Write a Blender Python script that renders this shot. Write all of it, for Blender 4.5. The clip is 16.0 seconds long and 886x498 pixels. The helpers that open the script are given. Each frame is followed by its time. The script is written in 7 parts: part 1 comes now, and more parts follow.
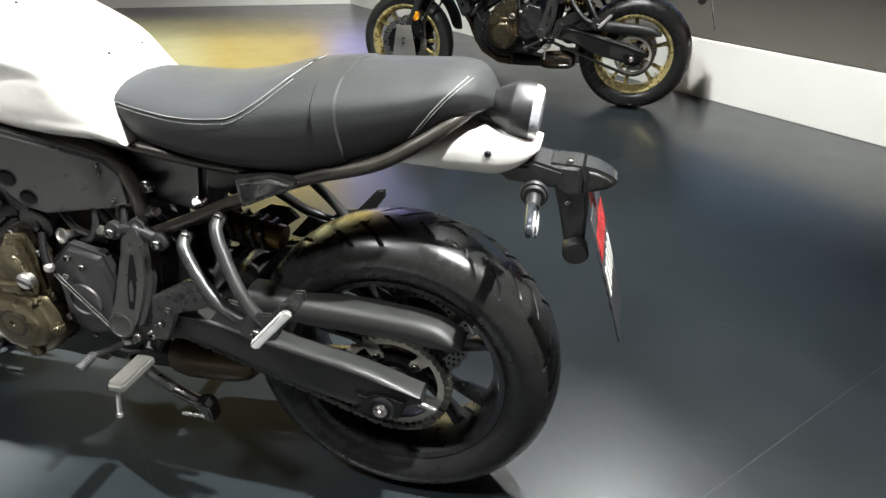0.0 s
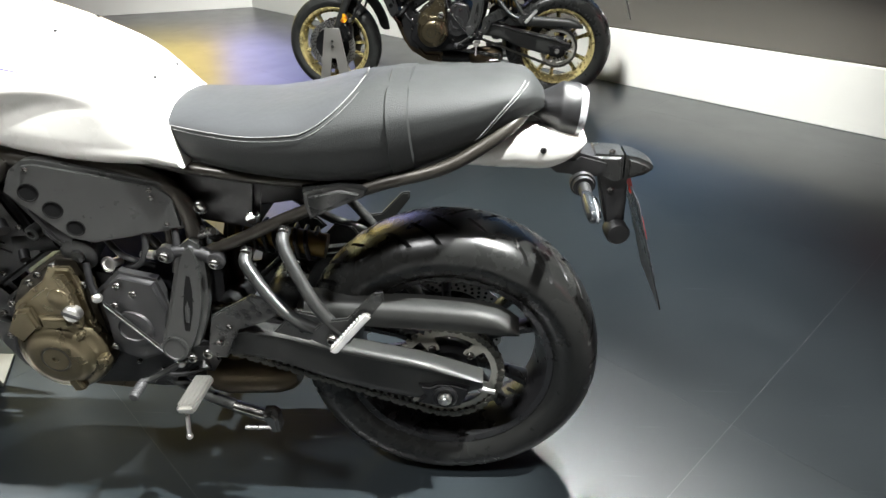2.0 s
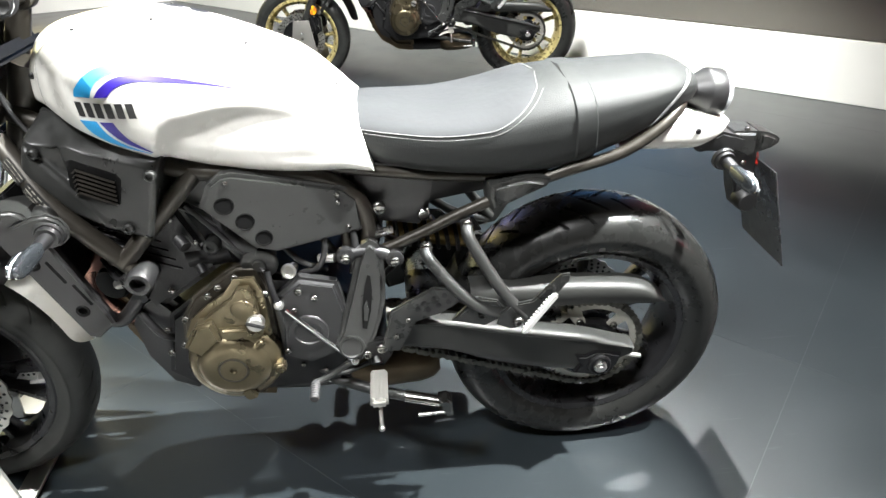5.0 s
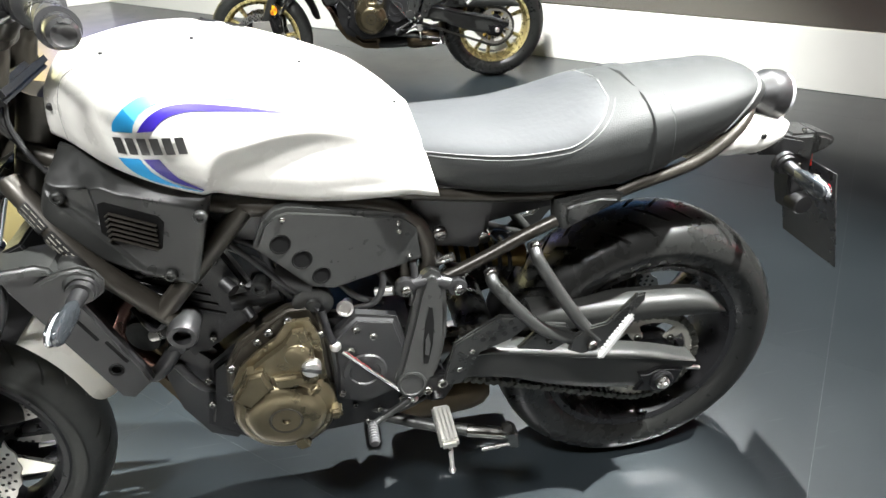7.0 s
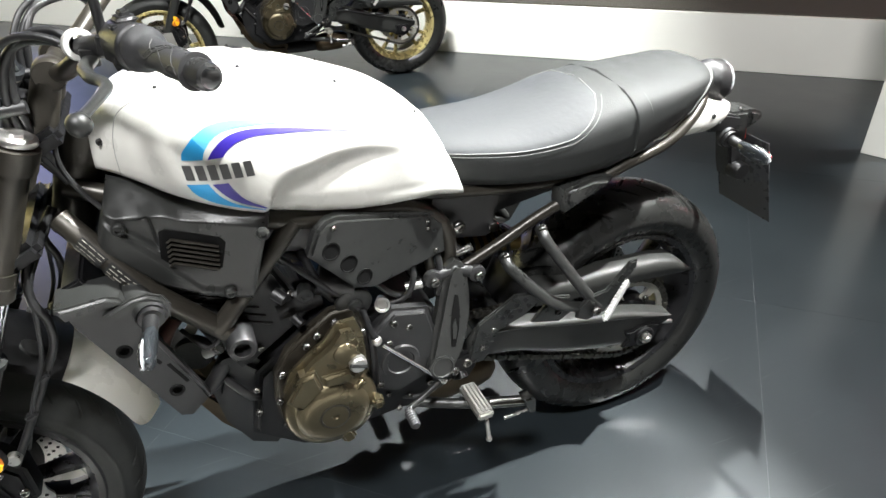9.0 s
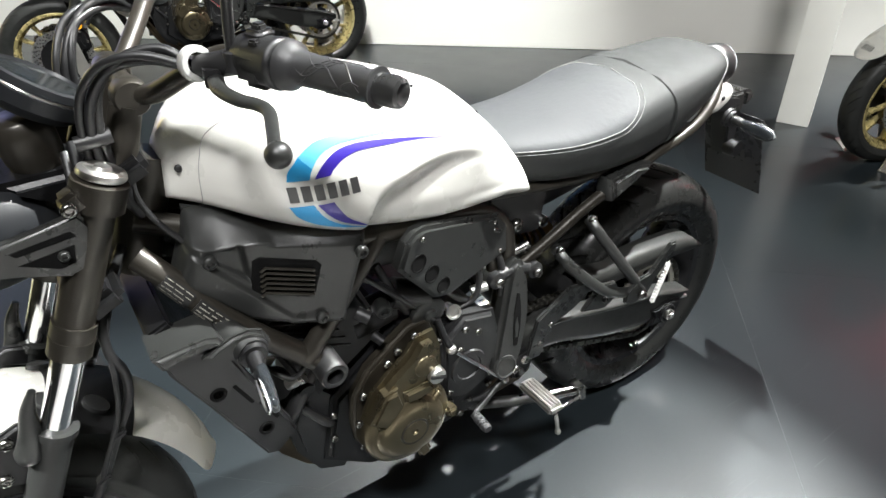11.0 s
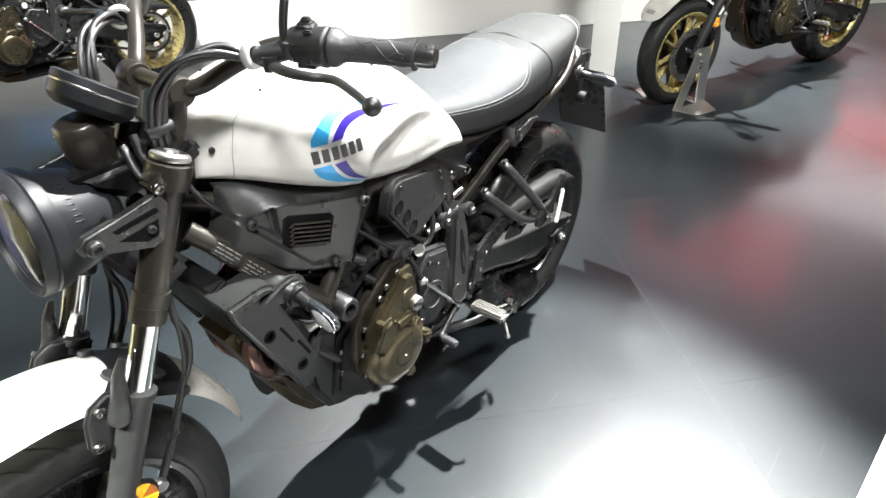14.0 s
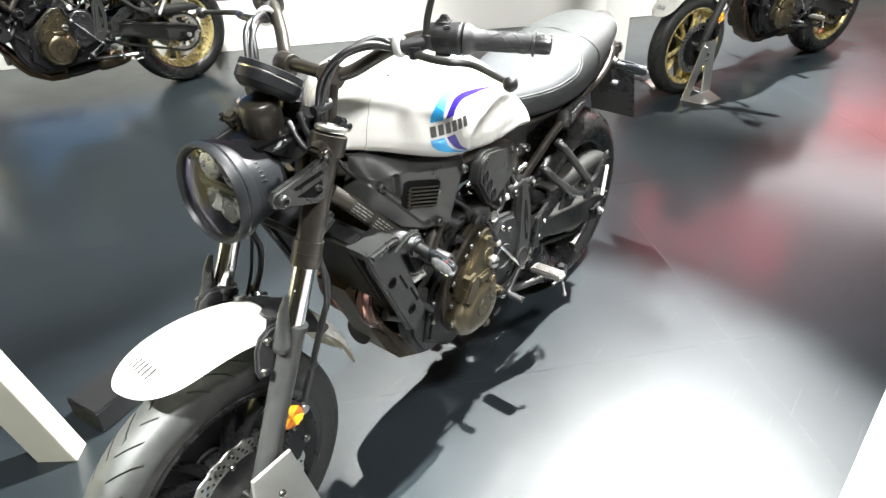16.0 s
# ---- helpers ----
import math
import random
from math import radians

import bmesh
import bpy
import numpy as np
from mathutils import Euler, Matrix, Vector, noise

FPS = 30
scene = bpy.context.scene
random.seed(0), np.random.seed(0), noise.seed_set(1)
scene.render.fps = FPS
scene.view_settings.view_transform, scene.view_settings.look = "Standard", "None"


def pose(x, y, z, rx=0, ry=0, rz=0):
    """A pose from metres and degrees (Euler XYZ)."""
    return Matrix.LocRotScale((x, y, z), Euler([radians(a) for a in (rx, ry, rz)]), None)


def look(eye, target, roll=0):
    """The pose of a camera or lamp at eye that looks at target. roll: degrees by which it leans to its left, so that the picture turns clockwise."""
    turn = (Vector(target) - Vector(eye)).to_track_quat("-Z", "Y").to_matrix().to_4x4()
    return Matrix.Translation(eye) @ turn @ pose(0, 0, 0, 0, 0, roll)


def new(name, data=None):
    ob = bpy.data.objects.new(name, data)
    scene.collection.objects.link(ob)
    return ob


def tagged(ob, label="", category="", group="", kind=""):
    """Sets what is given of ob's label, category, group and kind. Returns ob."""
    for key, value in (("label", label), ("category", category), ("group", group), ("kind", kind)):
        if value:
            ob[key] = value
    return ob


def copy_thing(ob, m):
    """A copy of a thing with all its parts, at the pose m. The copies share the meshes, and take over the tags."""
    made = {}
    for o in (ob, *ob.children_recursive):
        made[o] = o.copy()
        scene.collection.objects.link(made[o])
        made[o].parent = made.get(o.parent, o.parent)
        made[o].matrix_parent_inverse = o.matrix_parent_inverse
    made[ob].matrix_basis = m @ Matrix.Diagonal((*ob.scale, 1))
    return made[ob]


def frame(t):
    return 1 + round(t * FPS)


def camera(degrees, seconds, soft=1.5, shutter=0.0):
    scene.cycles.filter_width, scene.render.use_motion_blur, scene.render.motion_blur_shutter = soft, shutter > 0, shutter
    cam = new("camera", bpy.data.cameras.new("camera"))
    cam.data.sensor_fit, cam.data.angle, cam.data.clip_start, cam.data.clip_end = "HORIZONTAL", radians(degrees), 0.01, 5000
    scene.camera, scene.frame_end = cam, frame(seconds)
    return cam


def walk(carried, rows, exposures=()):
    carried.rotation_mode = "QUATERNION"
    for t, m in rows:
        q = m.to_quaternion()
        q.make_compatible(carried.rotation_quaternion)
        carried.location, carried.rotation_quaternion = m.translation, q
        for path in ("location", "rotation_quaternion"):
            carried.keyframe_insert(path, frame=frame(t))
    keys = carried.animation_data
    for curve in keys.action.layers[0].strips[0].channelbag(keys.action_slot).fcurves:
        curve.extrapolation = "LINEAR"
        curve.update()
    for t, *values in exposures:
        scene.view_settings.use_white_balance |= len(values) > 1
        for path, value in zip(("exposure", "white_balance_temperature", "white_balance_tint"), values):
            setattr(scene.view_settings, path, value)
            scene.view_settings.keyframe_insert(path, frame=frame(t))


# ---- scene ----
cam = camera(68.5, 16.0)
PATH = [
    (0, (0.335, -1.019, 1.153), (-0.088, 0.678, 0.184), -0.6),
    (0.5, (0.284, -1.077, 1.163), (-0.018, 0.643, 0.189), -1.1),
    (1, (0.227, -1.117, 1.176), (0.012, 0.612, 0.194), -1.3),
    (1.5, (0.157, -1.135, 1.183), (-0.009, 0.598, 0.198), -1.3),
    (2, (0.077, -1.13, 1.194), (-0.056, 0.606, 0.21), -1.3),
    (2.5, (-0.007, -1.125, 1.214), (-0.095, 0.609, 0.22), -1.1),
    (3, (-0.091, -1.148, 1.22), (-0.143, 0.588, 0.227), -1.0),
    (3.5, (-0.174, -1.187, 1.231), (-0.207, 0.543, 0.228), -1.1),
    (4, (-0.261, -1.223, 1.245), (-0.224, 0.499, 0.228), -1.4),
    (6.3, (-0.554, -1.088, 1.247), (-0.309, 0.601, 0.205), -1.7),
    (6.5, (-0.571, -1.072, 1.247), (-0.303, 0.612, 0.203), -1.7),
    (7, (-0.61, -1.051, 1.257), (-0.302, 0.62, 0.203), -1.9),
    (7.5, (-0.665, -1.055, 1.27), (-0.293, 0.598, 0.206), -1.9),
    (8, (-0.728, -1.074, 1.283), (-0.277, 0.556, 0.214), -2.1),
    (8.5, (-0.799, -1.088, 1.305), (-0.252, 0.509, 0.232), -2.2),
    (9, (-0.859, -1.075, 1.321), (-0.24, 0.491, 0.242), -2.2),
    (9.5, (-0.909, -1.044, 1.318), (-0.243, 0.501, 0.237), -2.4),
    (9.7, (-0.935, -1.015, 1.314), (-0.236, 0.513, 0.23), -2.1),
    (11.8, (-1.228, -0.882, 1.353), (-0.175, 0.39, 0.225), -1.6),
    (12, (-1.252, -0.881, 1.354), (-0.152, 0.35, 0.225), -1.6),
    (12.5, (-1.301, -0.88, 1.358), (-0.108, 0.259, 0.228), -1.5),
    (13, (-1.355, -0.893, 1.364), (-0.116, 0.196, 0.233), -1.5),
    (13.5, (-1.42, -0.911, 1.376), (-0.155, 0.147, 0.244), -1.6),
    (14, (-1.485, -0.927, 1.396), (-0.212, 0.12, 0.264), -1.7),
    (14.5, (-1.556, -0.928, 1.409), (-0.281, 0.114, 0.273), -1.5),
    (15, (-1.637, -0.926, 1.419), (-0.361, 0.117, 0.286), -1.9),
    (15.5, (-1.719, -0.913, 1.439), (-0.438, 0.119, 0.301), -1.8),
    (16, (-1.79, -0.901, 1.46), (-0.497, 0.116, 0.322), -1.9),
]

EXPOSURE = [(0.0, -0.40), (1.5, -0.2), (2.5, 0.08), (4.0, 0.48), (6.5, 0.50), (7.0, 0.42), (8.5, 0.2), (9.5, 0.0), (12.0, -0.13), (12.5, -0.02), (14.5, 0.42), (16.0, 0.60)]
walk(cam, [(t, look(eye, target, roll)) for t, eye, target, roll in PATH], EXPOSURE)

# ---- light ----
from mathutils.bvhtree import BVHTree

world = bpy.data.worlds.new("hall_air")
scene.world = world
world.use_nodes = True
world.node_tree.nodes["Background"].inputs[0].default_value = (0.75, 0.8, 0.85, 1)
world.node_tree.nodes["Background"].inputs[1].default_value = 0.085


def spot(name, eye, target, watts, degrees, radius, colour=(0.965, 0.985, 0.965), blend=0.5):
    data = bpy.data.lights.new(name, "SPOT")
    data.energy, data.spot_size, data.spot_blend, data.shadow_soft_size, data.color = watts, radians(degrees), blend, radius, colour
    ob = new(name, data)
    ob.matrix_world = look(eye, target)
    return ob


def panel_light(name, eye, target, watts, width, height, colour=(1, 1, 1)):
    data = bpy.data.lights.new(name, "AREA")
    data.shape, data.size, data.size_y, data.energy, data.color = "RECTANGLE", width, height, watts, colour
    ob = new(name, data)
    ob.matrix_world = look(eye, target)
    return ob


spot("stage_spot_rear", (1.9, -0.42, 4.5), (-1.2, -0.38, 0.0), 5300, 31, 0.05, blend=0.4)
spot("stage_spot_far", (0.95, 1.5, 4.5), (0.22, 0.24, 0.0), 2700, 38, 0.045, blend=0.9)
spot("stage_spot_tail", (0.8, 3.1, 4.5), (0.30, -0.12, 0.0), 800, 11, 0.05, blend=1.0)
spot("stage_spot_back_row", (0.2, 1.3, 4.5), (-0.2, 3.7, 0.15), 2200, 74, 0.1)
spot("stage_spot_side_row", (3.75, -0.05, 4.5), (2.75, 0.05, 0.0), 5200, 31, 0.05, blend=0.9)
spot("stage_spot_front", (-3.7, 0.1, 4.5), (-1.53, -0.06, 0.50), 7600, 11, 0.06, blend=1.0)
# added fill that brightens the side machine's front; no known lamp hangs there
spot("side_bike_fill", (0.6, -1.2, 4.5), (2.7, 0.15, 0.45), 1500, 26, 0.06, blend=0.9)
# unseen soft panel, added as fill for the machine's near side
panel_light("hall_fill_panel", (-1.9, -2.3, 5.2), (-0.7, 0.2, 0.5), 420, 0.9, 0.5)

# ---- materials ----


def material(name, colour, rough=0.5, metal=0.0, vary=0.15, scale=40.0, bump=0.0, bump_scale=200.0, coat=0.0, spread=0.1, specular=0.5):
    """A surface with grain and wear at two scales."""
    m = bpy.data.materials.new(name)
    m.use_nodes = True
    t = m.node_tree
    p = t.nodes["Principled BSDF"]
    p.inputs["Metallic"].default_value = metal
    p.inputs["Coat Weight"].default_value = coat
    p.inputs["Coat Roughness"].default_value = 0.06
    p.inputs["Specular IOR Level"].default_value = specular
    co = t.nodes.new("ShaderNodeTexCoord")
    n1, n2 = t.nodes.new("ShaderNodeTexNoise"), t.nodes.new("ShaderNodeTexNoise")
    n1.inputs["Scale"].default_value, n1.inputs["Detail"].default_value = scale, 6
    n2.inputs["Scale"].default_value, n2.inputs["Detail"].default_value = scale * 0.13, 3
    for n in (n1, n2):
        t.links.new(co.outputs["Object"], n.inputs["Vector"])
    add = t.nodes.new("ShaderNodeMath")
    add.operation = "ADD"
    t.links.new(n1.outputs[0], add.inputs[0])
    t.links.new(n2.outputs[0], add.inputs[1])
    ramp = t.nodes.new("ShaderNodeMapRange")
    ramp.inputs[1].default_value, ramp.inputs[2].default_value = 0.7, 1.3
    t.links.new(add.outputs[0], ramp.inputs[0])
    mix = t.nodes.new("ShaderNodeMix")
    mix.data_type = "RGBA"
    lo, hi = 1 - vary, 1 + vary
    mix.inputs[6].default_value = tuple(min(1, c * lo) for c in colour) + (1,)
    mix.inputs[7].default_value = tuple(min(1, c * hi) for c in colour) + (1,)
    t.links.new(ramp.outputs[0], mix.inputs[0])
    t.links.new(mix.outputs[2], p.inputs["Base Color"])
    rr = t.nodes.new("ShaderNodeMapRange")
    rr.inputs[3].default_value, rr.inputs[4].default_value = max(0.02, rough - spread), min(1, rough + spread)
    t.links.new(ramp.outputs[0], rr.inputs[0])
    t.links.new(rr.outputs[0], p.inputs["Roughness"])
    if bump:
        nb = t.nodes.new("ShaderNodeTexNoise")
        nb.inputs["Scale"].default_value, nb.inputs["Detail"].default_value = bump_scale, 4
        t.links.new(co.outputs["Object"], nb.inputs["Vector"])
        b = t.nodes.new("ShaderNodeBump")
        b.inputs["Strength"].default_value, b.inputs["Distance"].default_value = bump, 0.002
        t.links.new(nb.outputs[0], b.inputs["Height"])
        t.links.new(b.outputs[0], p.inputs["Normal"])
    return m


def glow(name, colour, strength):
    m = bpy.data.materials.new(name)
    m.use_nodes = True
    p = m.node_tree.nodes["Principled BSDF"]
    p.inputs["Base Color"].default_value = (0.02, 0.02, 0.02, 1)
    p.inputs["Emission Color"].default_value = (*colour, 1)
    p.inputs["Emission Strength"].default_value = strength
    return m


def clear(name, colour, rough=0.03):
    m = bpy.data.materials.new(name)
    m.use_nodes = True
    p = m.node_tree.nodes["Principled BSDF"]
    p.inputs["Base Color"].default_value = (*colour, 1)
    p.inputs["Transmission Weight"].default_value = 1
    p.inputs["Roughness"].default_value = rough
    p.inputs["IOR"].default_value = 1.22
    return m


WHITE = material("white_lacquer", (0.66, 0.652, 0.61), 0.27, vary=0.02, scale=15, coat=0.4, spread=0.04)
BLACK = material("satin_black_plastic", (0.011, 0.011, 0.0115), 0.42, vary=0.2, scale=60, bump=0.15, bump_scale=700)
GREYBLACK = material("grey_black_cover", (0.0170, 0.0176, 0.0168), 0.33, vary=0.18, scale=50, bump=0.15, bump_scale=900, specular=0.42)
SWINGARM_PAINT = material("satin_swingarm_paint", (0.0165, 0.0170, 0.0158), 0.46, vary=0.18, scale=50, bump=0.12, bump_scale=900, specular=0.36)
DARK = material("dark_engine_metal", (0.006, 0.006, 0.0065), 0.40, metal=0.1, vary=0.3, scale=45, bump=0.2, bump_scale=300, specular=0.3)
FRAME = material("bronze_black_frame", (0.030, 0.0268, 0.0215), 0.38, metal=0.4, vary=0.15, scale=50)
DARK_BRONZE = material("dark_bronze_flange", (0.035, 0.030, 0.022), 0.42, metal=0.5, vary=0.2, scale=30, bump=0.1, bump_scale=500)
BRONZE = material("bronze_engine_case", (0.115, 0.096, 0.060), 0.30, metal=0.88, vary=0.15, scale=30, bump=0.1, bump_scale=500)
STEEL = material("brushed_steel", (0.55, 0.54, 0.52), 0.33, metal=1.0, vary=0.12, scale=60, bump=0.05, bump_scale=400)
BOLT_STEEL = material("zinc_bolt_steel", (0.22, 0.215, 0.205), 0.24, metal=1.0, vary=0.15, scale=60)
ALLOY = material("bare_cast_alloy", (0.62, 0.62, 0.60), 0.42, metal=0.6, vary=0.10, scale=60, bump=0.1, bump_scale=500)
CHROME = material("chrome", (0.78, 0.78, 0.78), 0.10, metal=1.0, vary=0.03, scale=20, spread=0.04)
LAMP_SILVER = material("silvered_lamp_reflector", (0.86, 0.86, 0.86), 0.28, metal=0.75, vary=0.08, scale=60)
PLATE_STEEL = material("bare_steel_sheet", (0.47, 0.46, 0.43), 0.38, metal=0.9, vary=0.12, scale=8, bump=0.05)
RUBBER = material("tyre_rubber", (0.0120, 0.0123, 0.0117), 0.30, vary=0.12, scale=35, bump=0.10, bump_scale=500, specular=0.34)
RUBBER_DULL = material("dull_tyre_rubber", (0.019, 0.0198, 0.0187), 0.52, vary=0.35, scale=35, bump=0.15, bump_scale=500, specular=0.25)
GRIP = material("soft_grip_rubber", (0.025, 0.025, 0.026), 0.5, vary=0.15, scale=60, bump=0.08, bump_scale=500)
VINYL = material("grained_seat_vinyl", (0.022, 0.0235, 0.023), 0.58, vary=0.12, scale=25, bump=0.35, bump_scale=420, specular=0.25)
VINYL_TOP = material("smooth_seat_vinyl", (0.036, 0.038, 0.040), 0.58, vary=0.14, scale=14, bump=0.35, bump_scale=70, specular=0.22)
PIPING = material("grey_thread", (0.19, 0.19, 0.185), 0.6, vary=0.1, scale=300)
RIM_BLACK = material("black_cast_wheel", (0.014, 0.014, 0.015), 0.30, metal=0.1, vary=0.15, scale=40)
RIM_GOLD = material("gold_cast_wheel", (0.50, 0.42, 0.19), 0.28, metal=0.6, vary=0.1, scale=40)
HEADER = material("heat_tinted_pipe", (0.19, 0.105, 0.085), 0.26, metal=1.0, vary=0.5, scale=12)
SHIELD = material("brown_exhaust_box", (0.075, 0.055, 0.032), 0.42, metal=0.7, vary=0.3, scale=14)
SPROCKET_STEEL = material("machined_sprocket_steel", (0.42, 0.41, 0.36), 0.42, metal=0.55, vary=0.12, scale=60, bump=0.05, bump_scale=400)
CHAIN = material("oiled_chain", (0.10, 0.097, 0.085), 0.4, metal=0.9, vary=0.3, scale=200)
AMBER = material("amber_reflector", (0.90, 0.40, 0.02), 0.2, vary=0.35, scale=120, coat=0.6)
RED = material("red_reflector", (0.55, 0.03, 0.02), 0.2, vary=0.15, scale=150, coat=0.5)
SKY_BLUE = material("sky_blue_decal", (0.02, 0.27, 0.55), 0.35, vary=0.05, scale=10, coat=0.15, spread=0.03)
CYAN = material("pale_cyan_decal", (0.11, 0.46, 0.68), 0.35, vary=0.05, scale=10, coat=0.15, spread=0.03)
PURPLE = material("violet_blue_decal", (0.024, 0.012, 0.22), 0.35, vary=0.05, scale=10, coat=0.15, spread=0.03)
# near-black colour that stands for shade inside grooves, slots and pockets
RECESS_SHADE = material("black_recess_shade", (0.004, 0.004, 0.004), 0.9, vary=0.1, scale=40, specular=0.1)
HEADLAMP_BLACK = material("blue_black_lamp_enamel", (0.010, 0.011, 0.0125), 0.40, vary=0.12, scale=30, bump=0.05, bump_scale=500, specular=0.3)
INK = material("black_decal", (0.02, 0.02, 0.02), 0.3, vary=0.1, scale=20, coat=0.5)
PAPER = material("printed_label", (0.30, 0.29, 0.25), 0.4, vary=0.1, scale=40)
BLUE = material("blue_connector", (0.02, 0.05, 0.40), 0.4, vary=0.1, scale=40)
GLASS = clear("clear_lens", (0.95, 0.97, 1.0))
SMOKY_SHELL = material("smoky_signal_shell", (0.022, 0.025, 0.028), 0.16, vary=0.2, scale=60, coat=0.6)
SIGNAL = material("silvery_signal_lens", (0.58, 0.60, 0.62), 0.16, metal=0.35, vary=0.5, scale=120, coat=0.8)
BOARD = material("white_board_paint", (0.74, 0.74, 0.70), 0.45, vary=0.04, scale=6)
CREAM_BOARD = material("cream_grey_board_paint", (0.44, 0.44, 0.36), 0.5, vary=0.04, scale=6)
WALKWAY = material("worn_white_walkway", (0.66, 0.66, 0.64), 0.5, vary=0.10, scale=5)
PLINTH = material("white_plinth_paint", (0.78, 0.77, 0.72), 0.5, vary=0.03, scale=3)
CARPET = material("olive_grey_carpet", (0.062, 0.057, 0.046), 0.9, vary=0.2, scale=90, bump=0.5, bump_scale=600)
WALL = material("grey_hall_wall", (0.16, 0.16, 0.15), 0.8, vary=0.1, scale=4)
CEIL = material("dark_hall_ceiling", (0.05, 0.05, 0.05), 0.9, vary=0.1, scale=3)
SEAM = material("floor_seam_filler", (0.07, 0.07, 0.07), 0.5, vary=0.2, scale=60)


def floor_material():
    """Dark laminate: a dull sheen under a thin polished film, with scuffs."""
    m = material("dark_polished_floor", (0.0108, 0.0146, 0.0170), 0.36, vary=0.15, scale=5, spread=0.04, specular=0.42)
    t = m.node_tree
    p = t.nodes["Principled BSDF"]
    p.inputs["Coat Weight"].default_value = 0.42
    co = t.nodes.new("ShaderNodeNewGeometry")
    for n in [n for n in t.nodes if n.bl_idname == "ShaderNodeTexNoise"]:
        t.links.new(co.outputs["Position"], n.inputs["Vector"])
    old = p.inputs["Base Color"].links[0].from_socket
    # thin light scuffs in two directions: stretched noise, thresholded
    for turn, seed, lo in ((0.7, 0.0, 0.665), (1.9, 13.0, 0.68)):
        mp = t.nodes.new("ShaderNodeMapping")
        mp.inputs["Location"].default_value = (seed, seed, 0)
        mp.inputs["Rotation"].default_value, mp.inputs["Scale"].default_value = (0, 0, turn), (0.9, 20, 1)
        n = t.nodes.new("ShaderNodeTexNoise")
        n.inputs["Scale"].default_value, n.inputs["Detail"].default_value = 5, 8
        t.links.new(co.outputs["Position"], mp.inputs["Vector"])
        t.links.new(mp.outputs[0], n.inputs["Vector"])
        r = t.nodes.new("ShaderNodeMapRange")
        r.inputs[1].default_value, r.inputs[2].default_value, r.inputs[4].default_value = lo, lo + 0.1, 0.24
        t.links.new(n.outputs[0], r.inputs[0])
        mix = t.nodes.new("ShaderNodeMix")
        mix.data_type = "RGBA"
        mix.inputs[7].default_value = (0.085, 0.088, 0.09, 1)
        t.links.new(r.outputs[0], mix.inputs[0])
        t.links.new(old, mix.inputs[6])
        old = mix.outputs[2]
    t.links.new(old, p.inputs["Base Color"])
    # the film is cloudier where it is wiped and worn
    n = t.nodes.new("ShaderNodeTexNoise")
    n.inputs["Scale"].default_value, n.inputs["Detail"].default_value = 1.6, 6
    t.links.new(co.outputs["Position"], n.inputs["Vector"])
    r = t.nodes.new("ShaderNodeMapRange")
    r.inputs[1].default_value, r.inputs[2].default_value, r.inputs[3].default_value, r.inputs[4].default_value = 0.3, 0.7, 0.11, 0.18
    t.links.new(n.outputs[0], r.inputs[0])
    t.links.new(r.outputs[0], p.inputs["Coat Roughness"])
    return m


FLOOR = floor_material()

# ---- shapes ----


def merge(bm, other):
    me = bpy.data.meshes.new("tmp")
    other.to_mesh(me)
    other.free()
    bm.from_mesh(me)
    bpy.data.meshes.remove(me)
    return bm


def curve_through(pts, n=6):
    """Points of a smooth line through pts, n to each stretch."""
    pts = [np.array(p, float) for p in pts]
    if len(pts) < 3 or n < 2:
        return [Vector(p) for p in pts]
    ext = [2 * pts[0] - pts[1], *pts, 2 * pts[-1] - pts[-2]]
    out = []
    for a, b, c, d in zip(ext, ext[1:], ext[2:], ext[3:]):
        for i in range(n):
            u = i / n
            out.append(0.5 * (2 * b + (c - a) * u + (2 * a - 5 * b + 4 * c - d) * u * u + (3 * b - a - 3 * c + d) * u**3))
    return [Vector(p) for p in out] + [Vector(pts[-1])]


def tube(bm, pts, r, seg=12, n=6, caps=True):
    """A round bar along a smooth line; r: one radius or two (start, end)."""
    line = curve_through(pts, n)
    r0, r1 = r if isinstance(r, tuple) else (r, r)
    side = None
    rings = []
    for i, p in enumerate(line):
        way = (line[min(i + 1, len(line) - 1)] - line[max(i - 1, 0)]).normalized()
        if side is None:
            side = way.orthogonal().normalized()
        side = (side - way * side.dot(way)).normalized()
        up = way.cross(side)
        rad = r0 + (r1 - r0) * i / max(1, len(line) - 1)
        rings.append([bm.verts.new(p + rad * (math.cos(a) * side + math.sin(a) * up)) for a in (2 * math.pi * k / seg for k in range(seg))])
    for a, b in zip(rings, rings[1:]):
        for k in range(seg):
            bm.faces.new((a[k], a[(k + 1) % seg], b[(k + 1) % seg], b[k]))
    if caps:
        bm.faces.new(rings[0][::-1])
        bm.faces.new(rings[-1])
    return bm


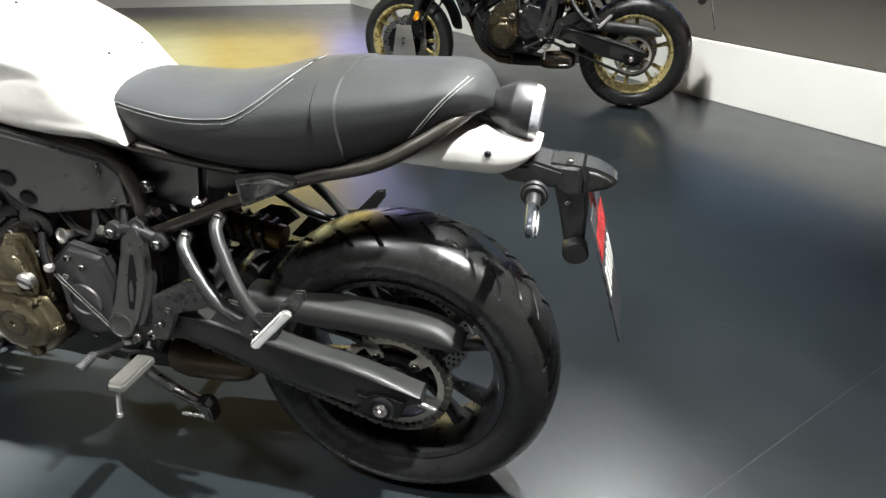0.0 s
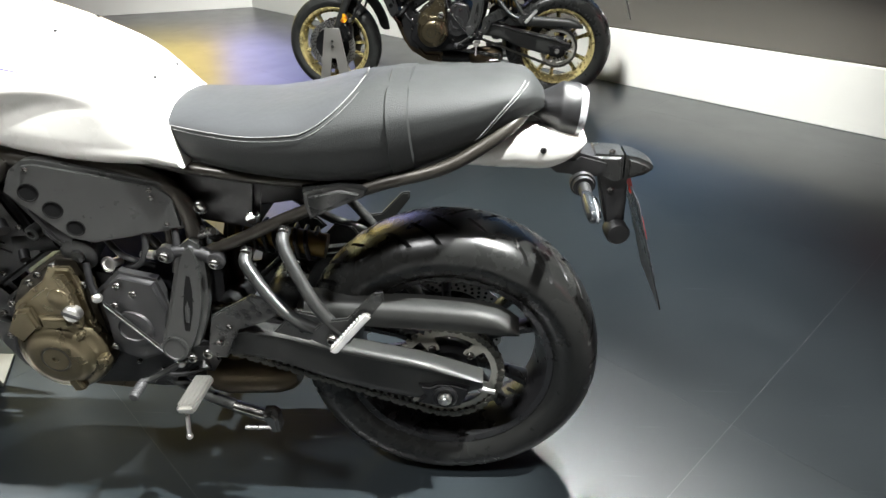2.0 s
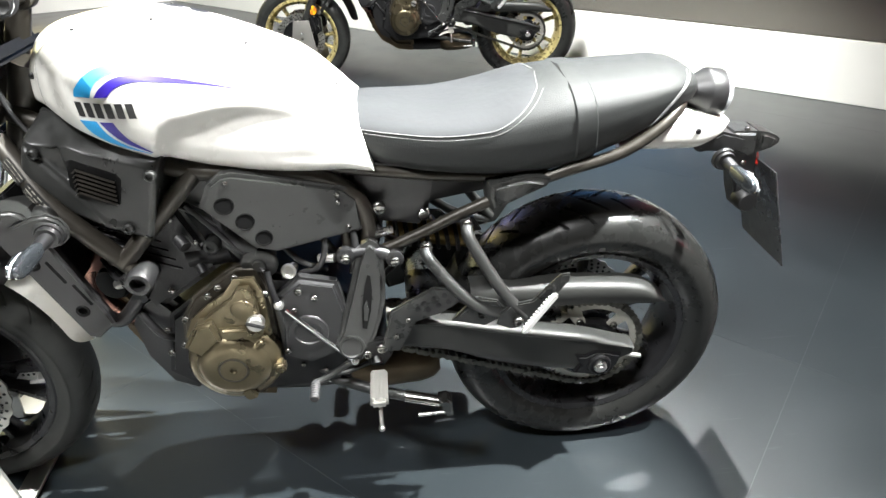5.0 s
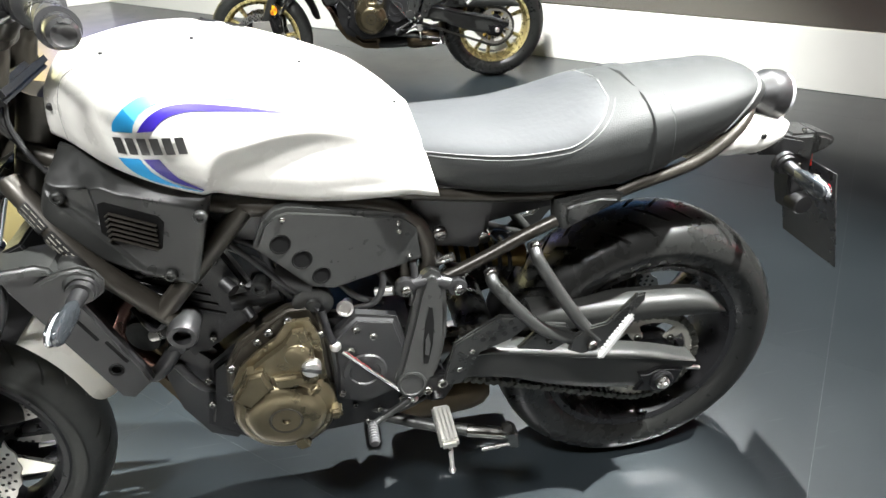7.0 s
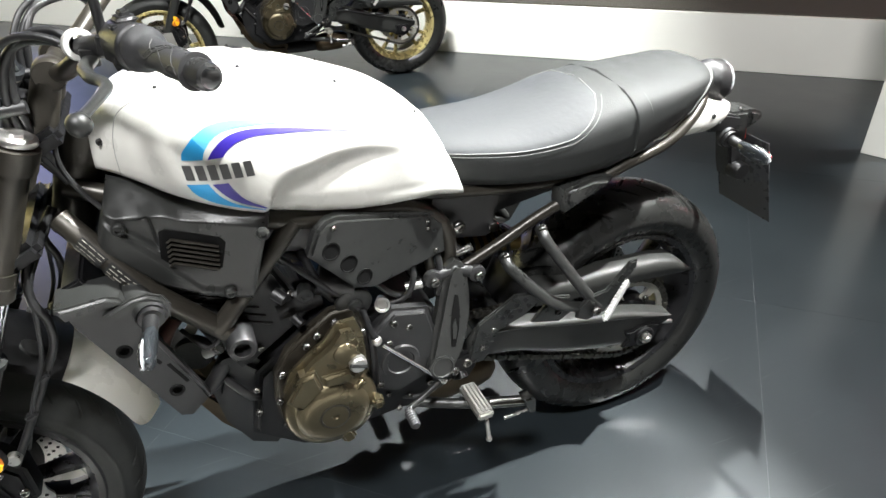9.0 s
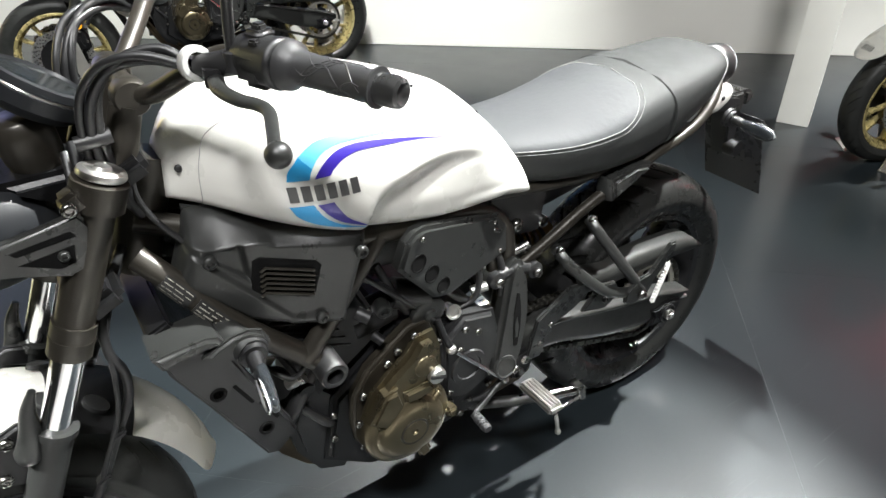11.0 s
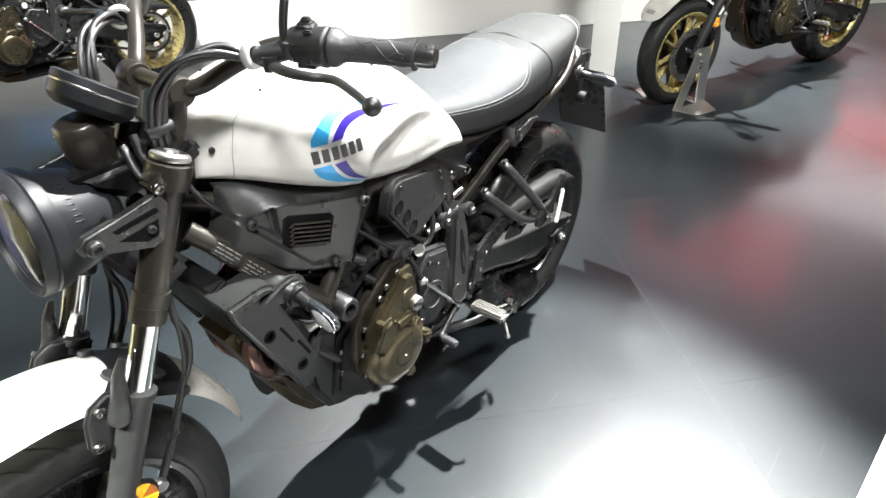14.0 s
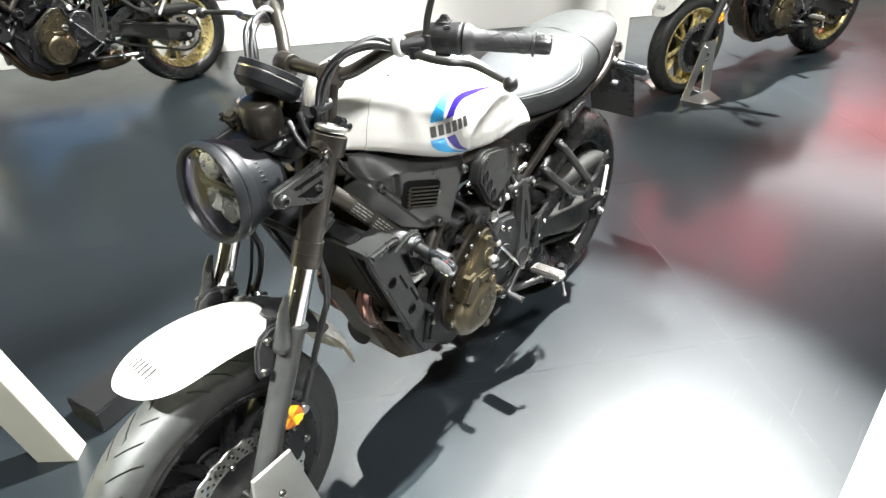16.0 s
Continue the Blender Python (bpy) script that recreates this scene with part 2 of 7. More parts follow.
def lathe(bm, profile, centre, axis=(0, 1, 0), seg=32, closed=False):
    """Turns (along, radius) pairs round an axis through centre."""
    axis = Vector(axis).normalized()
    side = axis.orthogonal().normalized()
    if abs(axis.y) > 0.99:
        side = Vector((1, 0, 0))
    up = axis.cross(side)
    c = Vector(centre)
    rings = []
    for a, r in profile:
        if r < 1e-6:
            rings.append([bm.verts.new(c + axis * a)])
        else:
            rings.append([bm.verts.new(c + axis * a + r * (math.cos(q) * side + math.sin(q) * up)) for q in (2 * math.pi * k / seg for k in range(seg))])
    pairs = list(zip(rings, rings[1:])) + ([(rings[-1], rings[0])] if closed else [])
    for a, b in pairs:
        for k in range(seg):
            k2 = (k + 1) % seg
            if len(a) == 1 and len(b) == 1:
                continue
            if len(a) == 1:
                bm.faces.new((a[0], b[k2], b[k]))
            elif len(b) == 1:
                bm.faces.new((a[k], a[k2], b[0]))
            else:
                bm.faces.new((a[k], a[k2], b[k2], b[k]))
    if not closed:
        for ring, flip in ((rings[0], True), (rings[-1], False)):
            if len(ring) > 2:
                bm.faces.new(ring[::-1] if flip else ring)
    return bm


def prism(bm, poly, y0, y1, bevel=0.004, segments=2, shear=None, inset=0.0):
    """A plate with the outline poly (x, z), from y0 to y1. shear: y added for each metre of x and of z from the first point. inset: how much smaller the y0 face is."""
    one = bmesh.new()
    cx, cz = sum(p[0] for p in poly) / len(poly), sum(p[1] for p in poly) / len(poly)
    k = 1 - inset
    a = [one.verts.new((cx + (x - cx) * k, y0, cz + (z - cz) * k)) for x, z in poly]
    b = [one.verts.new((x, y1, z)) for x, z in poly]
    n = len(poly)
    one.faces.new(a)
    one.faces.new(b[::-1])
    for i in range(n):
        one.faces.new((a[i], b[i], b[(i + 1) % n], a[(i + 1) % n]))
    bmesh.ops.recalc_face_normals(one, faces=one.faces)
    if bevel:
        rim = [e for e in one.edges if (e.verts[0].co.y == e.verts[1].co.y)]
        bmesh.ops.bevel(one, geom=rim, offset=bevel, segments=segments, affect="EDGES", clamp_overlap=True)
    if shear:
        x0, z0 = poly[0]
        for v in one.verts:
            v.co.y += shear[0] * (v.co.x - x0) + shear[1] * (v.co.z - z0)
    return merge(bm, one)


def block(bm, centre, size, turn=(0, 0, 0), bevel=0.004, segments=2, taper=1.0):
    """A box with worn edges; taper: the top's size against the bottom's."""
    one = bmesh.new()
    bmesh.ops.create_cube(one, size=1)
    for v in one.verts:
        k = taper if v.co.z > 0 else 1
        v.co = Vector((v.co.x * size[0] * k, v.co.y * size[1] * k, v.co.z * size[2]))
    if bevel:
        bmesh.ops.bevel(one, geom=list(one.edges), offset=bevel, segments=segments, affect="EDGES", clamp_overlap=True)
    bmesh.ops.transform(one, matrix=pose(*centre, *turn), verts=one.verts)
    return merge(bm, one)


def ball(bm, centre, r, squash=(1, 1, 1), seg=16):
    one = bmesh.new()
    bmesh.ops.create_uvsphere(one, u_segments=seg, v_segments=seg // 2 + 2, radius=r)
    bmesh.ops.transform(one, matrix=Matrix.Translation(centre) @ Matrix.Diagonal((*squash, 1)), verts=one.verts)
    return merge(bm, one)


def flipped(bm):
    for v in bm.verts:
        v.co.y = -v.co.y
    bmesh.ops.reverse_faces(bm, faces=bm.faces[:])
    return bm


def finish(name, bm, mat, sharp=38):
    bmesh.ops.recalc_face_normals(bm, faces=bm.faces[:])
    me = bpy.data.meshes.new(name)
    bm.to_mesh(me)
    bm.free()
    me.materials.append(mat)
    me.shade_smooth()
    me.set_sharp_from_angle(angle=radians(sharp))
    return me


def part(name, bm, mat, parent=None, label="", sharp=38):
    """Links a bmesh as one mesh object under a thing or a part."""
    ob = new(name, finish(name, bm, mat, sharp))
    ob.parent = parent
    if label:
        tagged(ob, label)
    return ob


def thing(name, label, category, group="", at=None, kind=""):
    ob = tagged(new(name), label, category, group, kind)
    if at is not None:
        ob.matrix_world = at
    return ob


def sock_bolt():
    bm = lathe(bmesh.new(), [(0.0, 0.0), (0.0, 0.9), (0.25, 1.0), (0.75, 0.92), (0.95, 0.7), (0.98, 0.5), (0.6, 0.42), (0.6, 0.0)], (0, 0, 0), (0, -1, 0), 12)
    return finish("bolt", bm, BOLT_STEEL)


BOLT = sock_bolt()


def bolt(parent, p, r=0.006, rz=0, rx=0, mat=None):
    """One bolt head that looks along -y."""
    ob = new("bolt", BOLT)
    ob.parent = parent
    ob.matrix_basis = pose(*p, rx, 0, rz) @ Matrix.Diagonal((r, r, r, 1))
    if mat:
        ob.material_slots[0].link, ob.material_slots[0].material = "OBJECT", mat
    return ob



# ---- the hall ----
U, V = Vector((0.741, -0.672, 0)), Vector((0.672, 0.741, 0))
GRID_TURN = math.degrees(math.atan2(-0.672, 0.741))


def uv_place(u, v, z=0.0):
    return U * u + V * v + Vector((0, 0, z))


def hall():
    floor = tagged(part("floor", block(bmesh.new(), (0, 0, -0.0254), (38, 30, 0.05), bevel=0), SEAM), "dark polished show floor of large panels", "floor", kind="structure")
    # panels, laid in line with the plinth
    me = finish("floor_panel", block(bmesh.new(), (0, 0, -0.002), (1.4998, 1.0498, 0.004), bevel=0), FLOOR)
    for i in range(-6, 7):
        for j in range(-8, 9):
            p = uv_place(-0.31 + 1.5 * i, 0.02 + 1.05 * j)
            if abs(p.x) > 10 or abs(p.y) > 10:
                continue
            ob = new("floor_panel", me)
            ob.parent = floor
            ob.matrix_basis = pose(p.x, p.y, 0, 0, 0, GRID_TURN)
    # white walkway along the near edge of the stand
    bm = bmesh.new()
    top = [bm.verts.new(p) for p in ((-3.2, -0.86, 0.006), (5, -1.47, 0.006), (5, -4.5, 0.006), (-3.2, -4.5, 0.006))]
    low = [bm.verts.new((v.co.x, v.co.y, 0.0005)) for v in top]
    bm.faces.new(top)
    for k in range(4):
        bm.faces.new((top[k], low[k], low[(k + 1) % 4], top[(k + 1) % 4]))
    tagged(part("walkway", bm, WALKWAY), "white walkway flooring along the stand", "floor", kind="structure")
    # low white plinth behind the machines, in two wings that meet at a corner
    label = "low white plinth with grey carpet on top"
    mid = uv_place(0.6, 3.027 + 1.6)
    pl = thing("plinth", label, "plinth", at=pose(mid.x, mid.y, 0, 0, 0, GRID_TURN), kind="structure")
    part("plinth_body", block(bmesh.new(), (0, 0, 0.17), (15.2, 3.2, 0.34), bevel=0.003), PLINTH, pl)
    part("carpet", block(bmesh.new(), (0, 0.01, 0.345), (15.16, 3.16, 0.01), bevel=0.002), CARPET, pl)
    mid = Vector((-2.86, 6.36, 0)) + Vector((-0.953, -0.302, 0)) * 3.4 + Vector((-0.302, 0.953, 0)) * 0.9
    pl = thing("plinth", label, "plinth", at=pose(mid.x, mid.y, 0, 0, 0, math.degrees(math.atan2(0.302, 0.953))), kind="structure")
    part("plinth_body", block(bmesh.new(), (0, 0, 0.172), (7.6, 1.8, 0.344), bevel=0.003), PLINTH, pl)
    part("carpet", block(bmesh.new(), (0, 0.01, 0.350), (7.56, 1.76, 0.01), bevel=0.002), CARPET, pl)
    # walls and ceiling close the hall
    for name, p, size in (("wall_north", (-2, 12, 3), (32, 0.2, 6)), ("wall_south", (-2, -9, 3), (32, 0.2, 6)), ("wall_east", (14, 1.5, 3), (0.2, 20.8, 6)), ("wall_west", (-18, 1.5, 3), (0.2, 20.8, 6))):
        tagged(part(name, block(bmesh.new(), p, size, bevel=0), WALL), "plain grey hall wall", "wall", kind="structure")
    tagged(part("ceiling", block(bmesh.new(), (-2, 1.5, 6.1), (32.2, 21.2, 0.2), bevel=0), CEIL), "dark hall ceiling", "ceiling", kind="structure")


def screen_material(name, stops, strength):
    """A lit picture: soft upright colour fields from one end to the other."""
    m = glow(name, (1, 1, 1), strength)
    t = m.node_tree
    p = t.nodes["Principled BSDF"]
    co = t.nodes.new("ShaderNodeTexCoord")
    sep = t.nodes.new("ShaderNodeSeparateXYZ")
    t.links.new(co.outputs["Generated"], sep.inputs[0])
    r = t.nodes.new("ShaderNodeValToRGB")
    while len(r.color_ramp.elements) < len(stops):
        r.color_ramp.elements.new(0.5)
    for e, (x, c) in zip(r.color_ramp.elements, stops):
        e.position, e.color = x, (*c, 1)
    t.links.new(sep.outputs[0], r.inputs[0])
    t.links.new(r.outputs[0], p.inputs["Emission Color"])
    return m


def screens():
    yellow, pale, lavender = (0.80, 0.60, 0.16), (0.9, 0.85, 0.45), (0.52, 0.50, 0.86)
    picture = screen_material("yellow_lavender_picture", ((0.0, pale), (0.52, pale), (0.60, yellow), (0.66, (0.85, 0.7, 0.25)), (0.755, yellow), (0.80, lavender), (0.90, (0.22, 0.23, 0.45)), (1.0, (0.03, 0.05, 0.09))), 4.4)
    wall = thing("video_wall", "tall glowing yellow and lavender video wall", "screen", at=pose(-8.6, 11.2, 0))
    part("screen_face", block(bmesh.new(), (0, 0, 2.6), (13.0, 0.06, 5.0), bevel=0.004), picture, wall)
    part("screen_stand", block(bmesh.new(), (0, 0.2, 0.6), (12.0, 0.2, 1.2), bevel=0.004), CEIL, wall)
    picture = screen_material("blue_picture", ((0.0, (0.04, 0.10, 0.22)), (0.3, (0.07, 0.17, 0.34)), (0.68, (0.05, 0.12, 0.25)), (0.74, (0.30, 0.05, 0.06)), (0.9, (0.22, 0.04, 0.06)), (1.0, (0.1, 0.02, 0.05))), 2.6)
    wall = thing("video_wall", "tall glowing blue video wall with a red edge", "screen", at=pose(6.0, 11.2, 0))
    part("screen_face", block(bmesh.new(), (0, 0, 3.2), (8.0, 0.06, 2.0), bevel=0.004), picture, wall)
    part("screen_stand", block(bmesh.new(), (0, 0.2, 1.2), (7.0, 0.2, 2.4), bevel=0.004), CEIL, wall)
    ob = thing("banner_light", "hanging lit banner, red over white", "banner", at=pose(6.6, 0.6, 0))
    part("red_field", block(bmesh.new(), (0, 0.30, 3.68), (0.05, 2.1, 1.20), bevel=0.004), glow("red_banner", (0.75, 0.07, 0.09), 4.4), ob)
    part("lower_red_field", block(bmesh.new(), (0, -1.45, 1.78), (0.05, 1.7, 0.56), bevel=0.004), bpy.data.materials["red_banner"], ob)
    part("white_field", block(bmesh.new(), (0, -0.95, 2.50), (0.05, 1.9, 0.80), bevel=0.004), glow("white_banner", (0.9, 0.92, 0.95), 5.5), ob)
    part("banner_cable", tube(bmesh.new(), [(0, 0, 4.1), (0, 0, 6.05)], 0.006, 8), STEEL, ob)
    part("banner_frame", tube(bmesh.new(), [(0.04, -0.85, 2.2), (0.04, -0.85, 4.15), (0.04, 1.1, 4.15)], 0.012, 8, 1), STEEL, ob)


hall()
screens()

# ---- motorcycle ----
WB, RR, RF = 1.405, 0.315, 0.300
FORK_TOP, FORK_AXLE = Vector((-1.087, 0, 0.985)), Vector((-WB, 0, RF))


def fork_at(z, y=-0.105):
    k = (z - FORK_AXLE.z) / (FORK_TOP.z - FORK_AXLE.z)
    p = FORK_AXLE.lerp(FORK_TOP, k)
    return Vector((p.x, y, p.z))


def tyre(radius, half, rim, cut):
    """A road tyre with slanted grooves cut into the tread."""
    prof = [(-0.80, rim), (-0.93, rim + 0.014), (-1.0, rim + 0.034), (-0.99, radius - 0.048), (-0.93, radius - 0.034), (-0.80, radius - 0.0195), (-0.62, radius - 0.009), (-0.40, radius - 0.0035), (-0.2, radius - 0.0008), (0, radius)]
    prof = prof + [(-a, r) for a, r in prof[-2::-1]]
    line = [(p.x, p.y) for p in curve_through([(a * half, r, 0) for a, r in prof], 3)]
    seg = 32 * 12
    spots = (-cut, cut, cut + 0.34, 1.9, 3.1, 4.3, 5.4, 6.5, 7.6, 8.8, 10.1, 11.66 - cut)
    bm = bmesh.new()
    deep = set()
    rings = []
    for k in range(seg):
        ring = []
        for y, r in line:
            s = abs(y) / half
            side = 1 if y > 0 else 0
            block_no, ph = divmod(k + 6 * side, 12)
            a = 2 * math.pi * ((12 * block_no - 6 * side + spots[ph]) / seg - min(s, 0.85) * 1.5 / 32)
            lo, hi = ((0.05, 0.50), (0.24, 0.84), (0.46, 0.80), (0.10, 0.40))[block_no % 4]
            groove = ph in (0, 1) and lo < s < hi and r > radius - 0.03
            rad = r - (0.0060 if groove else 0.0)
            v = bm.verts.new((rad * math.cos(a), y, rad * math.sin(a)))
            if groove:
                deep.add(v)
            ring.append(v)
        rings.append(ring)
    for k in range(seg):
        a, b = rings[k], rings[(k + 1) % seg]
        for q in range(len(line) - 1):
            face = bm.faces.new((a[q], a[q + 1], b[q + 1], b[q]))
            # groove floors take the second material, which darkens them as shade would
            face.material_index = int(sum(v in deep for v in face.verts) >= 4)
    return bm


def cast_rim(rim, half):
    bm = bmesh.new()
    lathe(bm, [(-half, rim + 0.006), (-half - 0.004, rim), (-half, rim - 0.012), (-half * 0.75, rim - 0.018), (-half * 0.4, rim - 0.030), (half * 0.4, rim - 0.030), (half * 0.75, rim - 0.018), (half, rim - 0.012), (half + 0.004, rim), (half, rim + 0.006), (half * 0.5, rim - 0.008), (-half * 0.5, rim - 0.008)], (0, 0, 0), seg=72, closed=True)
    return bm


def spoke(rim, off):
    """One of a pair of slim cast spokes; the pair spreads towards the rim."""
    bm = bmesh.new()
    a, b = radians(off), radians(off * 0.55)
    p0, p1 = Vector((0.044 * math.cos(b), 0, 0.044 * math.sin(b))), Vector(((rim - 0.024) * math.cos(a), 0, (rim - 0.024) * math.sin(a)))
    way = (p1 - p0).normalized()
    nrm = Vector((-way.z, 0, way.x))
    q = []
    for p, w, d in ((p0, 0.014, 0.022), (p0.lerp(p1, 0.5), 0.0085, 0.016), (p1, 0.012, 0.024)):
        q.append([bm.verts.new(p + nrm * w * i + Vector((0, d * j, 0))) for i, j in ((-1, -0.5), (-0.5, -1), (0.5, -1), (1, -0.5), (1, 0.5), (0.5, 1), (-0.5, 1), (-1, 0.5))])
    for u, v in zip(q, q[1:]):
        for i in range(8):
            bm.faces.new((u[i], u[(i + 1) % 8], v[(i + 1) % 8], v[i]))
    return bm


def brake_disc(r0, r1, y):
    """A disc with a wavy edge."""
    seg, bm = 180, bmesh.new()
    rings = []
    for r, w in ((r0, 0.0), (r1, 1.0)):
        for side in (-0.0022, 0.0022):
            rings.append([bm.verts.new(((r + w * 0.002 * math.cos(24 * a)) * math.cos(a), y + side, (r + w * 0.002 * math.cos(24 * a)) * math.sin(a))) for a in (2 * math.pi * k / seg for k in range(seg))])
    for a, b in ((0, 2), (2, 3), (3, 1), (1, 0)):
        for k in range(seg):
            bm.faces.new((rings[a][k], rings[a][(k + 1) % seg], rings[b][(k + 1) % seg], rings[b][k]))
    return bm


def disc_holes(r0, r1, y):
    bm = bmesh.new()
    for k in range(36):
        for q in range(3):
            a = 2 * math.pi * (k + 0.33 * q) / 36
            r = r0 + (r1 - r0) * (0.25 + 0.25 * q)
            lathe(bm, [(-0.0028, 0.0), (-0.0028, 0.0036), (0.0028, 0.0036), (0.0028, 0.0)], (r * math.cos(a), y, r * math.sin(a)), seg=8)
    return bm


def sprocket_plate(y, teeth, thick=0.006):
    """A rear sprocket: teeth, ring, long windows cut through, and lugs for the bolts."""
    bm, seg = bmesh.new(), teeth * 4
    radii = (0.058, 0.070, 0.0905, 0.100, 0.1035)
    grid = []
    for side in (-thick / 2, thick / 2):
        rows = []
        for j, r0 in enumerate(radii):
            rows.append([bm.verts.new(((r0 + (0.0065 * (1, 1, -0.2, -0.2)[k % 4] if j == 4 else 0)) * math.cos(2 * math.pi * k / seg), y + side, (r0 + (0.0065 * (1, 1, -0.2, -0.2)[k % 4] if j == 4 else 0)) * math.sin(2 * math.pi * k / seg))) for k in range(seg)])
        grid.append(rows)

    def solid(j, k):
        if not 0 <= j < 4:
            return False
        off = abs((math.degrees(2 * math.pi * (k + 0.5) / seg - 0.2) + 36) % 72 - 36)
        return (j != 0 or off < 10) and (j != 1 or off < 9)

    for j in range(4):
        for k in range(seg):
            if not solid(j, k):
                continue
            k2 = (k + 1) % seg
            for q in (0, 1):
                bm.faces.new((grid[q][j][k], grid[q][j + 1][k], grid[q][j + 1][k2], grid[q][j][k2]))
            for a, b, open_side in (((j, k), (j, k2), not solid(j - 1, k)), ((j + 1, k), (j + 1, k2), not solid(j + 1, k)), ((j, k), (j + 1, k), not solid(j, (k - 1) % seg)), ((j, k2), (j + 1, k2), not solid(j, k2))):
                if open_side:
                    bm.faces.new((grid[0][a[0]][a[1]], grid[0][b[0]][b[1]], grid[1][b[0]][b[1]], grid[1][a[0]][a[1]]))
    return bm


def chain_loop(x1, z1, r1, x2, z2, r2, y):
    """Links of a drive chain round two sprockets."""
    d = math.hypot(x2 - x1, z2 - z1)
    base, lean = math.atan2(z2 - z1, x2 - x1), math.asin((r1 - r2) / d)
    path = []
    up, dn = base + math.pi / 2 - lean, base - math.pi / 2 + lean
    arc = lambda cx, cz, r, a0, a1, n: [(cx + r * math.cos(a0 + (a1 - a0) * i / n), cz + r * math.sin(a0 + (a1 - a0) * i / n)) for i in range(n)]
    path += arc(x1, z1, r1, up, dn + 2 * math.pi, 60)
    path += [(x1 + r1 * math.cos(dn), z1 + r1 * math.sin(dn))]
    path += arc(x2, z2, r2, dn, up, 30)
    path += [(x2 + r2 * math.cos(up), z2 + r2 * math.sin(up)), path[0]]
    pts = np.array(path)
    step = np.hypot(*np.diff(pts, axis=0).T)
    s = np.r_[0, np.cumsum(step)]
    n = int(round(s[-1] / 0.0159 / 2)) * 2
    at = [(np.interp(s[-1] * k / n, s, pts[:, 0]), np.interp(s[-1] * k / n, s, pts[:, 1])) for k in range(n + 1)]
    bm = bmesh.new()
    for k in range(n):
        a, b = Vector((at[k][0], 0, at[k][1])), Vector((at[k + 1][0], 0, at[k + 1][1]))
        w = (b - a).normalized()
        nr = Vector((-w.z, 0, w.x))
        off = 0.0085 if k % 2 else 0.0058
        for sd in (-1, 1):
            ring = []
            for i, h in ((-0.35, 0), (-0.2, 0.0062), (0.2, 0.0072), (0.5, 0.0045), (0.8, 0.0072), (1.2, 0.0062), (1.35, 0), (1.2, -0.0062), (0.8, -0.0072), (0.5, -0.0045), (0.2, -0.0072), (-0.2, -0.0062)):
                ring.append(a.lerp(b, i) + nr * h)
            f1 = [bm.verts.new(p + Vector((0, y + sd * off - 0.001, 0))) for p in ring]
            f2 = [bm.verts.new(p + Vector((0, y + sd * off + 0.001, 0))) for p in ring]
            bm.faces.new(f1)
            bm.faces.new(f2[::-1])
            for i in range(12):
                bm.faces.new((f1[i], f2[i], f2[(i + 1) % 12], f1[(i + 1) % 12]))
        lathe(bm, [(-0.011, 0), (-0.011, 0.0042), (0.011, 0.0042), (0.011, 0)], (a.x, y, a.z), seg=8)
    return bm


def ease(a):
    a = min(1.0, max(0.0, a))
    return a * a * (3 - 2 * a)


def ramp(x, rows):
    """Smooth values along x; rows of (x, value, ...)."""
    a = np.array(rows, float)
    out = []
    for c in range(1, a.shape[1]):
        v, xs = a[:, c], a[:, 0]
        m = np.gradient(v, xs)
        i = int(np.clip(np.searchsorted(xs, x) - 1, 0, len(xs) - 2))
        h = xs[i + 1] - xs[i]
        u = min(1.0, max(0.0, (x - xs[i]) / h))
        out.append((2 * u**3 - 3 * u**2 + 1) * v[i] + (u**3 - 2 * u**2 + u) * h * m[i] + (-2 * u**3 + 3 * u**2) * v[i + 1] + (u**3 - u**2) * h * m[i + 1])
    return out


def loft(stations, section, n_along, n_round, x0, x1):
    """A closed hull, alike on both sides; section(x, h) gives the half width at height h of 0 to 1."""
    bm = bmesh.new()
    rings = []
    for i in range(n_along + 1):
        x = x0 + (x1 - x0) * i / n_along
        zb, zt, w, lean = ramp(x, stations)
        ring = []
        for sd in (-1, 1):
            hs = [k / n_round for k in range(n_round + 1)]
            row = [(x + lean * h * (zt - zb), sd * w * section(x, h), zb + (zt - zb) * h) for h in hs]
            ring += row if sd < 0 else row[-2:0:-1] + [row[0]]
        rings.append([bm.verts.new(p) for p in ring])
    m = len(rings[0])
    for a, b in zip(rings, rings[1:]):
        for k in range(m):
            bm.faces.new((a[k], a[(k + 1) % m], b[(k + 1) % m], b[k]))
    bm.faces.new(rings[0])
    bm.faces.new(rings[-1][::-1])
    return bm


TANK = [(-1.012, 0.905, 0.980, 0.036, 0.1), (-0.990, 0.903, 1.008, 0.062, 0.05), (-0.955, 0.897, 1.027, 0.108, 0), (-0.92, 0.885, 1.037, 0.145, 0), (-0.86, 0.862, 1.046, 0.179, 0), (-0.78, 0.832, 1.044, 0.190, 0), (-0.70, 0.806, 1.024, 0.186, 0),
        (-0.62, 0.787, 0.996, 0.172, 0.0), (-0.54, 0.780, 0.964, 0.154, -0.06), (-0.482, 0.782, 0.928, 0.142, -0.16), (-0.442, 0.775, 0.892, 0.135, -0.24)]
REAR_SHAPE = [(0, 0.80), (0.06, 0.92), (0.2, 0.96), (0.40, 0.99), (0.55, 1.0), (0.66, 0.95), (0.77, 0.80), (0.88, 0.56), (0.965, 0.28), (1, 0.0)]
FRONT_SHAPE = [(0, 0.83), (0.05, 0.92), (0.15, 0.978), (0.35, 1.0), (0.50, 0.985), (0.66, 0.91), (0.80, 0.75), (0.90, 0.54), (0.97, 0.28), (1, 0.0)]


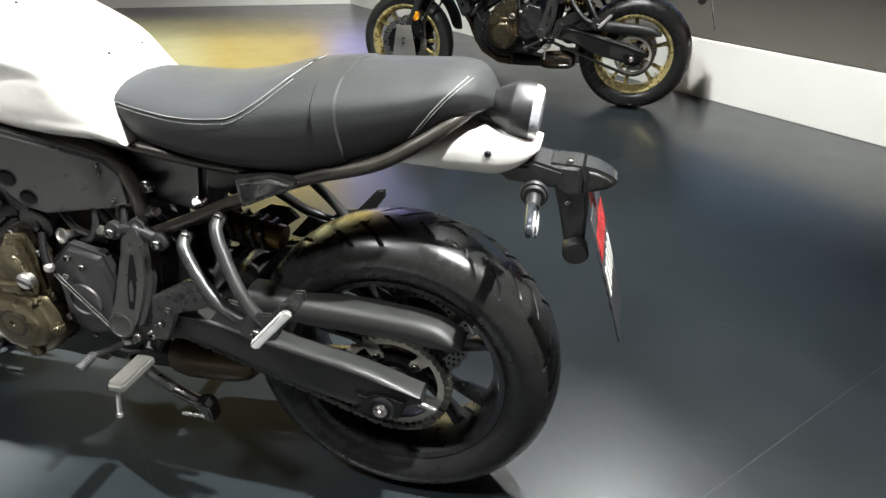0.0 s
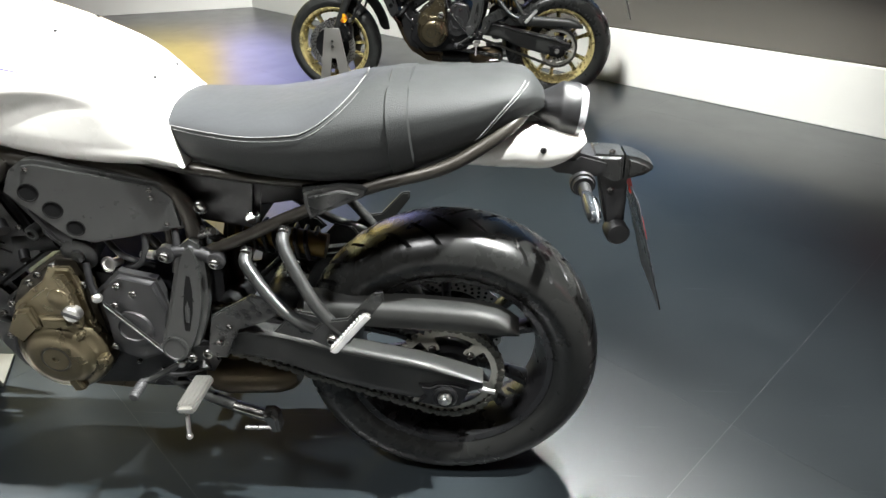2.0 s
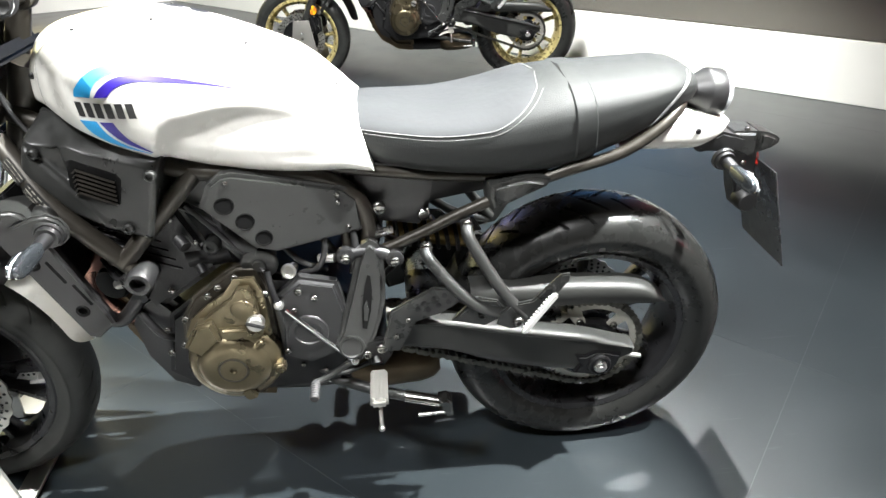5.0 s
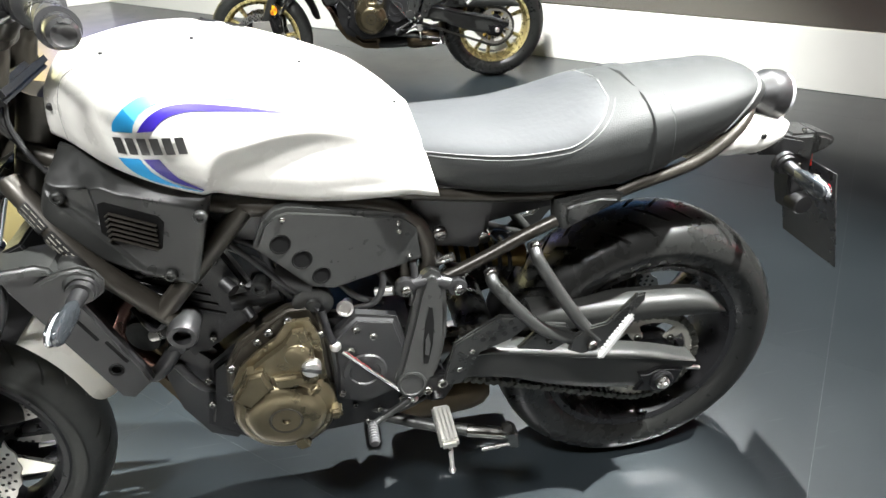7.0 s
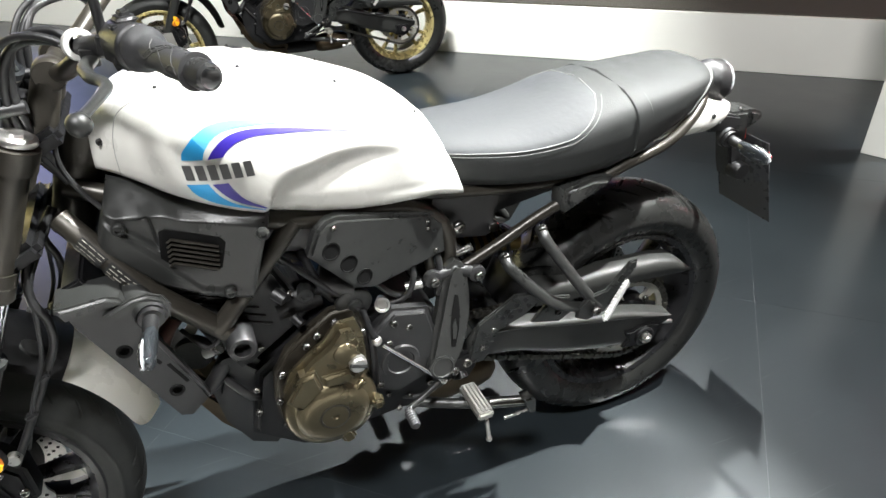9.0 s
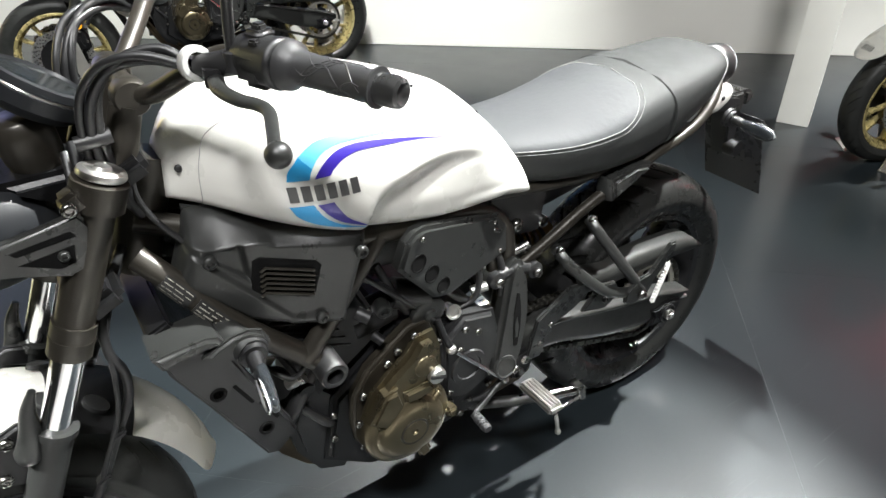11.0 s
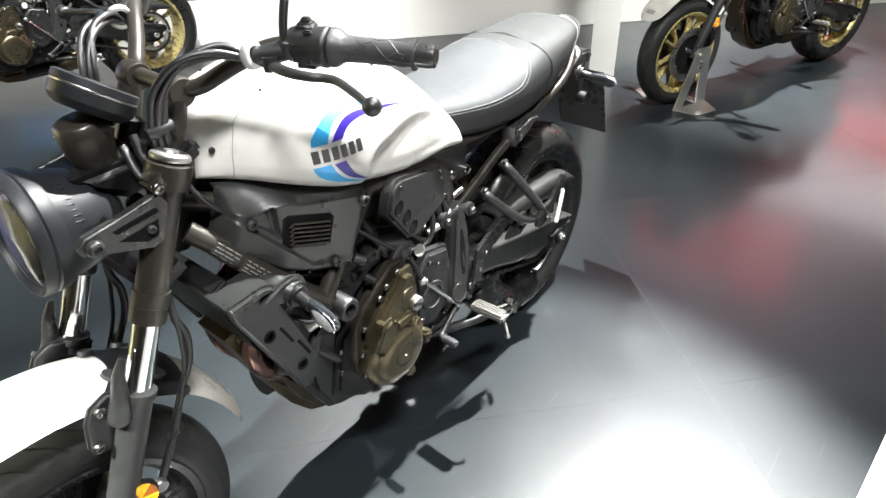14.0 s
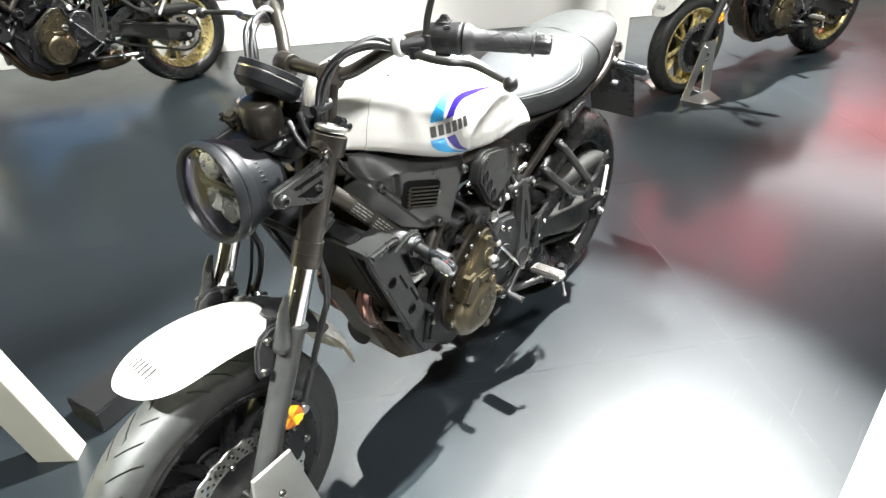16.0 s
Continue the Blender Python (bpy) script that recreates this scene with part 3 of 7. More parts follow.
END_SHAPE = [(0, 0.94), (0.06, 1.0), (0.2, 1.0), (0.40, 0.93), (0.60, 0.78), (0.78, 0.56), (0.90, 0.34), (0.97, 0.16), (1, 0.0)]


def shape_at(rows, h):
    return float(ramp(min(max(h, rows[0][0]), rows[-1][0]), rows)[0])


KNEE_LINE = [(-0.81, 0.790), (-0.790, 0.838), (-0.779, 0.866), (-0.772, 0.886), (-0.757, 0.902), (-0.72, 0.914), (-0.68, 0.921), (-0.627, 0.921), (-0.58, 0.914), (-0.54, 0.904), (-0.50, 0.885), (-0.43, 0.85)]
KNEE_DEPTH = [(-0.80, 0.016), (-0.72, 0.021), (-0.62, 0.017), (-0.54, 0.008), (-0.46, 0.002), (-0.40, 0.0)]


def tank_section(x, h):
    """A full rounded side with the hollow for the rider's knee below one curved line."""
    zb, zt, wide, lean = ramp(x, TANK)
    w = min(1, max(0, (x + 0.72) / 0.25))
    w = w * w * (3 - 2 * w)
    body = (1 - w) * shape_at(FRONT_SHAPE, h) + w * shape_at(REAR_SHAPE, h)
    z = zb + (zt - zb) * h
    u = min(1, max(0, (shape_at(KNEE_LINE, x) + 0.006 - z) / 0.036))
    u = u * u * (3 - 2 * u)
    end = ease((x + 0.56) / 0.11)
    body = (1 - end) * body + end * shape_at(END_SHAPE, h)
    return body - u * shape_at(KNEE_DEPTH, x) / wide * min(1, body / 0.7)


SEAT = [(-0.497, 0.800, 0.872, 0.088, -0.2), (-0.45, 0.782, 0.872, 0.108, -0.1), (-0.39, 0.768, 0.869, 0.126, 0), (-0.32, 0.759, 0.868, 0.140, 0), (-0.24, 0.753, 0.879, 0.148, 0), (-0.16, 0.751, 0.899, 0.148, 0), (-0.09, 0.760, 0.908, 0.143, 0),
        (-0.02, 0.782, 0.909, 0.134, 0), (0.06, 0.812, 0.911, 0.119, 0), (0.115, 0.838, 0.911, 0.098, 0.1), (0.15, 0.848, 0.898, 0.070, 0.1), (0.172, 0.852, 0.876, 0.036, 0)]
SEAT_SHAPE = [(0, 0.80), (0.1, 0.90), (0.35, 0.985), (0.55, 1.0), (0.70, 0.965), (0.82, 0.85), (0.91, 0.66), (0.97, 0.40), (1, 0.0)]


def seat_section(x, h):
    return shape_at(SEAT_SHAPE, h)


def seat_point(x, h, out=0.0, side=-1):
    zb, zt, w, lean = ramp(x, SEAT)
    p = Vector((x + lean * h * (zt - zb), side * w * seat_section(x, h), zb + (zt - zb) * h))
    c = Vector((p.x, 0, (zb + zt) / 2))
    return p + (p - c).normalized() * out


def panel_edge(x):
    """The height at which the rider's smooth panel begins."""
    u = min(1, max(0, (x + 0.235) / 0.10))
    return 0.70 + 0.30 * u**1.6


def decal(bvh, upper, lower, mat, name, parent, n=40, rows=10, side=-1):
    """A printed band on the tank between two lines in side view."""
    bm = bmesh.new()
    a, b = curve_through([(x, 0, z) for x, z in upper], 6), curve_through([(x, 0, z) for x, z in lower], 6)
    pick = lambda line, u: line[min(len(line) - 2, int(u * (len(line) - 1)))].lerp(line[min(len(line) - 1, int(u * (len(line) - 1)) + 1)], u * (len(line) - 1) - min(len(line) - 2, int(u * (len(line) - 1))))
    grid = []
    for i in range(n + 1):
        row = []
        for j in range(rows + 1):
            p = pick(a, i / n).lerp(pick(b, i / n), j / rows)
            hit = bvh.ray_cast(Vector((p.x, side * 0.6, p.z)), Vector((0, -side, 0)))
            q = hit[0] + hit[1] * 0.0014 if hit[0] else Vector((p.x, side * 0.17, p.z))
            row.append(bm.verts.new(q))
        grid.append(row)
    for r, s in zip(grid, grid[1:]):
        for j in range(rows):
            bm.faces.new((r[j], r[j + 1], s[j + 1], s[j]))
    return part(name, bm, mat, parent)


def wheel(bike, name, x, radius, half, rim_half, sprocket):
    hub_half = 0.05 if sprocket else 0.045
    rim = 0.217 if sprocket else 0.225
    w = part(name, cast_rim(rim, rim_half), RIM_BLACK, bike, "black cast ten-spoke wheel")
    w.matrix_basis = pose(x, 0, radius, 0, 40 if sprocket else 10, 0)
    for off in (-13, 13):
        me = finish("spoke", spoke(rim, off), RIM_BLACK)
        for k in range(5):
            ob = new("spoke", me)
            ob.parent = w
            ob.matrix_basis = pose(0, 0, 0, 0, 72 * k, 0)
    part("hub", lathe(bmesh.new(), [(-hub_half, 0.012), (-hub_half, 0.042), (-0.02, 0.050), (0.02, 0.050), (hub_half, 0.042), (hub_half, 0.012)], (0, 0, 0), seg=36, closed=True), RIM_BLACK, w)
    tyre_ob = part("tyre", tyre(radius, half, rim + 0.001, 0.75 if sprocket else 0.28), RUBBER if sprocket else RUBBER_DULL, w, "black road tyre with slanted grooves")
    # second slot: shade of the grooves, put on as black colour
    tyre_ob.data.materials.append(RECESS_SHADE)
    if sprocket:
        part("brake_disc", brake_disc(0.085, 0.1225, 0.082), STEEL, w)
        part("disc_hole", disc_holes(0.085, 0.1225, 0.082), DARK, w)
        part("disc_carrier", lathe(bmesh.new(), [(0.045, 0.02), (0.08, 0.088), (0.084, 0.088), (0.075, 0.03)], (0, 0, 0), seg=40), RIM_BLACK, w)
        part("sprocket", sprocket_plate(-0.088, 43), SPROCKET_STEEL, w, "steel rear sprocket with long windows")
        part("sprocket_carrier", lathe(bmesh.new(), [(-0.05, 0.015), (-0.07, 0.066), (-0.083, 0.064), (-0.090, 0.050), (-0.080, 0.03), (-0.095, 0.022), (-0.095, 0.0)], (0, 0, 0), seg=40), DARK, w)
        for k in range(5):
            a = 2 * math.pi * k / 5 + 0.2
            bolt(w, (0.066 * math.cos(a), -0.091, 0.066 * math.sin(a)), 0.0085)
    else:
        for y in (-0.072, 0.072):
            part("brake_disc", brake_disc(0.110, 0.149, y), STEEL, w, "bored steel brake disc")
            part("disc_hole", disc_holes(0.110, 0.149, y), DARK, w)
            sgn = -1 if y < 0 else 1
            part("disc_carrier", lathe(bmesh.new(), [(sgn * 0.04, 0.02), (sgn * 0.064, 0.045), (sgn * 0.070, 0.112), (sgn * 0.066, 0.112), (sgn * 0.058, 0.05)], (0, 0, 0), seg=40), DARK, w)
            for k in range(10):
                a = 2 * math.pi * k / 10
                bolt(w, (0.1115 * math.cos(a), y - 0.003 if y < 0 else y + 0.003, 0.1115 * math.sin(a)), 0.0065, rz=0 if y < 0 else 180)
    part("valve", tube(bmesh.new(), [(0.192, -0.01, 0), (0.165, -0.02, 0.004)], 0.0045, 8), STEEL, w)
    return w


def beam(bm, stations, section, n):
    """A long member: stations give (x, low, high), the section (y, share of the height)."""
    rings = []
    x0, x1 = stations[0][0], stations[-1][0]
    for i in range(n + 1):
        x = x0 + (x1 - x0) * i / n
        lo, hi = ramp(x, stations)
        rings.append([bm.verts.new((x, y, lo + (hi - lo) * h)) for y, h in section])
    m = len(section)
    for a, b in zip(rings, rings[1:]):
        for k in range(m):
            bm.faces.new((a[k], a[(k + 1) % m], b[(k + 1) % m], b[k]))
    bm.faces.new(rings[0])
    bm.faces.new(rings[-1][::-1])
    bmesh.ops.recalc_face_normals(bm, faces=bm.faces[:])
    return bm


def rear_end(bike):
    wheel(bike, "rear_wheel", 0.0, RR, 0.090, 0.070, True)
    # swingarm: long pressed arm on the near side, bowed one on the far side
    bm = bmesh.new()
    beam(bm, [(-0.447, 0.396, 0.408), (-0.425, 0.390, 0.440), (-0.395, 0.386, 0.459), (-0.33, 0.372, 0.455), (-0.23, 0.332, 0.431), (-0.13, 0.303, 0.408), (-0.034, 0.286, 0.386), (0.01, 0.286, 0.371), (0.045, 0.308, 0.358), (0.074, 0.322, 0.348)],
         [(-0.116, 0.98), (-0.142, 1.0), (-0.150, 0.985), (-0.1570, 0.955), (-0.1590, 0.91), (-0.1570, 0.86), (-0.1505, 0.82), (-0.1490, 0.45), (-0.1500, 0.22), (-0.1490, 0.10), (-0.141, 0.0), (-0.116, 0.01)], 60)
    part("swingarm", bm, SWINGARM_PAINT, bike, "satin black pressed swingarm", 50)
    part("swingarm_far_arm", prism(bmesh.new(), [(-0.455, 0.400), (-0.38, 0.47), (-0.22, 0.49), (-0.08, 0.42), (0.06, 0.345), (0.075, 0.27), (-0.02, 0.275), (-0.15, 0.36), (-0.28, 0.40), (-0.44, 0.358)], 0.112, 0.148, 0.010, 3), GREYBLACK, bike)
    part("swingarm_bridge", tube(bmesh.new(), [(-0.36, -0.13, 0.405), (-0.36, 0.13, 0.42)], 0.04, 16), GREYBLACK, bike)
    part("swingarm_pivot", tube(bmesh.new(), [(-0.475, -0.15, 0.395), (-0.475, 0.15, 0.395)], 0.030, 20), DARK, bike)
    # axle, adjuster
    bm = prism(bmesh.new(), [(-0.052, 0.336), (-0.030, 0.333), (-0.012, 0.342), (0.018, 0.340), (0.048, 0.330), (0.040, 0.305), (0.030, 0.285), (0.0, 0.276), (-0.028, 0.285), (-0.055, 0.290), (-0.040, 0.310)], -0.160, -0.146, 0.004)
    lathe(bm, [(0.0, 0.025), (-0.007, 0.025), (-0.009, 0.0225), (-0.009, 0.018), (-0.004, 0.017), (-0.004, 0.0)], (0, -0.158, 0.311), seg=28)
    part("axle_block", bm, DARK, bike)
    part("axle_nut", lathe(bmesh.new(), [(0, 0.0), (0, 0.014), (-0.012, 0.014), (-0.015, 0.011), (-0.013, 0.008), (-0.019, 0.006), (-0.019, 0.0)], (0, -0.160, 0.311), seg=12), STEEL, bike)
    part("adjuster_bolt", tube(bmesh.new(), [(0.065, -0.138, 0.315), (0.098, -0.138, 0.306)], 0.005, 10), STEEL, bike)
    part("axle", tube(bmesh.new(), [(0, -0.15, RR), (0, 0.165, RR)], 0.012, 14), STEEL, bike)
    # chain and guard
    part("drive_chain", chain_loop(0.0, RR, 0.111, -0.535, 0.43, 0.040, -0.088), CHAIN, bike, "oiled steel drive chain")
    bm = beam(bmesh.new(), [(-0.27, 0.455, 0.503), (-0.144, 0.444, 0.496), (0.0, 0.440, 0.487), (0.075, 0.433, 0.478), (0.106, 0.430, 0.468), (0.130, 0.429, 0.450), (0.143, 0.431, 0.438)],
              [(-0.066, 0.93), (-0.088, 1.0), (-0.104, 0.98), (-0.114, 0.90), (-0.1205, 0.74), (-0.1230, 0.52), (-0.1215, 0.25), (-0.117, 0.0), (-0.110, 0.0), (-0.112, 0.5), (-0.104, 0.82), (-0.066, 0.85)], 40)
    part("chain_guard", bm, SWINGARM_PAINT, bike, "satin black chain guard", 50)
    # hugger over the tyre front
    bm = bmesh.new()
    rings = []
    for k in range(16):
        a = radians(148 + 34 * k / 15)
        row = []
        for q in range(9):
            s = -1 + 2 * q / 8
            r = 0.337 - 0.035 * abs(s) ** 3
            row.append(bm.verts.new((r * math.cos(a), 0.098 * s, RR + r * math.sin(a))))
        rings.append(row)
    for a, b in zip(rings, rings[1:]):
        for q in range(8):
            bm.faces.new((a[q], a[q + 1], b[q + 1], b[q]))
    bmesh.ops.solidify(bm, geom=bm.faces[:], thickness=0.003)
    part("rear_hugger", bm, BLACK, bike)
    # shock absorber: yellow-banded body and spring, lying ahead of the wheel
    part("shock_absorber", tube(bmesh.new(), [(-0.43, 0.02, 0.58), (-0.25, 0.02, 0.545)], 0.026, 16), material("ochre_shock_body", (0.17, 0.115, 0.035), 0.4, 0.5), bike, "ochre shock absorber body")
    bm = bmesh.new()
    tube(bm, [(-0.42 + 0.006 * k / 2, 0.02 + 0.034 * math.cos(k * 0.9), 0.578 + 0.034 * math.sin(k * 0.9) - 0.0012 * k / 2) for k in range(52)], 0.005, 6, 1)
    part("shock_spring", bm, DARK, bike)
    # right silencer side, seen only through gaps
    part("rear_brake_caliper", block(bmesh.new(), (-0.07, 0.095, 0.40), (0.09, 0.05, 0.05), (0, 30, 0), 0.01), DARK, bike)


def tail(bike):
    # seat: hull, smooth rider's panel, strap and stitching
    bm = loft(SEAT, seat_section, 60, 26, -0.497, 0.172)
    part("seat_hull", bm, VINYL, bike, "grained grey-black vinyl seat")
    rows = []
    bm = bmesh.new()
    for i in range(45):
        x = -0.497 + (0.372) * i / 44
        lo = panel_edge(x)
        if lo > 0.995:
            break
        rows.append([bm.verts.new(seat_point(x, lo + (1 - lo) * k / 10, 0.0018, sd)) for sd, ks in ((-1, range(11)), (1, range(9, -1, -1))) for k in ks])
    for a, b in zip(rows, rows[1:]):
        for k in range(len(a) - 1):
            bm.faces.new((a[k], a[k + 1], b[k + 1], b[k]))
    part("rider_panel", bm, VINYL_TOP, bike, "smooth grey vinyl rider panel with light piping")
    bm = bmesh.new()
    for off, r in ((0.0, 0.0009), (-0.055, 0.0005)):
        for sd in (-1, 1):
            tube(bm, [seat_point(x, min(1, panel_edge(x) + off), 0.002, sd) for x in np.linspace(-0.495, -0.136, 40)], r, 6, 1)
    part("piping", bm, PIPING, bike, "light grey seat piping")
    bm = bmesh.new()
    rows = []
    for x in (-0.093, -0.090, -0.056, -0.053):
        out = 0.0005 if x in (-0.093, -0.053) else 0.004
        rows.append([bm.verts.new(seat_point(x + 0.012 * (1 - k / 12), k / 12, out, sd)) for sd, ks in ((-1, range(13)), (1, range(11, -1, -1))) for k in ks])
    for a, b in zip(rows, rows[1:]):
        for k in range(len(a) - 1):
            bm.faces.new((a[k], a[k + 1], b[k + 1], b[k]))
    part("seat_strap", bm, VINYL, bike, "raised vinyl strap across the seat")
    for sd in (-1, 1):
        for x, r in ((0.055, 0.0010), (0.062, 0.0007)):
            part("tail_stitching", tube(bmesh.new(), [seat_point(x + 0.075 * u**0.8, 0.10 + 0.84 * u, 0.001, sd) for u in np.linspace(0, 1, 14)], r, 6, 1), PIPING, bike)
    # rails that carry the seat, and the hoop round its tail
    for sd in (-1, 1):
        bm = tube(bmesh.new(), [(-0.452, sd * 0.112, 0.598), (-0.36, sd * 0.112, 0.637), (-0.27, sd * 0.113, 0.680), (-0.12, sd * 0.121, 0.742), (0.0, sd * 0.121, 0.776), (0.07, sd * 0.110, 0.812), (0.125, sd * 0.075, 0.845), (0.152, 0, 0.858)], 0.0115, 14)
        part("subframe_rail", bm, FRAME, bike, "bronze-black steel rear subframe tube")
        part("upper_rail", tube(bmesh.new(), [(-0.60, sd * 0.098, 0.795), (-0.45, sd * 0.098, 0.765), (-0.28, sd * 0.102, 0.744), (-0.13, sd * 0.108, 0.742)], 0.011, 12), FRAME, bike)
        bm = prism(bmesh.new(), [(-0.247, 0.742), (-0.169, 0.757), (-0.113, 0.748), (-0.119, 0.732), (-0.187, 0.703), (-0.238, 0.680), (-0.246, 0.708)], -0.146, -0.100, 0.014, 5, inset=0.22)
        part("rail_cover", bm if sd < 0 else flipped(bm), GREYBLACK, bike, "", 75)
        # passenger peg stay: two bent bars, a bracket, a folded peg
        bm = tube(bmesh.new(), [(-0.280, sd * 0.130, 0.664), (-0.276, sd * 0.160, 0.640), (-0.225, sd * 0.198, 0.555), (-0.178, sd * 0.205, 0.490)], 0.0115, 12)
        tube(bm, [(-0.357, sd * 0.126, 0.618), (-0.350, sd * 0.155, 0.596), (-0.275, sd * 0.192, 0.520), (-0.185, sd * 0.205, 0.485)], 0.0115, 12)
        part("passenger_stay", bm, GREYBLACK, bike, "bent satin black passenger footrest stay")
        bm = prism(bmesh.new(), [(-0.228, 0.505), (-0.205, 0.525), (-0.165, 0.530), (-0.115, 0.583), (-0.098, 0.585), (-0.098, 0.568), (-0.135, 0.520), (-0.165, 0.475), (-0.205, 0.466), (-0.232, 0.480)], 0.204, 0.214, 0.003)
        part("peg_bracket", bm if sd > 0 else flipped(bm), GREYBLACK, bike)
        low, high = Vector((-0.186, sd * 0.244, 0.484)), Vector((-0.118, sd * 0.222, 0.556))
        way = (high - low).normalized()
        turn = Matrix.Translation((low + high) / 2) @ way.to_track_quat("Z", "Y").to_matrix().to_4x4()
        bm = block(bmesh.new(), (0, 0, -0.006), (0.009, 0.017, 0.098), bevel=0.004)
        bmesh.ops.transform(bm, matrix=turn, verts=bm.verts)
        peg = part("passenger_peg", bm, ALLOY, bike, "folded bare metal passenger peg")
        for k in range(11):
            bm = block(bmesh.new(), (0, 0.0085, -0.044 + 0.0073 * k), (0.0080, 0.0026, 0.0042), bevel=0.0010, segments=1)
            bmesh.ops.transform(bm, matrix=turn, verts=bm.verts)
            part("peg_tooth", bm, ALLOY, peg)
        bolt(bike, (-0.193, sd * 0.219, 0.492), 0.011, rz=0 if sd < 0 else 180)
        bolt(bike, (-0.280, sd * 0.138, 0.664), 0.010, rz=0 if sd < 0 else 180)
        bolt(bike, (-0.357, sd * 0.134, 0.618), 0.010, rz=0 if sd < 0 else 180)
    # undertray between the rails
    part("undertray", prism(bmesh.new(), [(-0.46, 0.765), (-0.20, 0.742), (-0.05, 0.765), (0.06, 0.80), (0.03, 0.775), (-0.18, 0.70), (-0.44, 0.66)], -0.062, 0.062, 0.006), DARK, bike)
    # white tail piece under the lamp
    bm = loft([(0.02, 0.762, 0.775, 0.078, 0), (0.08, 0.752, 0.806, 0.082, 0), (0.14, 0.744, 0.826, 0.076, 0), (0.19, 0.744, 0.815, 0.064, 0.2), (0.232, 0.770, 0.800, 0.050, 0.2), (0.248, 0.786, 0.797, 0.035, 0.1)],
              lambda x, h: (1 - abs(2 * h - 1) ** 3) ** 0.4 if 0 < h < 1 else 0.0, 24, 14, 0.02, 0.248)
    part("tail_cowl", bm, WHITE, bike, "white painted tail piece")
    bolt(bike, (0.172, -0.068, 0.790), 0.006, mat=BLACK)
    # round tail lamp
    lamp = part("tail_lamp", lathe(bmesh.new(), [(-0.050, 0.0), (-0.050, 0.019), (-0.046, 0.021), (-0.009, 0.043), (-0.005, 0.0462), (-0.002, 0.0470), (0.024, 0.0470), (0.027, 0.0455)], (0.205, 0, 0.842), (1, 0, -0.12), 40), BLACK, bike, "round black tail lamp housing")
    part("tail_lens", lathe(bmesh.new(), [(0.025, 0.0452), (0.034, 0.0440), (0.040, 0.038), (0.042, 0.020), (0.042, 0.0)], (0.205, 0, 0.842), (1, 0, -0.12), 40), SIGNAL, lamp, "clear ribbed tail lamp lens")
    part("lamp_foot", block(bmesh.new(), (0.165, 0, 0.822), (0.05, 0.035, 0.03), (0, 15, 0), 0.006), BLACK, lamp)
    # number plate carrier: two arms, a box, a bullet-shaped end, a drop bracket
    bm = prism(bmesh.new(), [(0.165, 0.765), (0.229, 0.764), (0.240, 0.772), (0.292, 0.758), (0.290, 0.738), (0.272, 0.728), (0.200, 0.735)], -0.040, 0.040, 0.005)
    car = part("plate_carrier", bm, BLACK, bike, "black plastic number plate carrier")
    for sd in (-1, 1):
        part("carrier_arm", tube(bmesh.new(), [(0.20, sd * 0.022, 0.774), (0.29, sd * 0.022, 0.752)], 0.007, 12), BLACK, car)
    part("carrier_box", prism(bmesh.new(), [(0.262, 0.732), (0.258, 0.752), (0.269, 0.769), (0.318, 0.766), (0.320, 0.716), (0.300, 0.712)], -0.036, 0.036, 0.007, 3), GREYBLACK, car)
    bm = prism(bmesh.new(), [(0.3225, 0.765), (0.342, 0.761), (0.364, 0.751), (0.374, 0.742), (0.373, 0.734), (0.358, 0.726), (0.3225, 0.718)], -0.034, 0.034, 0.011, 5)
    for v in bm.verts:
        v.co.y *= 1 - 0.30 * max(0.0, (v.co.x - 0.325) / 0.047) ** 1.5
    part("carrier_end", bm, GREYBLACK, car, "", 60)
    part("drop_bracket", prism(bmesh.new(), [(0.274, 0.728), (0.329, 0.724), (0.333, 0.680), (0.333, 0.600), (0.312, 0.592), (0.297, 0.635), (0.286, 0.685)], -0.026, 0.026, 0.005), BLACK, car)
    bolt(car, (0.300, -0.027, 0.700), 0.006)
    bolt(car, (0.298, -0.022, 0.768), 0.0055, rx=-90, mat=BOLT_STEEL)
    part("plate_lamp", lathe(bmesh.new(), [(0.0, 0.0), (0.0, 0.022), (0.026, 0.022), (0.030, 0.019), (0.030, 0.0)], (0.318, -0.018, 0.616), (0.1, -1, 0), 22), BLACK, bike)
    # plate, leaning back, its face away from the machine
    turn = pose(0.374, 0, 0.588, 0, -17, 0)
    bm = block(bmesh.new(), (0, 0, 0), (0.003, 0.172, 0.235), bevel=0.001, segments=1)
    bmesh.ops.transform(bm, matrix=turn, verts=bm.verts)
    plate = part("number_plate", bm, material("dark_show_plate", (0.03, 0.03, 0.032), 0.3, vary=0.1), bike, "black show plate with a red stripe")
    bm = block(bmesh.new(), (0.0025, 0, 0.06), (0.001, 0.16, 0.045), bevel=0)
    bmesh.ops.transform(bm, matrix=turn, verts=bm.verts)
    part("red_stripe", bm, RED, plate)
    for k in range(5):
        bm = block(bmesh.new(), (0.0025, -0.062 + 0.031 * k, -0.01), (0.001, 0.018, 0.05), bevel=0)
        bmesh.ops.transform(bm, matrix=turn, verts=bm.verts)
        part("plate_bar", bm, BOARD, plate)
    part("rear_reflector", block(bmesh.new(), (0.337, 0, 0.705), (0.008, 0.03, 0.04), (0, -17, 0), 0.002), RED, bike)
    for sd in (-1, 1):
        turn_signal(bike, (0.246, sd * 0.046, 0.720), (0.254, sd * 0.165, 0.706), 1)


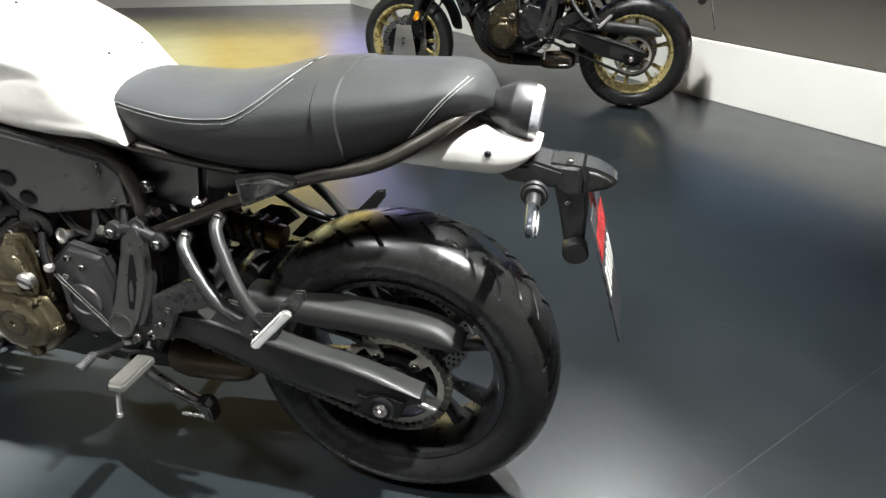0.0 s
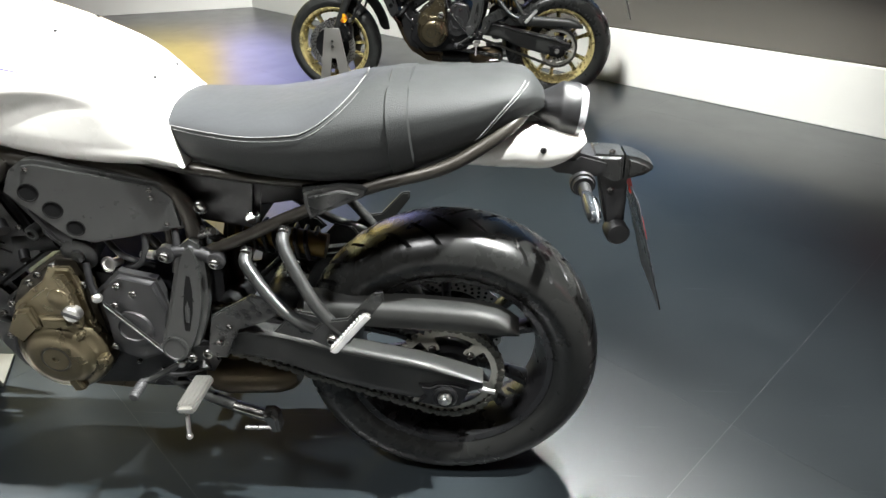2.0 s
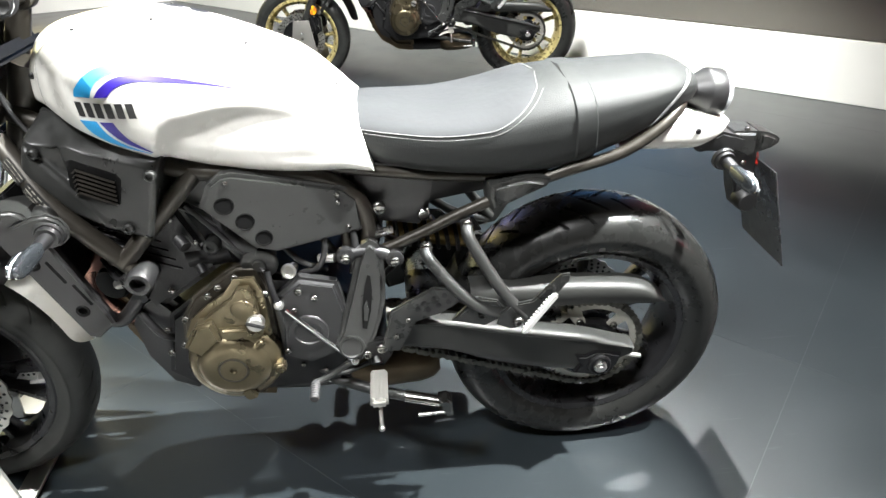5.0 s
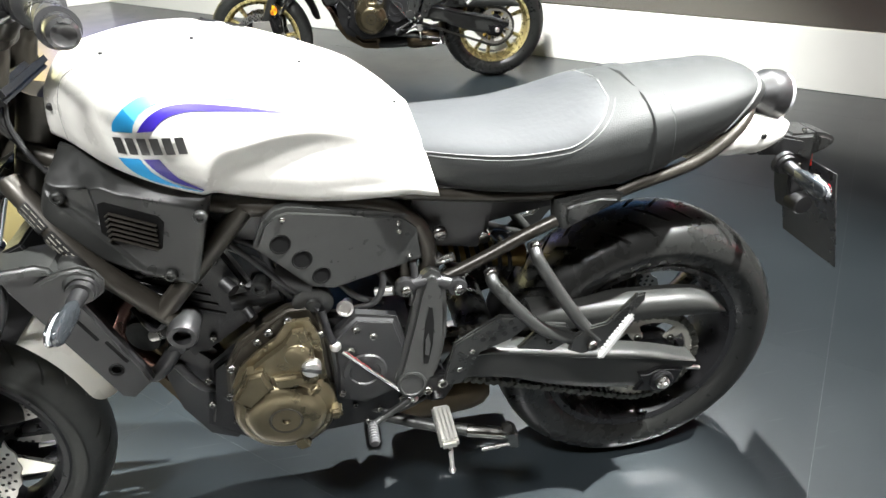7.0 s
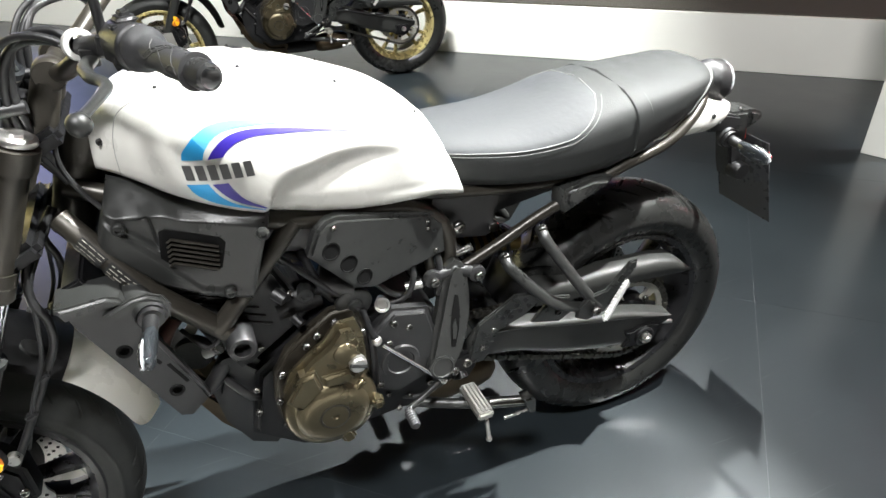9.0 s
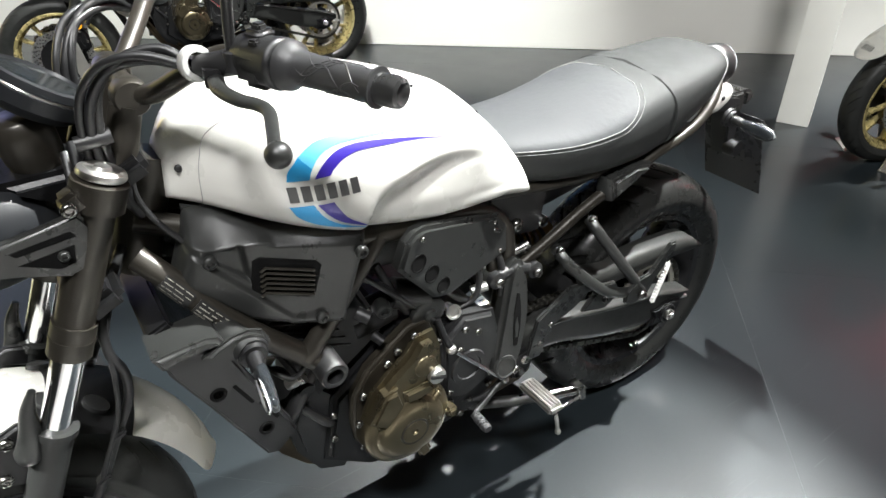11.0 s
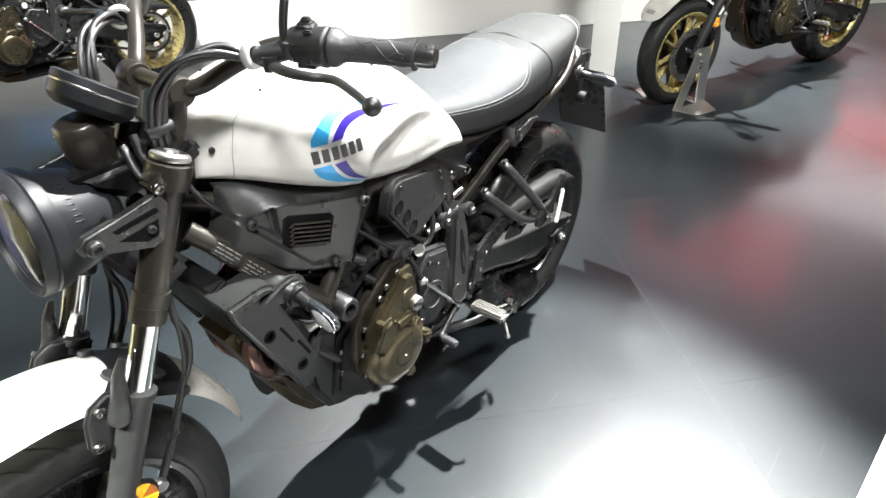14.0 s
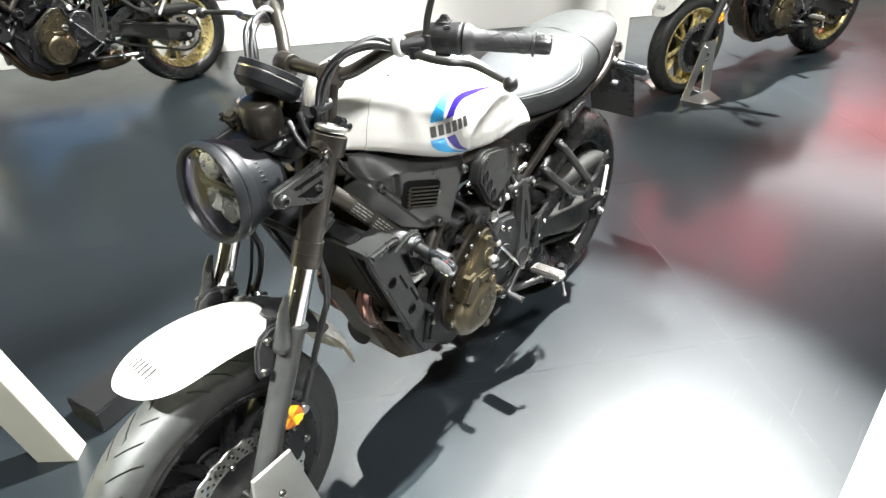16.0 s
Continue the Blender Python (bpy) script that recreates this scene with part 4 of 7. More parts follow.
def turn_signal(bike, root, tip, face):
    """face: +1 where the lens looks back, -1 where it looks ahead."""
    root, tip = Vector(root), Vector(tip)
    way = tip - root
    run = way.normalized()
    out = (Vector((face, 0, 0)) - run * run.x * face).normalized()
    up = run.cross(out)
    bm = tube(bmesh.new(), [root, root + way * 0.20, root + way * 0.40], (0.0125, 0.0105), 16, 4)
    for s, rad in ((0.03, 0.0235), (0.10, 0.0195)):
        lathe(bm, [(-0.004, 0.009), (-0.004, rad), (0.004, rad - 0.001), (0.004, 0.009)], root + way * s, run, 20)
    body = part("turn_signal", bm, BLACK, bike, "black stalk turn signal with clear lens")
    long = way.length * 0.68

    def paddle(rows, lift):
        """Oval sections along the arm: (place, half depth, half height)."""
        bm = bmesh.new()
        rings = []
        for s, d, h in rows:
            at = root + way * 0.32 + run * long * s + out * lift
            rings.append([bm.verts.new(at + out * d * math.copysign(abs(math.cos(q)) ** 0.7, math.cos(q)) + up * h * math.copysign(abs(math.sin(q)) ** 0.8, math.sin(q))) for q in (2 * math.pi * k / 16 for k in range(16))])
        for a, b in zip(rings, rings[1:]):
            for k in range(16):
                bm.faces.new((a[k], a[(k + 1) % 16], b[(k + 1) % 16], b[k]))
        bm.faces.new(rings[0][::-1])
        bm.faces.new(rings[-1])
        return bm

    part("signal_shell", paddle([(0.0, 0.007, 0.0085), (0.10, 0.0085, 0.012), (0.30, 0.0090, 0.0155), (0.60, 0.0085, 0.0165), (0.85, 0.007, 0.0145), (0.97, 0.005, 0.009), (1.0, 0.002, 0.004)], -0.002), SMOKY_SHELL, body, "smoky grey signal shell")
    lens = part("signal_lens", paddle([(0.26, 0.001, 0.004), (0.32, 0.0045, 0.0095), (0.50, 0.0060, 0.0145), (0.70, 0.0060, 0.0150), (0.88, 0.0048, 0.0120), (0.98, 0.0025, 0.006), (1.01, 0.001, 0.002)], 0.0065), SIGNAL, body, "clear silvery signal lens")
    rim = [(0.27, 0.003), (0.36, 0.0112), (0.52, 0.0152), (0.70, 0.0156), (0.88, 0.0126), (0.99, 0.005), (1.01, 0.0)]
    loop = [root + way * 0.32 + run * long * s + out * 0.0078 + up * h for s, h in rim] + [root + way * 0.32 + run * long * s + out * 0.0078 - up * h for s, h in rim[-2::-1]]
    part("lens_rim", tube(bmesh.new(), loop, 0.0019, 6, 3), CHROME, lens)
    return body


def tank(bike):
    hull = loft(TANK, tank_section, 90, 40, -1.012, -0.442)
    bmesh.ops.recalc_face_normals(hull, faces=hull.faces[:])
    bvh = BVHTree.FromBMesh(hull)
    ob = part("fuel_tank", hull, WHITE, bike, "glossy white fuel tank with blue bands", 50)
    # sweeping bands above and below the word mark
    decal(bvh, [(-0.885, 0.949), (-0.881, 0.961), (-0.865, 0.977)], [(-0.858, 0.948), (-0.855, 0.956), (-0.852, 0.961)], SKY_BLUE, "blue_band", ob)
    decal(bvh, [(-0.865, 0.977), (-0.847, 0.987), (-0.828, 0.991), (-0.802, 0.990), (-0.765, 0.984), (-0.705, 0.971)], [(-0.852, 0.961), (-0.842, 0.972), (-0.826, 0.9795), (-0.804, 0.982), (-0.766, 0.979), (-0.705, 0.9705)], CYAN, "cyan_band", ob)
    decal(bvh, [(-0.852, 0.948), (-0.841, 0.961), (-0.825, 0.972), (-0.805, 0.977), (-0.775, 0.976), (-0.729, 0.967), (-0.674, 0.9525), (-0.630, 0.939)], [(-0.831, 0.949), (-0.823, 0.957), (-0.808, 0.965), (-0.784, 0.968), (-0.754, 0.965), (-0.707, 0.9575), (-0.666, 0.9485), (-0.630, 0.938)], PURPLE, "violet_band", ob)
    decal(bvh, [(-0.887, 0.912), (-0.876, 0.893), (-0.854, 0.878), (-0.821, 0.865), (-0.789, 0.855)], [(-0.858, 0.912), (-0.847, 0.892), (-0.829, 0.875), (-0.806, 0.863), (-0.788, 0.856)], SKY_BLUE, "blue_band", ob)
    decal(bvh, [(-0.853, 0.911), (-0.839, 0.891), (-0.820, 0.874), (-0.787, 0.857)], [(-0.832, 0.911), (-0.823, 0.894), (-0.811, 0.878), (-0.785, 0.858)], PURPLE, "violet_band", ob)
    # word mark as plain leaning bars
    for k in range(6):
        x0 = -0.887 + 0.0160 * k
        z0 = 0.930 - 0.0005 * k
        decal(bvh, [(x0, z0 + 0.0115), (x0 + 0.0115, z0 + 0.0112)], [(x0 + 0.002, z0 - 0.0115), (x0 + 0.0135, z0 - 0.0118)], INK, "mark_block", ob, 2, 2)
    # seam round the top cover, filler cap and screws
    bm = bmesh.new()
    for sd in (-1, 1):
        line = []
        for x, _, z in curve_through([(-0.975, 0, 0.906), (-0.973, 0, 0.945), (-0.967, 0, 0.975), (-0.953, 0, 1.002), (-0.915, 0, 1.020), (-0.85, 0, 1.029), (-0.803, 0, 1.027), (-0.75, 0, 1.016), (-0.669, 0, 0.988), (-0.602, 0, 0.963), (-0.56, 0, 0.948)], 5):
            hit = bvh.ray_cast(Vector((x, sd * 0.6, z)), Vector((0, -sd, 0)))
            if hit[0]:
                line.append(hit[0])
        if len(line) > 2:
            tube(bm, line, 0.0008, 6, 1)
    part("tank_seam", bm, material("seam_shadow_gap", (0.25, 0.25, 0.24), 0.6), ob)
    part("filler_cap", lathe(bmesh.new(), [(0, 0), (0, 0.032), (0.003, 0.032), (0.005, 0.027), (0.005, 0)], (-0.80, 0, 1.041), (0.05, 0, 1), 36), WHITE, ob)
    hit = bvh.ray_cast(Vector((-0.991, -0.6, 0.955)), Vector((0, 1, 0)))
    bolt(ob, hit[0], 0.0058, mat=BLACK)
    for sd in (-1, 1):
        for x, y in ((-0.897, 0.080), (-0.778, 0.063), (-0.635, 0.067), (-0.496, 0.045)):
            hit = bvh.ray_cast(Vector((x, sd * y, 1.4)), Vector((0, 0, -1)))
            bolt(ob, hit[0], 0.0032, rx=-90, mat=DARK)
    for x in (-0.769, -0.728):
        hit = bvh.ray_cast(Vector((x, 0.045, 1.4)), Vector((0, 0, -1)))
        bm = lathe(bmesh.new(), [(0.0, 0.0155), (0.0012, 0.0145), (0.0008, 0.012), (0.0002, 0.0)], hit[0], hit[1], 24)
        part("cap_recess", bm, DARK, ob)


def intake_shell(lie):
    """A moulded cover: rounded rim, top turned in to the tank, a ledge sweeping under the slats."""
    top, low = [(-1.000, 0.897), (-0.966, 0.893), (-0.91, 0.868), (-0.782, 0.842)], [(-1.035, 0.815), (-0.960, 0.736), (-0.905, 0.708), (-0.832, 0.692)]

    def along(line, u):
        return [float(np.interp(u, (0, 0.2, 0.55, 1), [p[k] for p in line])) for k in (0, 1)]

    bm = bmesh.new()
    rows = []
    nu, nv = 72, 72
    for i in range(nu + 1):
        u = i / nu
        a, b = along(low, u), along(top, u)
        row = []
        for j in range(nv + 1):
            v = j / nv
            x, z = a[0] + (b[0] - a[0]) * v, a[1] + (b[1] - a[1]) * v
            e = min(1.0, u / 0.06, (1 - u) / 0.05, v / 0.07, (1 - v) / 0.06)
            h = 0.012 * (math.sqrt(max(0.0, 1 - (1 - e) ** 2)) - 1)
            start = 0.66 + 0.22 * ease(u / 0.45)
            h -= (0.062 * (1 - u) ** 1.5 + 0.010) * max(0.0, (v - start) / (1 - start))
            ledge = 0.58 - 0.42 * min(1.0, u / 0.55)
            h += 0.007 * ease((ledge - v) / 0.09) * (1 - 0.8 * u)
            # wedge-shaped scoop that runs into the slats
            run = (u - 0.05) / 0.20
            if 0 < run < 1.25:
                h -= 0.013 * min(1.0, run) * ease((1.25 - run) / 0.2) * ease((0.05 + 0.13 * run - abs(v - 0.63)) / 0.04)
            row.append(bm.verts.new((x, lie(x) - h, z)))
        rows.append(row)
    for a, b in zip(rows, rows[1:]):
        for j in range(nv):
            bm.faces.new((a[j], a[j + 1], b[j + 1], b[j]))
    rim = [r[0] for r in rows] + rows[-1][1:] + [r[-1] for r in rows[-2::-1]] + rows[0][-2:0:-1]
    back = [bm.verts.new((v.co.x, -0.055, v.co.z)) for v in rim]
    for k in range(len(rim)):
        bm.faces.new((rim[k], rim[(k + 1) % len(rim)], back[(k + 1) % len(rim)], back[k]))
    bm.faces.new(back)
    bmesh.ops.recalc_face_normals(bm, faces=bm.faces[:])
    return bm


def frame_and_covers(bike):
    for sd in (-1, 1):
        bm = tube(bmesh.new(), [(-0.745, sd * 0.134, 0.800), (-0.90, sd * 0.155, 0.640)], 0.0165, 14)
        tube(bm, [(-1.075, sd * 0.075, 0.855), (-1.045, sd * 0.10, 0.820), (-0.985, sd * 0.138, 0.740), (-0.873, sd * 0.155, 0.617)], 0.0175, 14, 5)
        tube(bm, [(-1.06, sd * 0.03, 0.885), (-0.90, sd * 0.080, 0.830), (-0.745, sd * 0.132, 0.800), (-0.58, sd * 0.112, 0.775), (-0.50, sd * 0.10, 0.735), (-0.462, sd * 0.100, 0.66), (-0.478, sd * 0.098, 0.50), (-0.49, sd * 0.10, 0.40)], 0.0165, 14)
        tube(bm, [(-0.53, sd * 0.09, 0.76), (-0.51, sd * 0.10, 0.70), (-0.505, sd * 0.11, 0.62)], 0.010, 10)
        part("frame_tube", bm, FRAME, bike, "bronze-black tubular steel frame")
        bm = lathe(bmesh.new(), [(0.03, 0.0), (0.03, 0.024), (-0.022, 0.024), (-0.026, 0.021), (-0.026, 0.014), (-0.006, 0.012), (-0.006, 0.0)], (-0.870, -0.168, 0.616), seg=28)
        part("frame_slider", bm if sd < 0 else flipped(bm), BLACK, bike, "hollow black frame slider")
        # intake cover beside the tank
        lie = lambda x: -0.119 - 0.28 * (x + 1.022)
        bm = intake_shell(lie)
        cover = part("intake_cover", bm if sd < 0 else flipped(bm), GREYBLACK, bike, "grey-black air intake cover with slats", 60)
        rim = [(-0.944, 0.834), (-0.934, 0.838), (-0.862, 0.816), (-0.855, 0.806), (-0.868, 0.762), (-0.878, 0.755), (-0.942, 0.776), (-0.952, 0.787)]
        # no opening is cut: a raised black plate gives the shade behind the slats
        bm = prism(bmesh.new(), rim, lie(-0.944) - 0.0012, lie(-0.944) + 0.01, 0.001, 1, shear=(-0.28, 0.0))
        part("slat_shade_plate", bm if sd < 0 else flipped(bm), RECESS_SHADE, cover)
        for k in range(6):
            z = 0.8215 - 0.0083 * k
            x0 = -0.930 - 0.0010 * k
            bm = prism(bmesh.new(), [(x0 - 0.008, z - 0.0050), (x0, z + 0.0012), (-0.866 - 0.0012 * k, z - 0.0178), (-0.867 - 0.0012 * k, z - 0.0204), (x0, z - 0.0016), (x0 - 0.006, z - 0.0065)], lie(x0) - 0.0055, lie(x0), 0.0010, 2, shear=(-0.28, 0.0))
            part("slat", bm if sd < 0 else flipped(bm), FRAME, cover)
        for x, z in ((-0.996, 0.846), (-0.800, 0.818), (-0.866, 0.716)):
            bolt(cover, (x, sd * -(lie(x) - 0.001), z), 0.0105, rz=0 if sd < 0 else 180, mat=GREYBLACK)
        # side cover with three round pockets, their inner shade put on as black discs
        poly = [(-0.739, 0.752), (-0.721, 0.789), (-0.700, 0.803), (-0.680, 0.804), (-0.500, 0.746), (-0.475, 0.720), (-0.470, 0.652), (-0.628, 0.640), (-0.664, 0.655)]
        lie = lambda x: -0.183 + 0.25 * (x + 0.739)
        bm = prism(bmesh.new(), poly, -0.183, -0.150, 0.007, 4, shear=(0.25, 0))
        cover = part("side_cover", bm if sd < 0 else flipped(bm), GREYBLACK, bike, "grey-black side cover with three round pockets")
        for x, z, r in ((-0.699, 0.749, 0.0150), (-0.671, 0.713, 0.0150), (-0.645, 0.675, 0.0140)):
            bm = lathe(bmesh.new(), [(-0.001, r + 0.002), (0.0018, r + 0.0012), (0.0018, r - 0.0003), (0.0004, r - 0.001), (0.0004, 0.0)], (x, lie(x), z), (0.25, -1, 0), 28)
            part("pocket", bm if sd < 0 else flipped(bm), RECESS_SHADE, cover)
        for x, z in ((-0.690, 0.790), (-0.512, 0.735), (-0.512, 0.720), (-0.497, 0.668)):
            bolt(cover, (x, sd * -lie(x), z), 0.0050, rz=0 if sd < 0 else 180)
        # pivot cover, heel guard
        edge = [(-0.546, 0.418), (-0.537, 0.452), (-0.524, 0.492), (-0.510, 0.535), (-0.498, 0.575), (-0.489, 0.604), (-0.478, 0.628), (-0.462, 0.638), (-0.447, 0.629), (-0.439, 0.600), (-0.438, 0.560), (-0.442, 0.515), (-0.452, 0.475), (-0.466, 0.437), (-0.482, 0.408), (-0.505, 0.392), (-0.530, 0.396)]
        bm = prism(bmesh.new(), edge, -0.176, -0.140, 0.010, 5, shear=(0.03, 0.16))
        pc = part("pivot_cover", bm if sd < 0 else flipped(bm), GREYBLACK, bike, "satin black swingarm pivot cover", 60)
        slot = [(-0.492, 0.462), (-0.489, 0.505), (-0.482, 0.545), (-0.473, 0.576), (-0.464, 0.572), (-0.463, 0.540), (-0.468, 0.500), (-0.480, 0.458)]
        out_y = lambda x, z: -0.176 + 0.03 * (x + 0.546) + 0.16 * (z - 0.418)
        # the slot is a slightly raised plate, black for a groove's shade
        bm = prism(bmesh.new(), slot, out_y(*slot[0]) - 0.0012, out_y(*slot[0]) + 0.006, 0.002, 2, shear=(0.03, 0.16))
        part("cover_slot", bm if sd < 0 else flipped(bm), RECESS_SHADE, pc)
        bm = prism(bmesh.new(), [(-0.486, 0.480), (-0.484, 0.510), (-0.476, 0.525), (-0.474, 0.500), (-0.479, 0.478)], out_y(-0.486, 0.480) - 0.0022, out_y(-0.486, 0.480), 0.001, 2, shear=(0.03, 0.16))
        part("slot_rib", bm if sd < 0 else flipped(bm), GREYBLACK, pc)
        bm = lathe(bmesh.new(), [(-0.004, 0.027), (0.003, 0.026), (0.004, 0.022), (0.002, 0.020), (0.002, 0.0)], (-0.514, out_y(-0.514, 0.424), 0.424), (0, -1, 0.16), 30)
        part("pivot_cap", bm if sd < 0 else flipped(bm), GREYBLACK, pc)
        bm = bmesh.new()
        for x, z in ((-0.509, 0.609), (-0.417, 0.596)):
            lathe(bm, [(-0.008, 0.0), (-0.008, 0.017), (0.006, 0.017), (0.008, 0.014), (0.008, 0.0)], (x, -0.130, z), (0, -1, 0), 24)
        tube(bm, [(-0.509, -0.124, 0.609), (-0.463, -0.124, 0.612), (-0.417, -0.124, 0.596)], 0.013, 12, 3)
        part("pivot_bracket", bm if sd < 0 else flipped(bm), BLACK, bike, "black frame lugs beside the pivot cover")
        for x, z in ((-0.509, 0.609), (-0.417, 0.596)):
            bolt(bike, (x, sd * 0.139, z), 0.0105, rz=0 if sd < 0 else 180)
        poly = [(-0.458, 0.400), (-0.432, 0.498), (-0.350, 0.545), (-0.305, 0.540), (-0.285, 0.518), (-0.330, 0.487), (-0.385, 0.468), (-0.418, 0.400)]
        bm = prism(bmesh.new(), poly, -0.170, -0.160, 0.003)
        hg = part("heel_guard", bm if sd < 0 else flipped(bm), GREYBLACK, bike, "bored black heel guard plate")
        for x, z in ((-0.368, 0.512), (-0.348, 0.521), (-0.328, 0.528), (-0.360, 0.497), (-0.340, 0.506), (-0.320, 0.512), (-0.380, 0.500)):
            bm = lathe(bmesh.new(), [(0, 0.0), (0.0006, 0.0055), (-0.012, 0.0055), (-0.012, 0.0)], (x, -0.1705, z), (0, -1, 0), 12)
            part("guard_hole", bm if sd < 0 else flipped(bm), DARK, hg)
        for x, z in ((-0.400, 0.478), (-0.425, 0.440)):
            bolt(hg, (x, sd * 0.171, z), 0.006, rz=0 if sd < 0 else 180)
        # peg gusset ahead of the stay
        bm = prism(bmesh.new(), [(-0.315, 0.470), (-0.268, 0.520), (-0.225, 0.510), (-0.205, 0.475), (-0.25, 0.452)], -0.178, -0.166, 0.003)
        part("stay_gusset", bm if sd < 0 else flipped(bm), GREYBLACK, bike)
        bolt(bike, (-0.257, sd * 0.179, 0.482), 0.008, rz=0 if sd < 0 else 180, mat=GREYBLACK)
        bolt(bike, (-0.440, sd * 0.095, 0.690), 0.014, rz=0 if sd < 0 else 180)
    warning_label(bike)
    # battery tray and electrics behind the side cover
    part("battery_tray", block(bmesh.new(), (-0.42, 0, 0.70), (0.16, 0.15, 0.12), (0, 10, 0), 0.012), BLACK, bike)
    part("air_box", block(bmesh.new(), (-0.66, 0, 0.75), (0.30, 0.20, 0.12), (0, 8, 0), 0.02), BLACK, bike)
    part("key_lock", lathe(bmesh.new(), [(0, 0), (0, 0.012), (-0.014, 0.012), (-0.016, 0.010), (-0.016, 0.0)], (-0.356, -0.070, 0.659), seg=18), CHROME, bike)
    part("steering_head", tube(bmesh.new(), [(-1.075, 0, 0.80), (-1.015, 0, 0.965)], 0.034, 20), FRAME, bike)


def warning_label(bike):
    """Two dark labels with lines of print, wrapped on the frame's front tube."""
    line = curve_through([(-1.075, -0.075, 0.855), (-1.045, -0.10, 0.820), (-0.985, -0.138, 0.740), (-0.873, -0.155, 0.617)], 8)
    way = (line[16] - line[7]).normalized()
    up = Vector((-0.74, -0.50, 0.46))
    up = (up - way * up.dot(way)).normalized()
    across = way.cross(up)
    rng = random.Random(5)

    def strip(u0, u1, k0, k1, rad):
        bm = bmesh.new()
        rows = []
        for u in (u0, u1):
            at = 6.5 + 10.0 * u
            mid = line[int(at)].lerp(line[int(at) + 1], at - int(at))
            for lift in (0.0, -0.0012):
                rows.append([bm.verts.new(mid + (up * math.cos(k) + across * math.sin(k)) * (rad + lift)) for k in np.linspace(k0, k1, 6)])
        for r, q in ((rows[0], rows[2]), (rows[2], rows[3]), (rows[3], rows[1]), (rows[1], rows[0])):
            for i in range(5):
                bm.faces.new((r[i], r[i + 1], q[i + 1], q[i]))
        return bm

    for u0, u1 in ((0.04, 0.47), (0.53, 0.96)):
        lab = part("warning_label", strip(u0, u1, -0.85, 0.85, 0.0192), INK, bike, "small printed label on the frame tube")
        for row in range(5):
            k = -0.66 + 0.33 * row
            u = u0 + 0.03
            while u < u1 - 0.06:
                w = rng.uniform(0.04, 0.14)
                part("print_line", strip(u, min(u1 - 0.02, u + w), k - 0.035, k + 0.035, 0.0197), PAPER, lab)
                u += w + 0.03


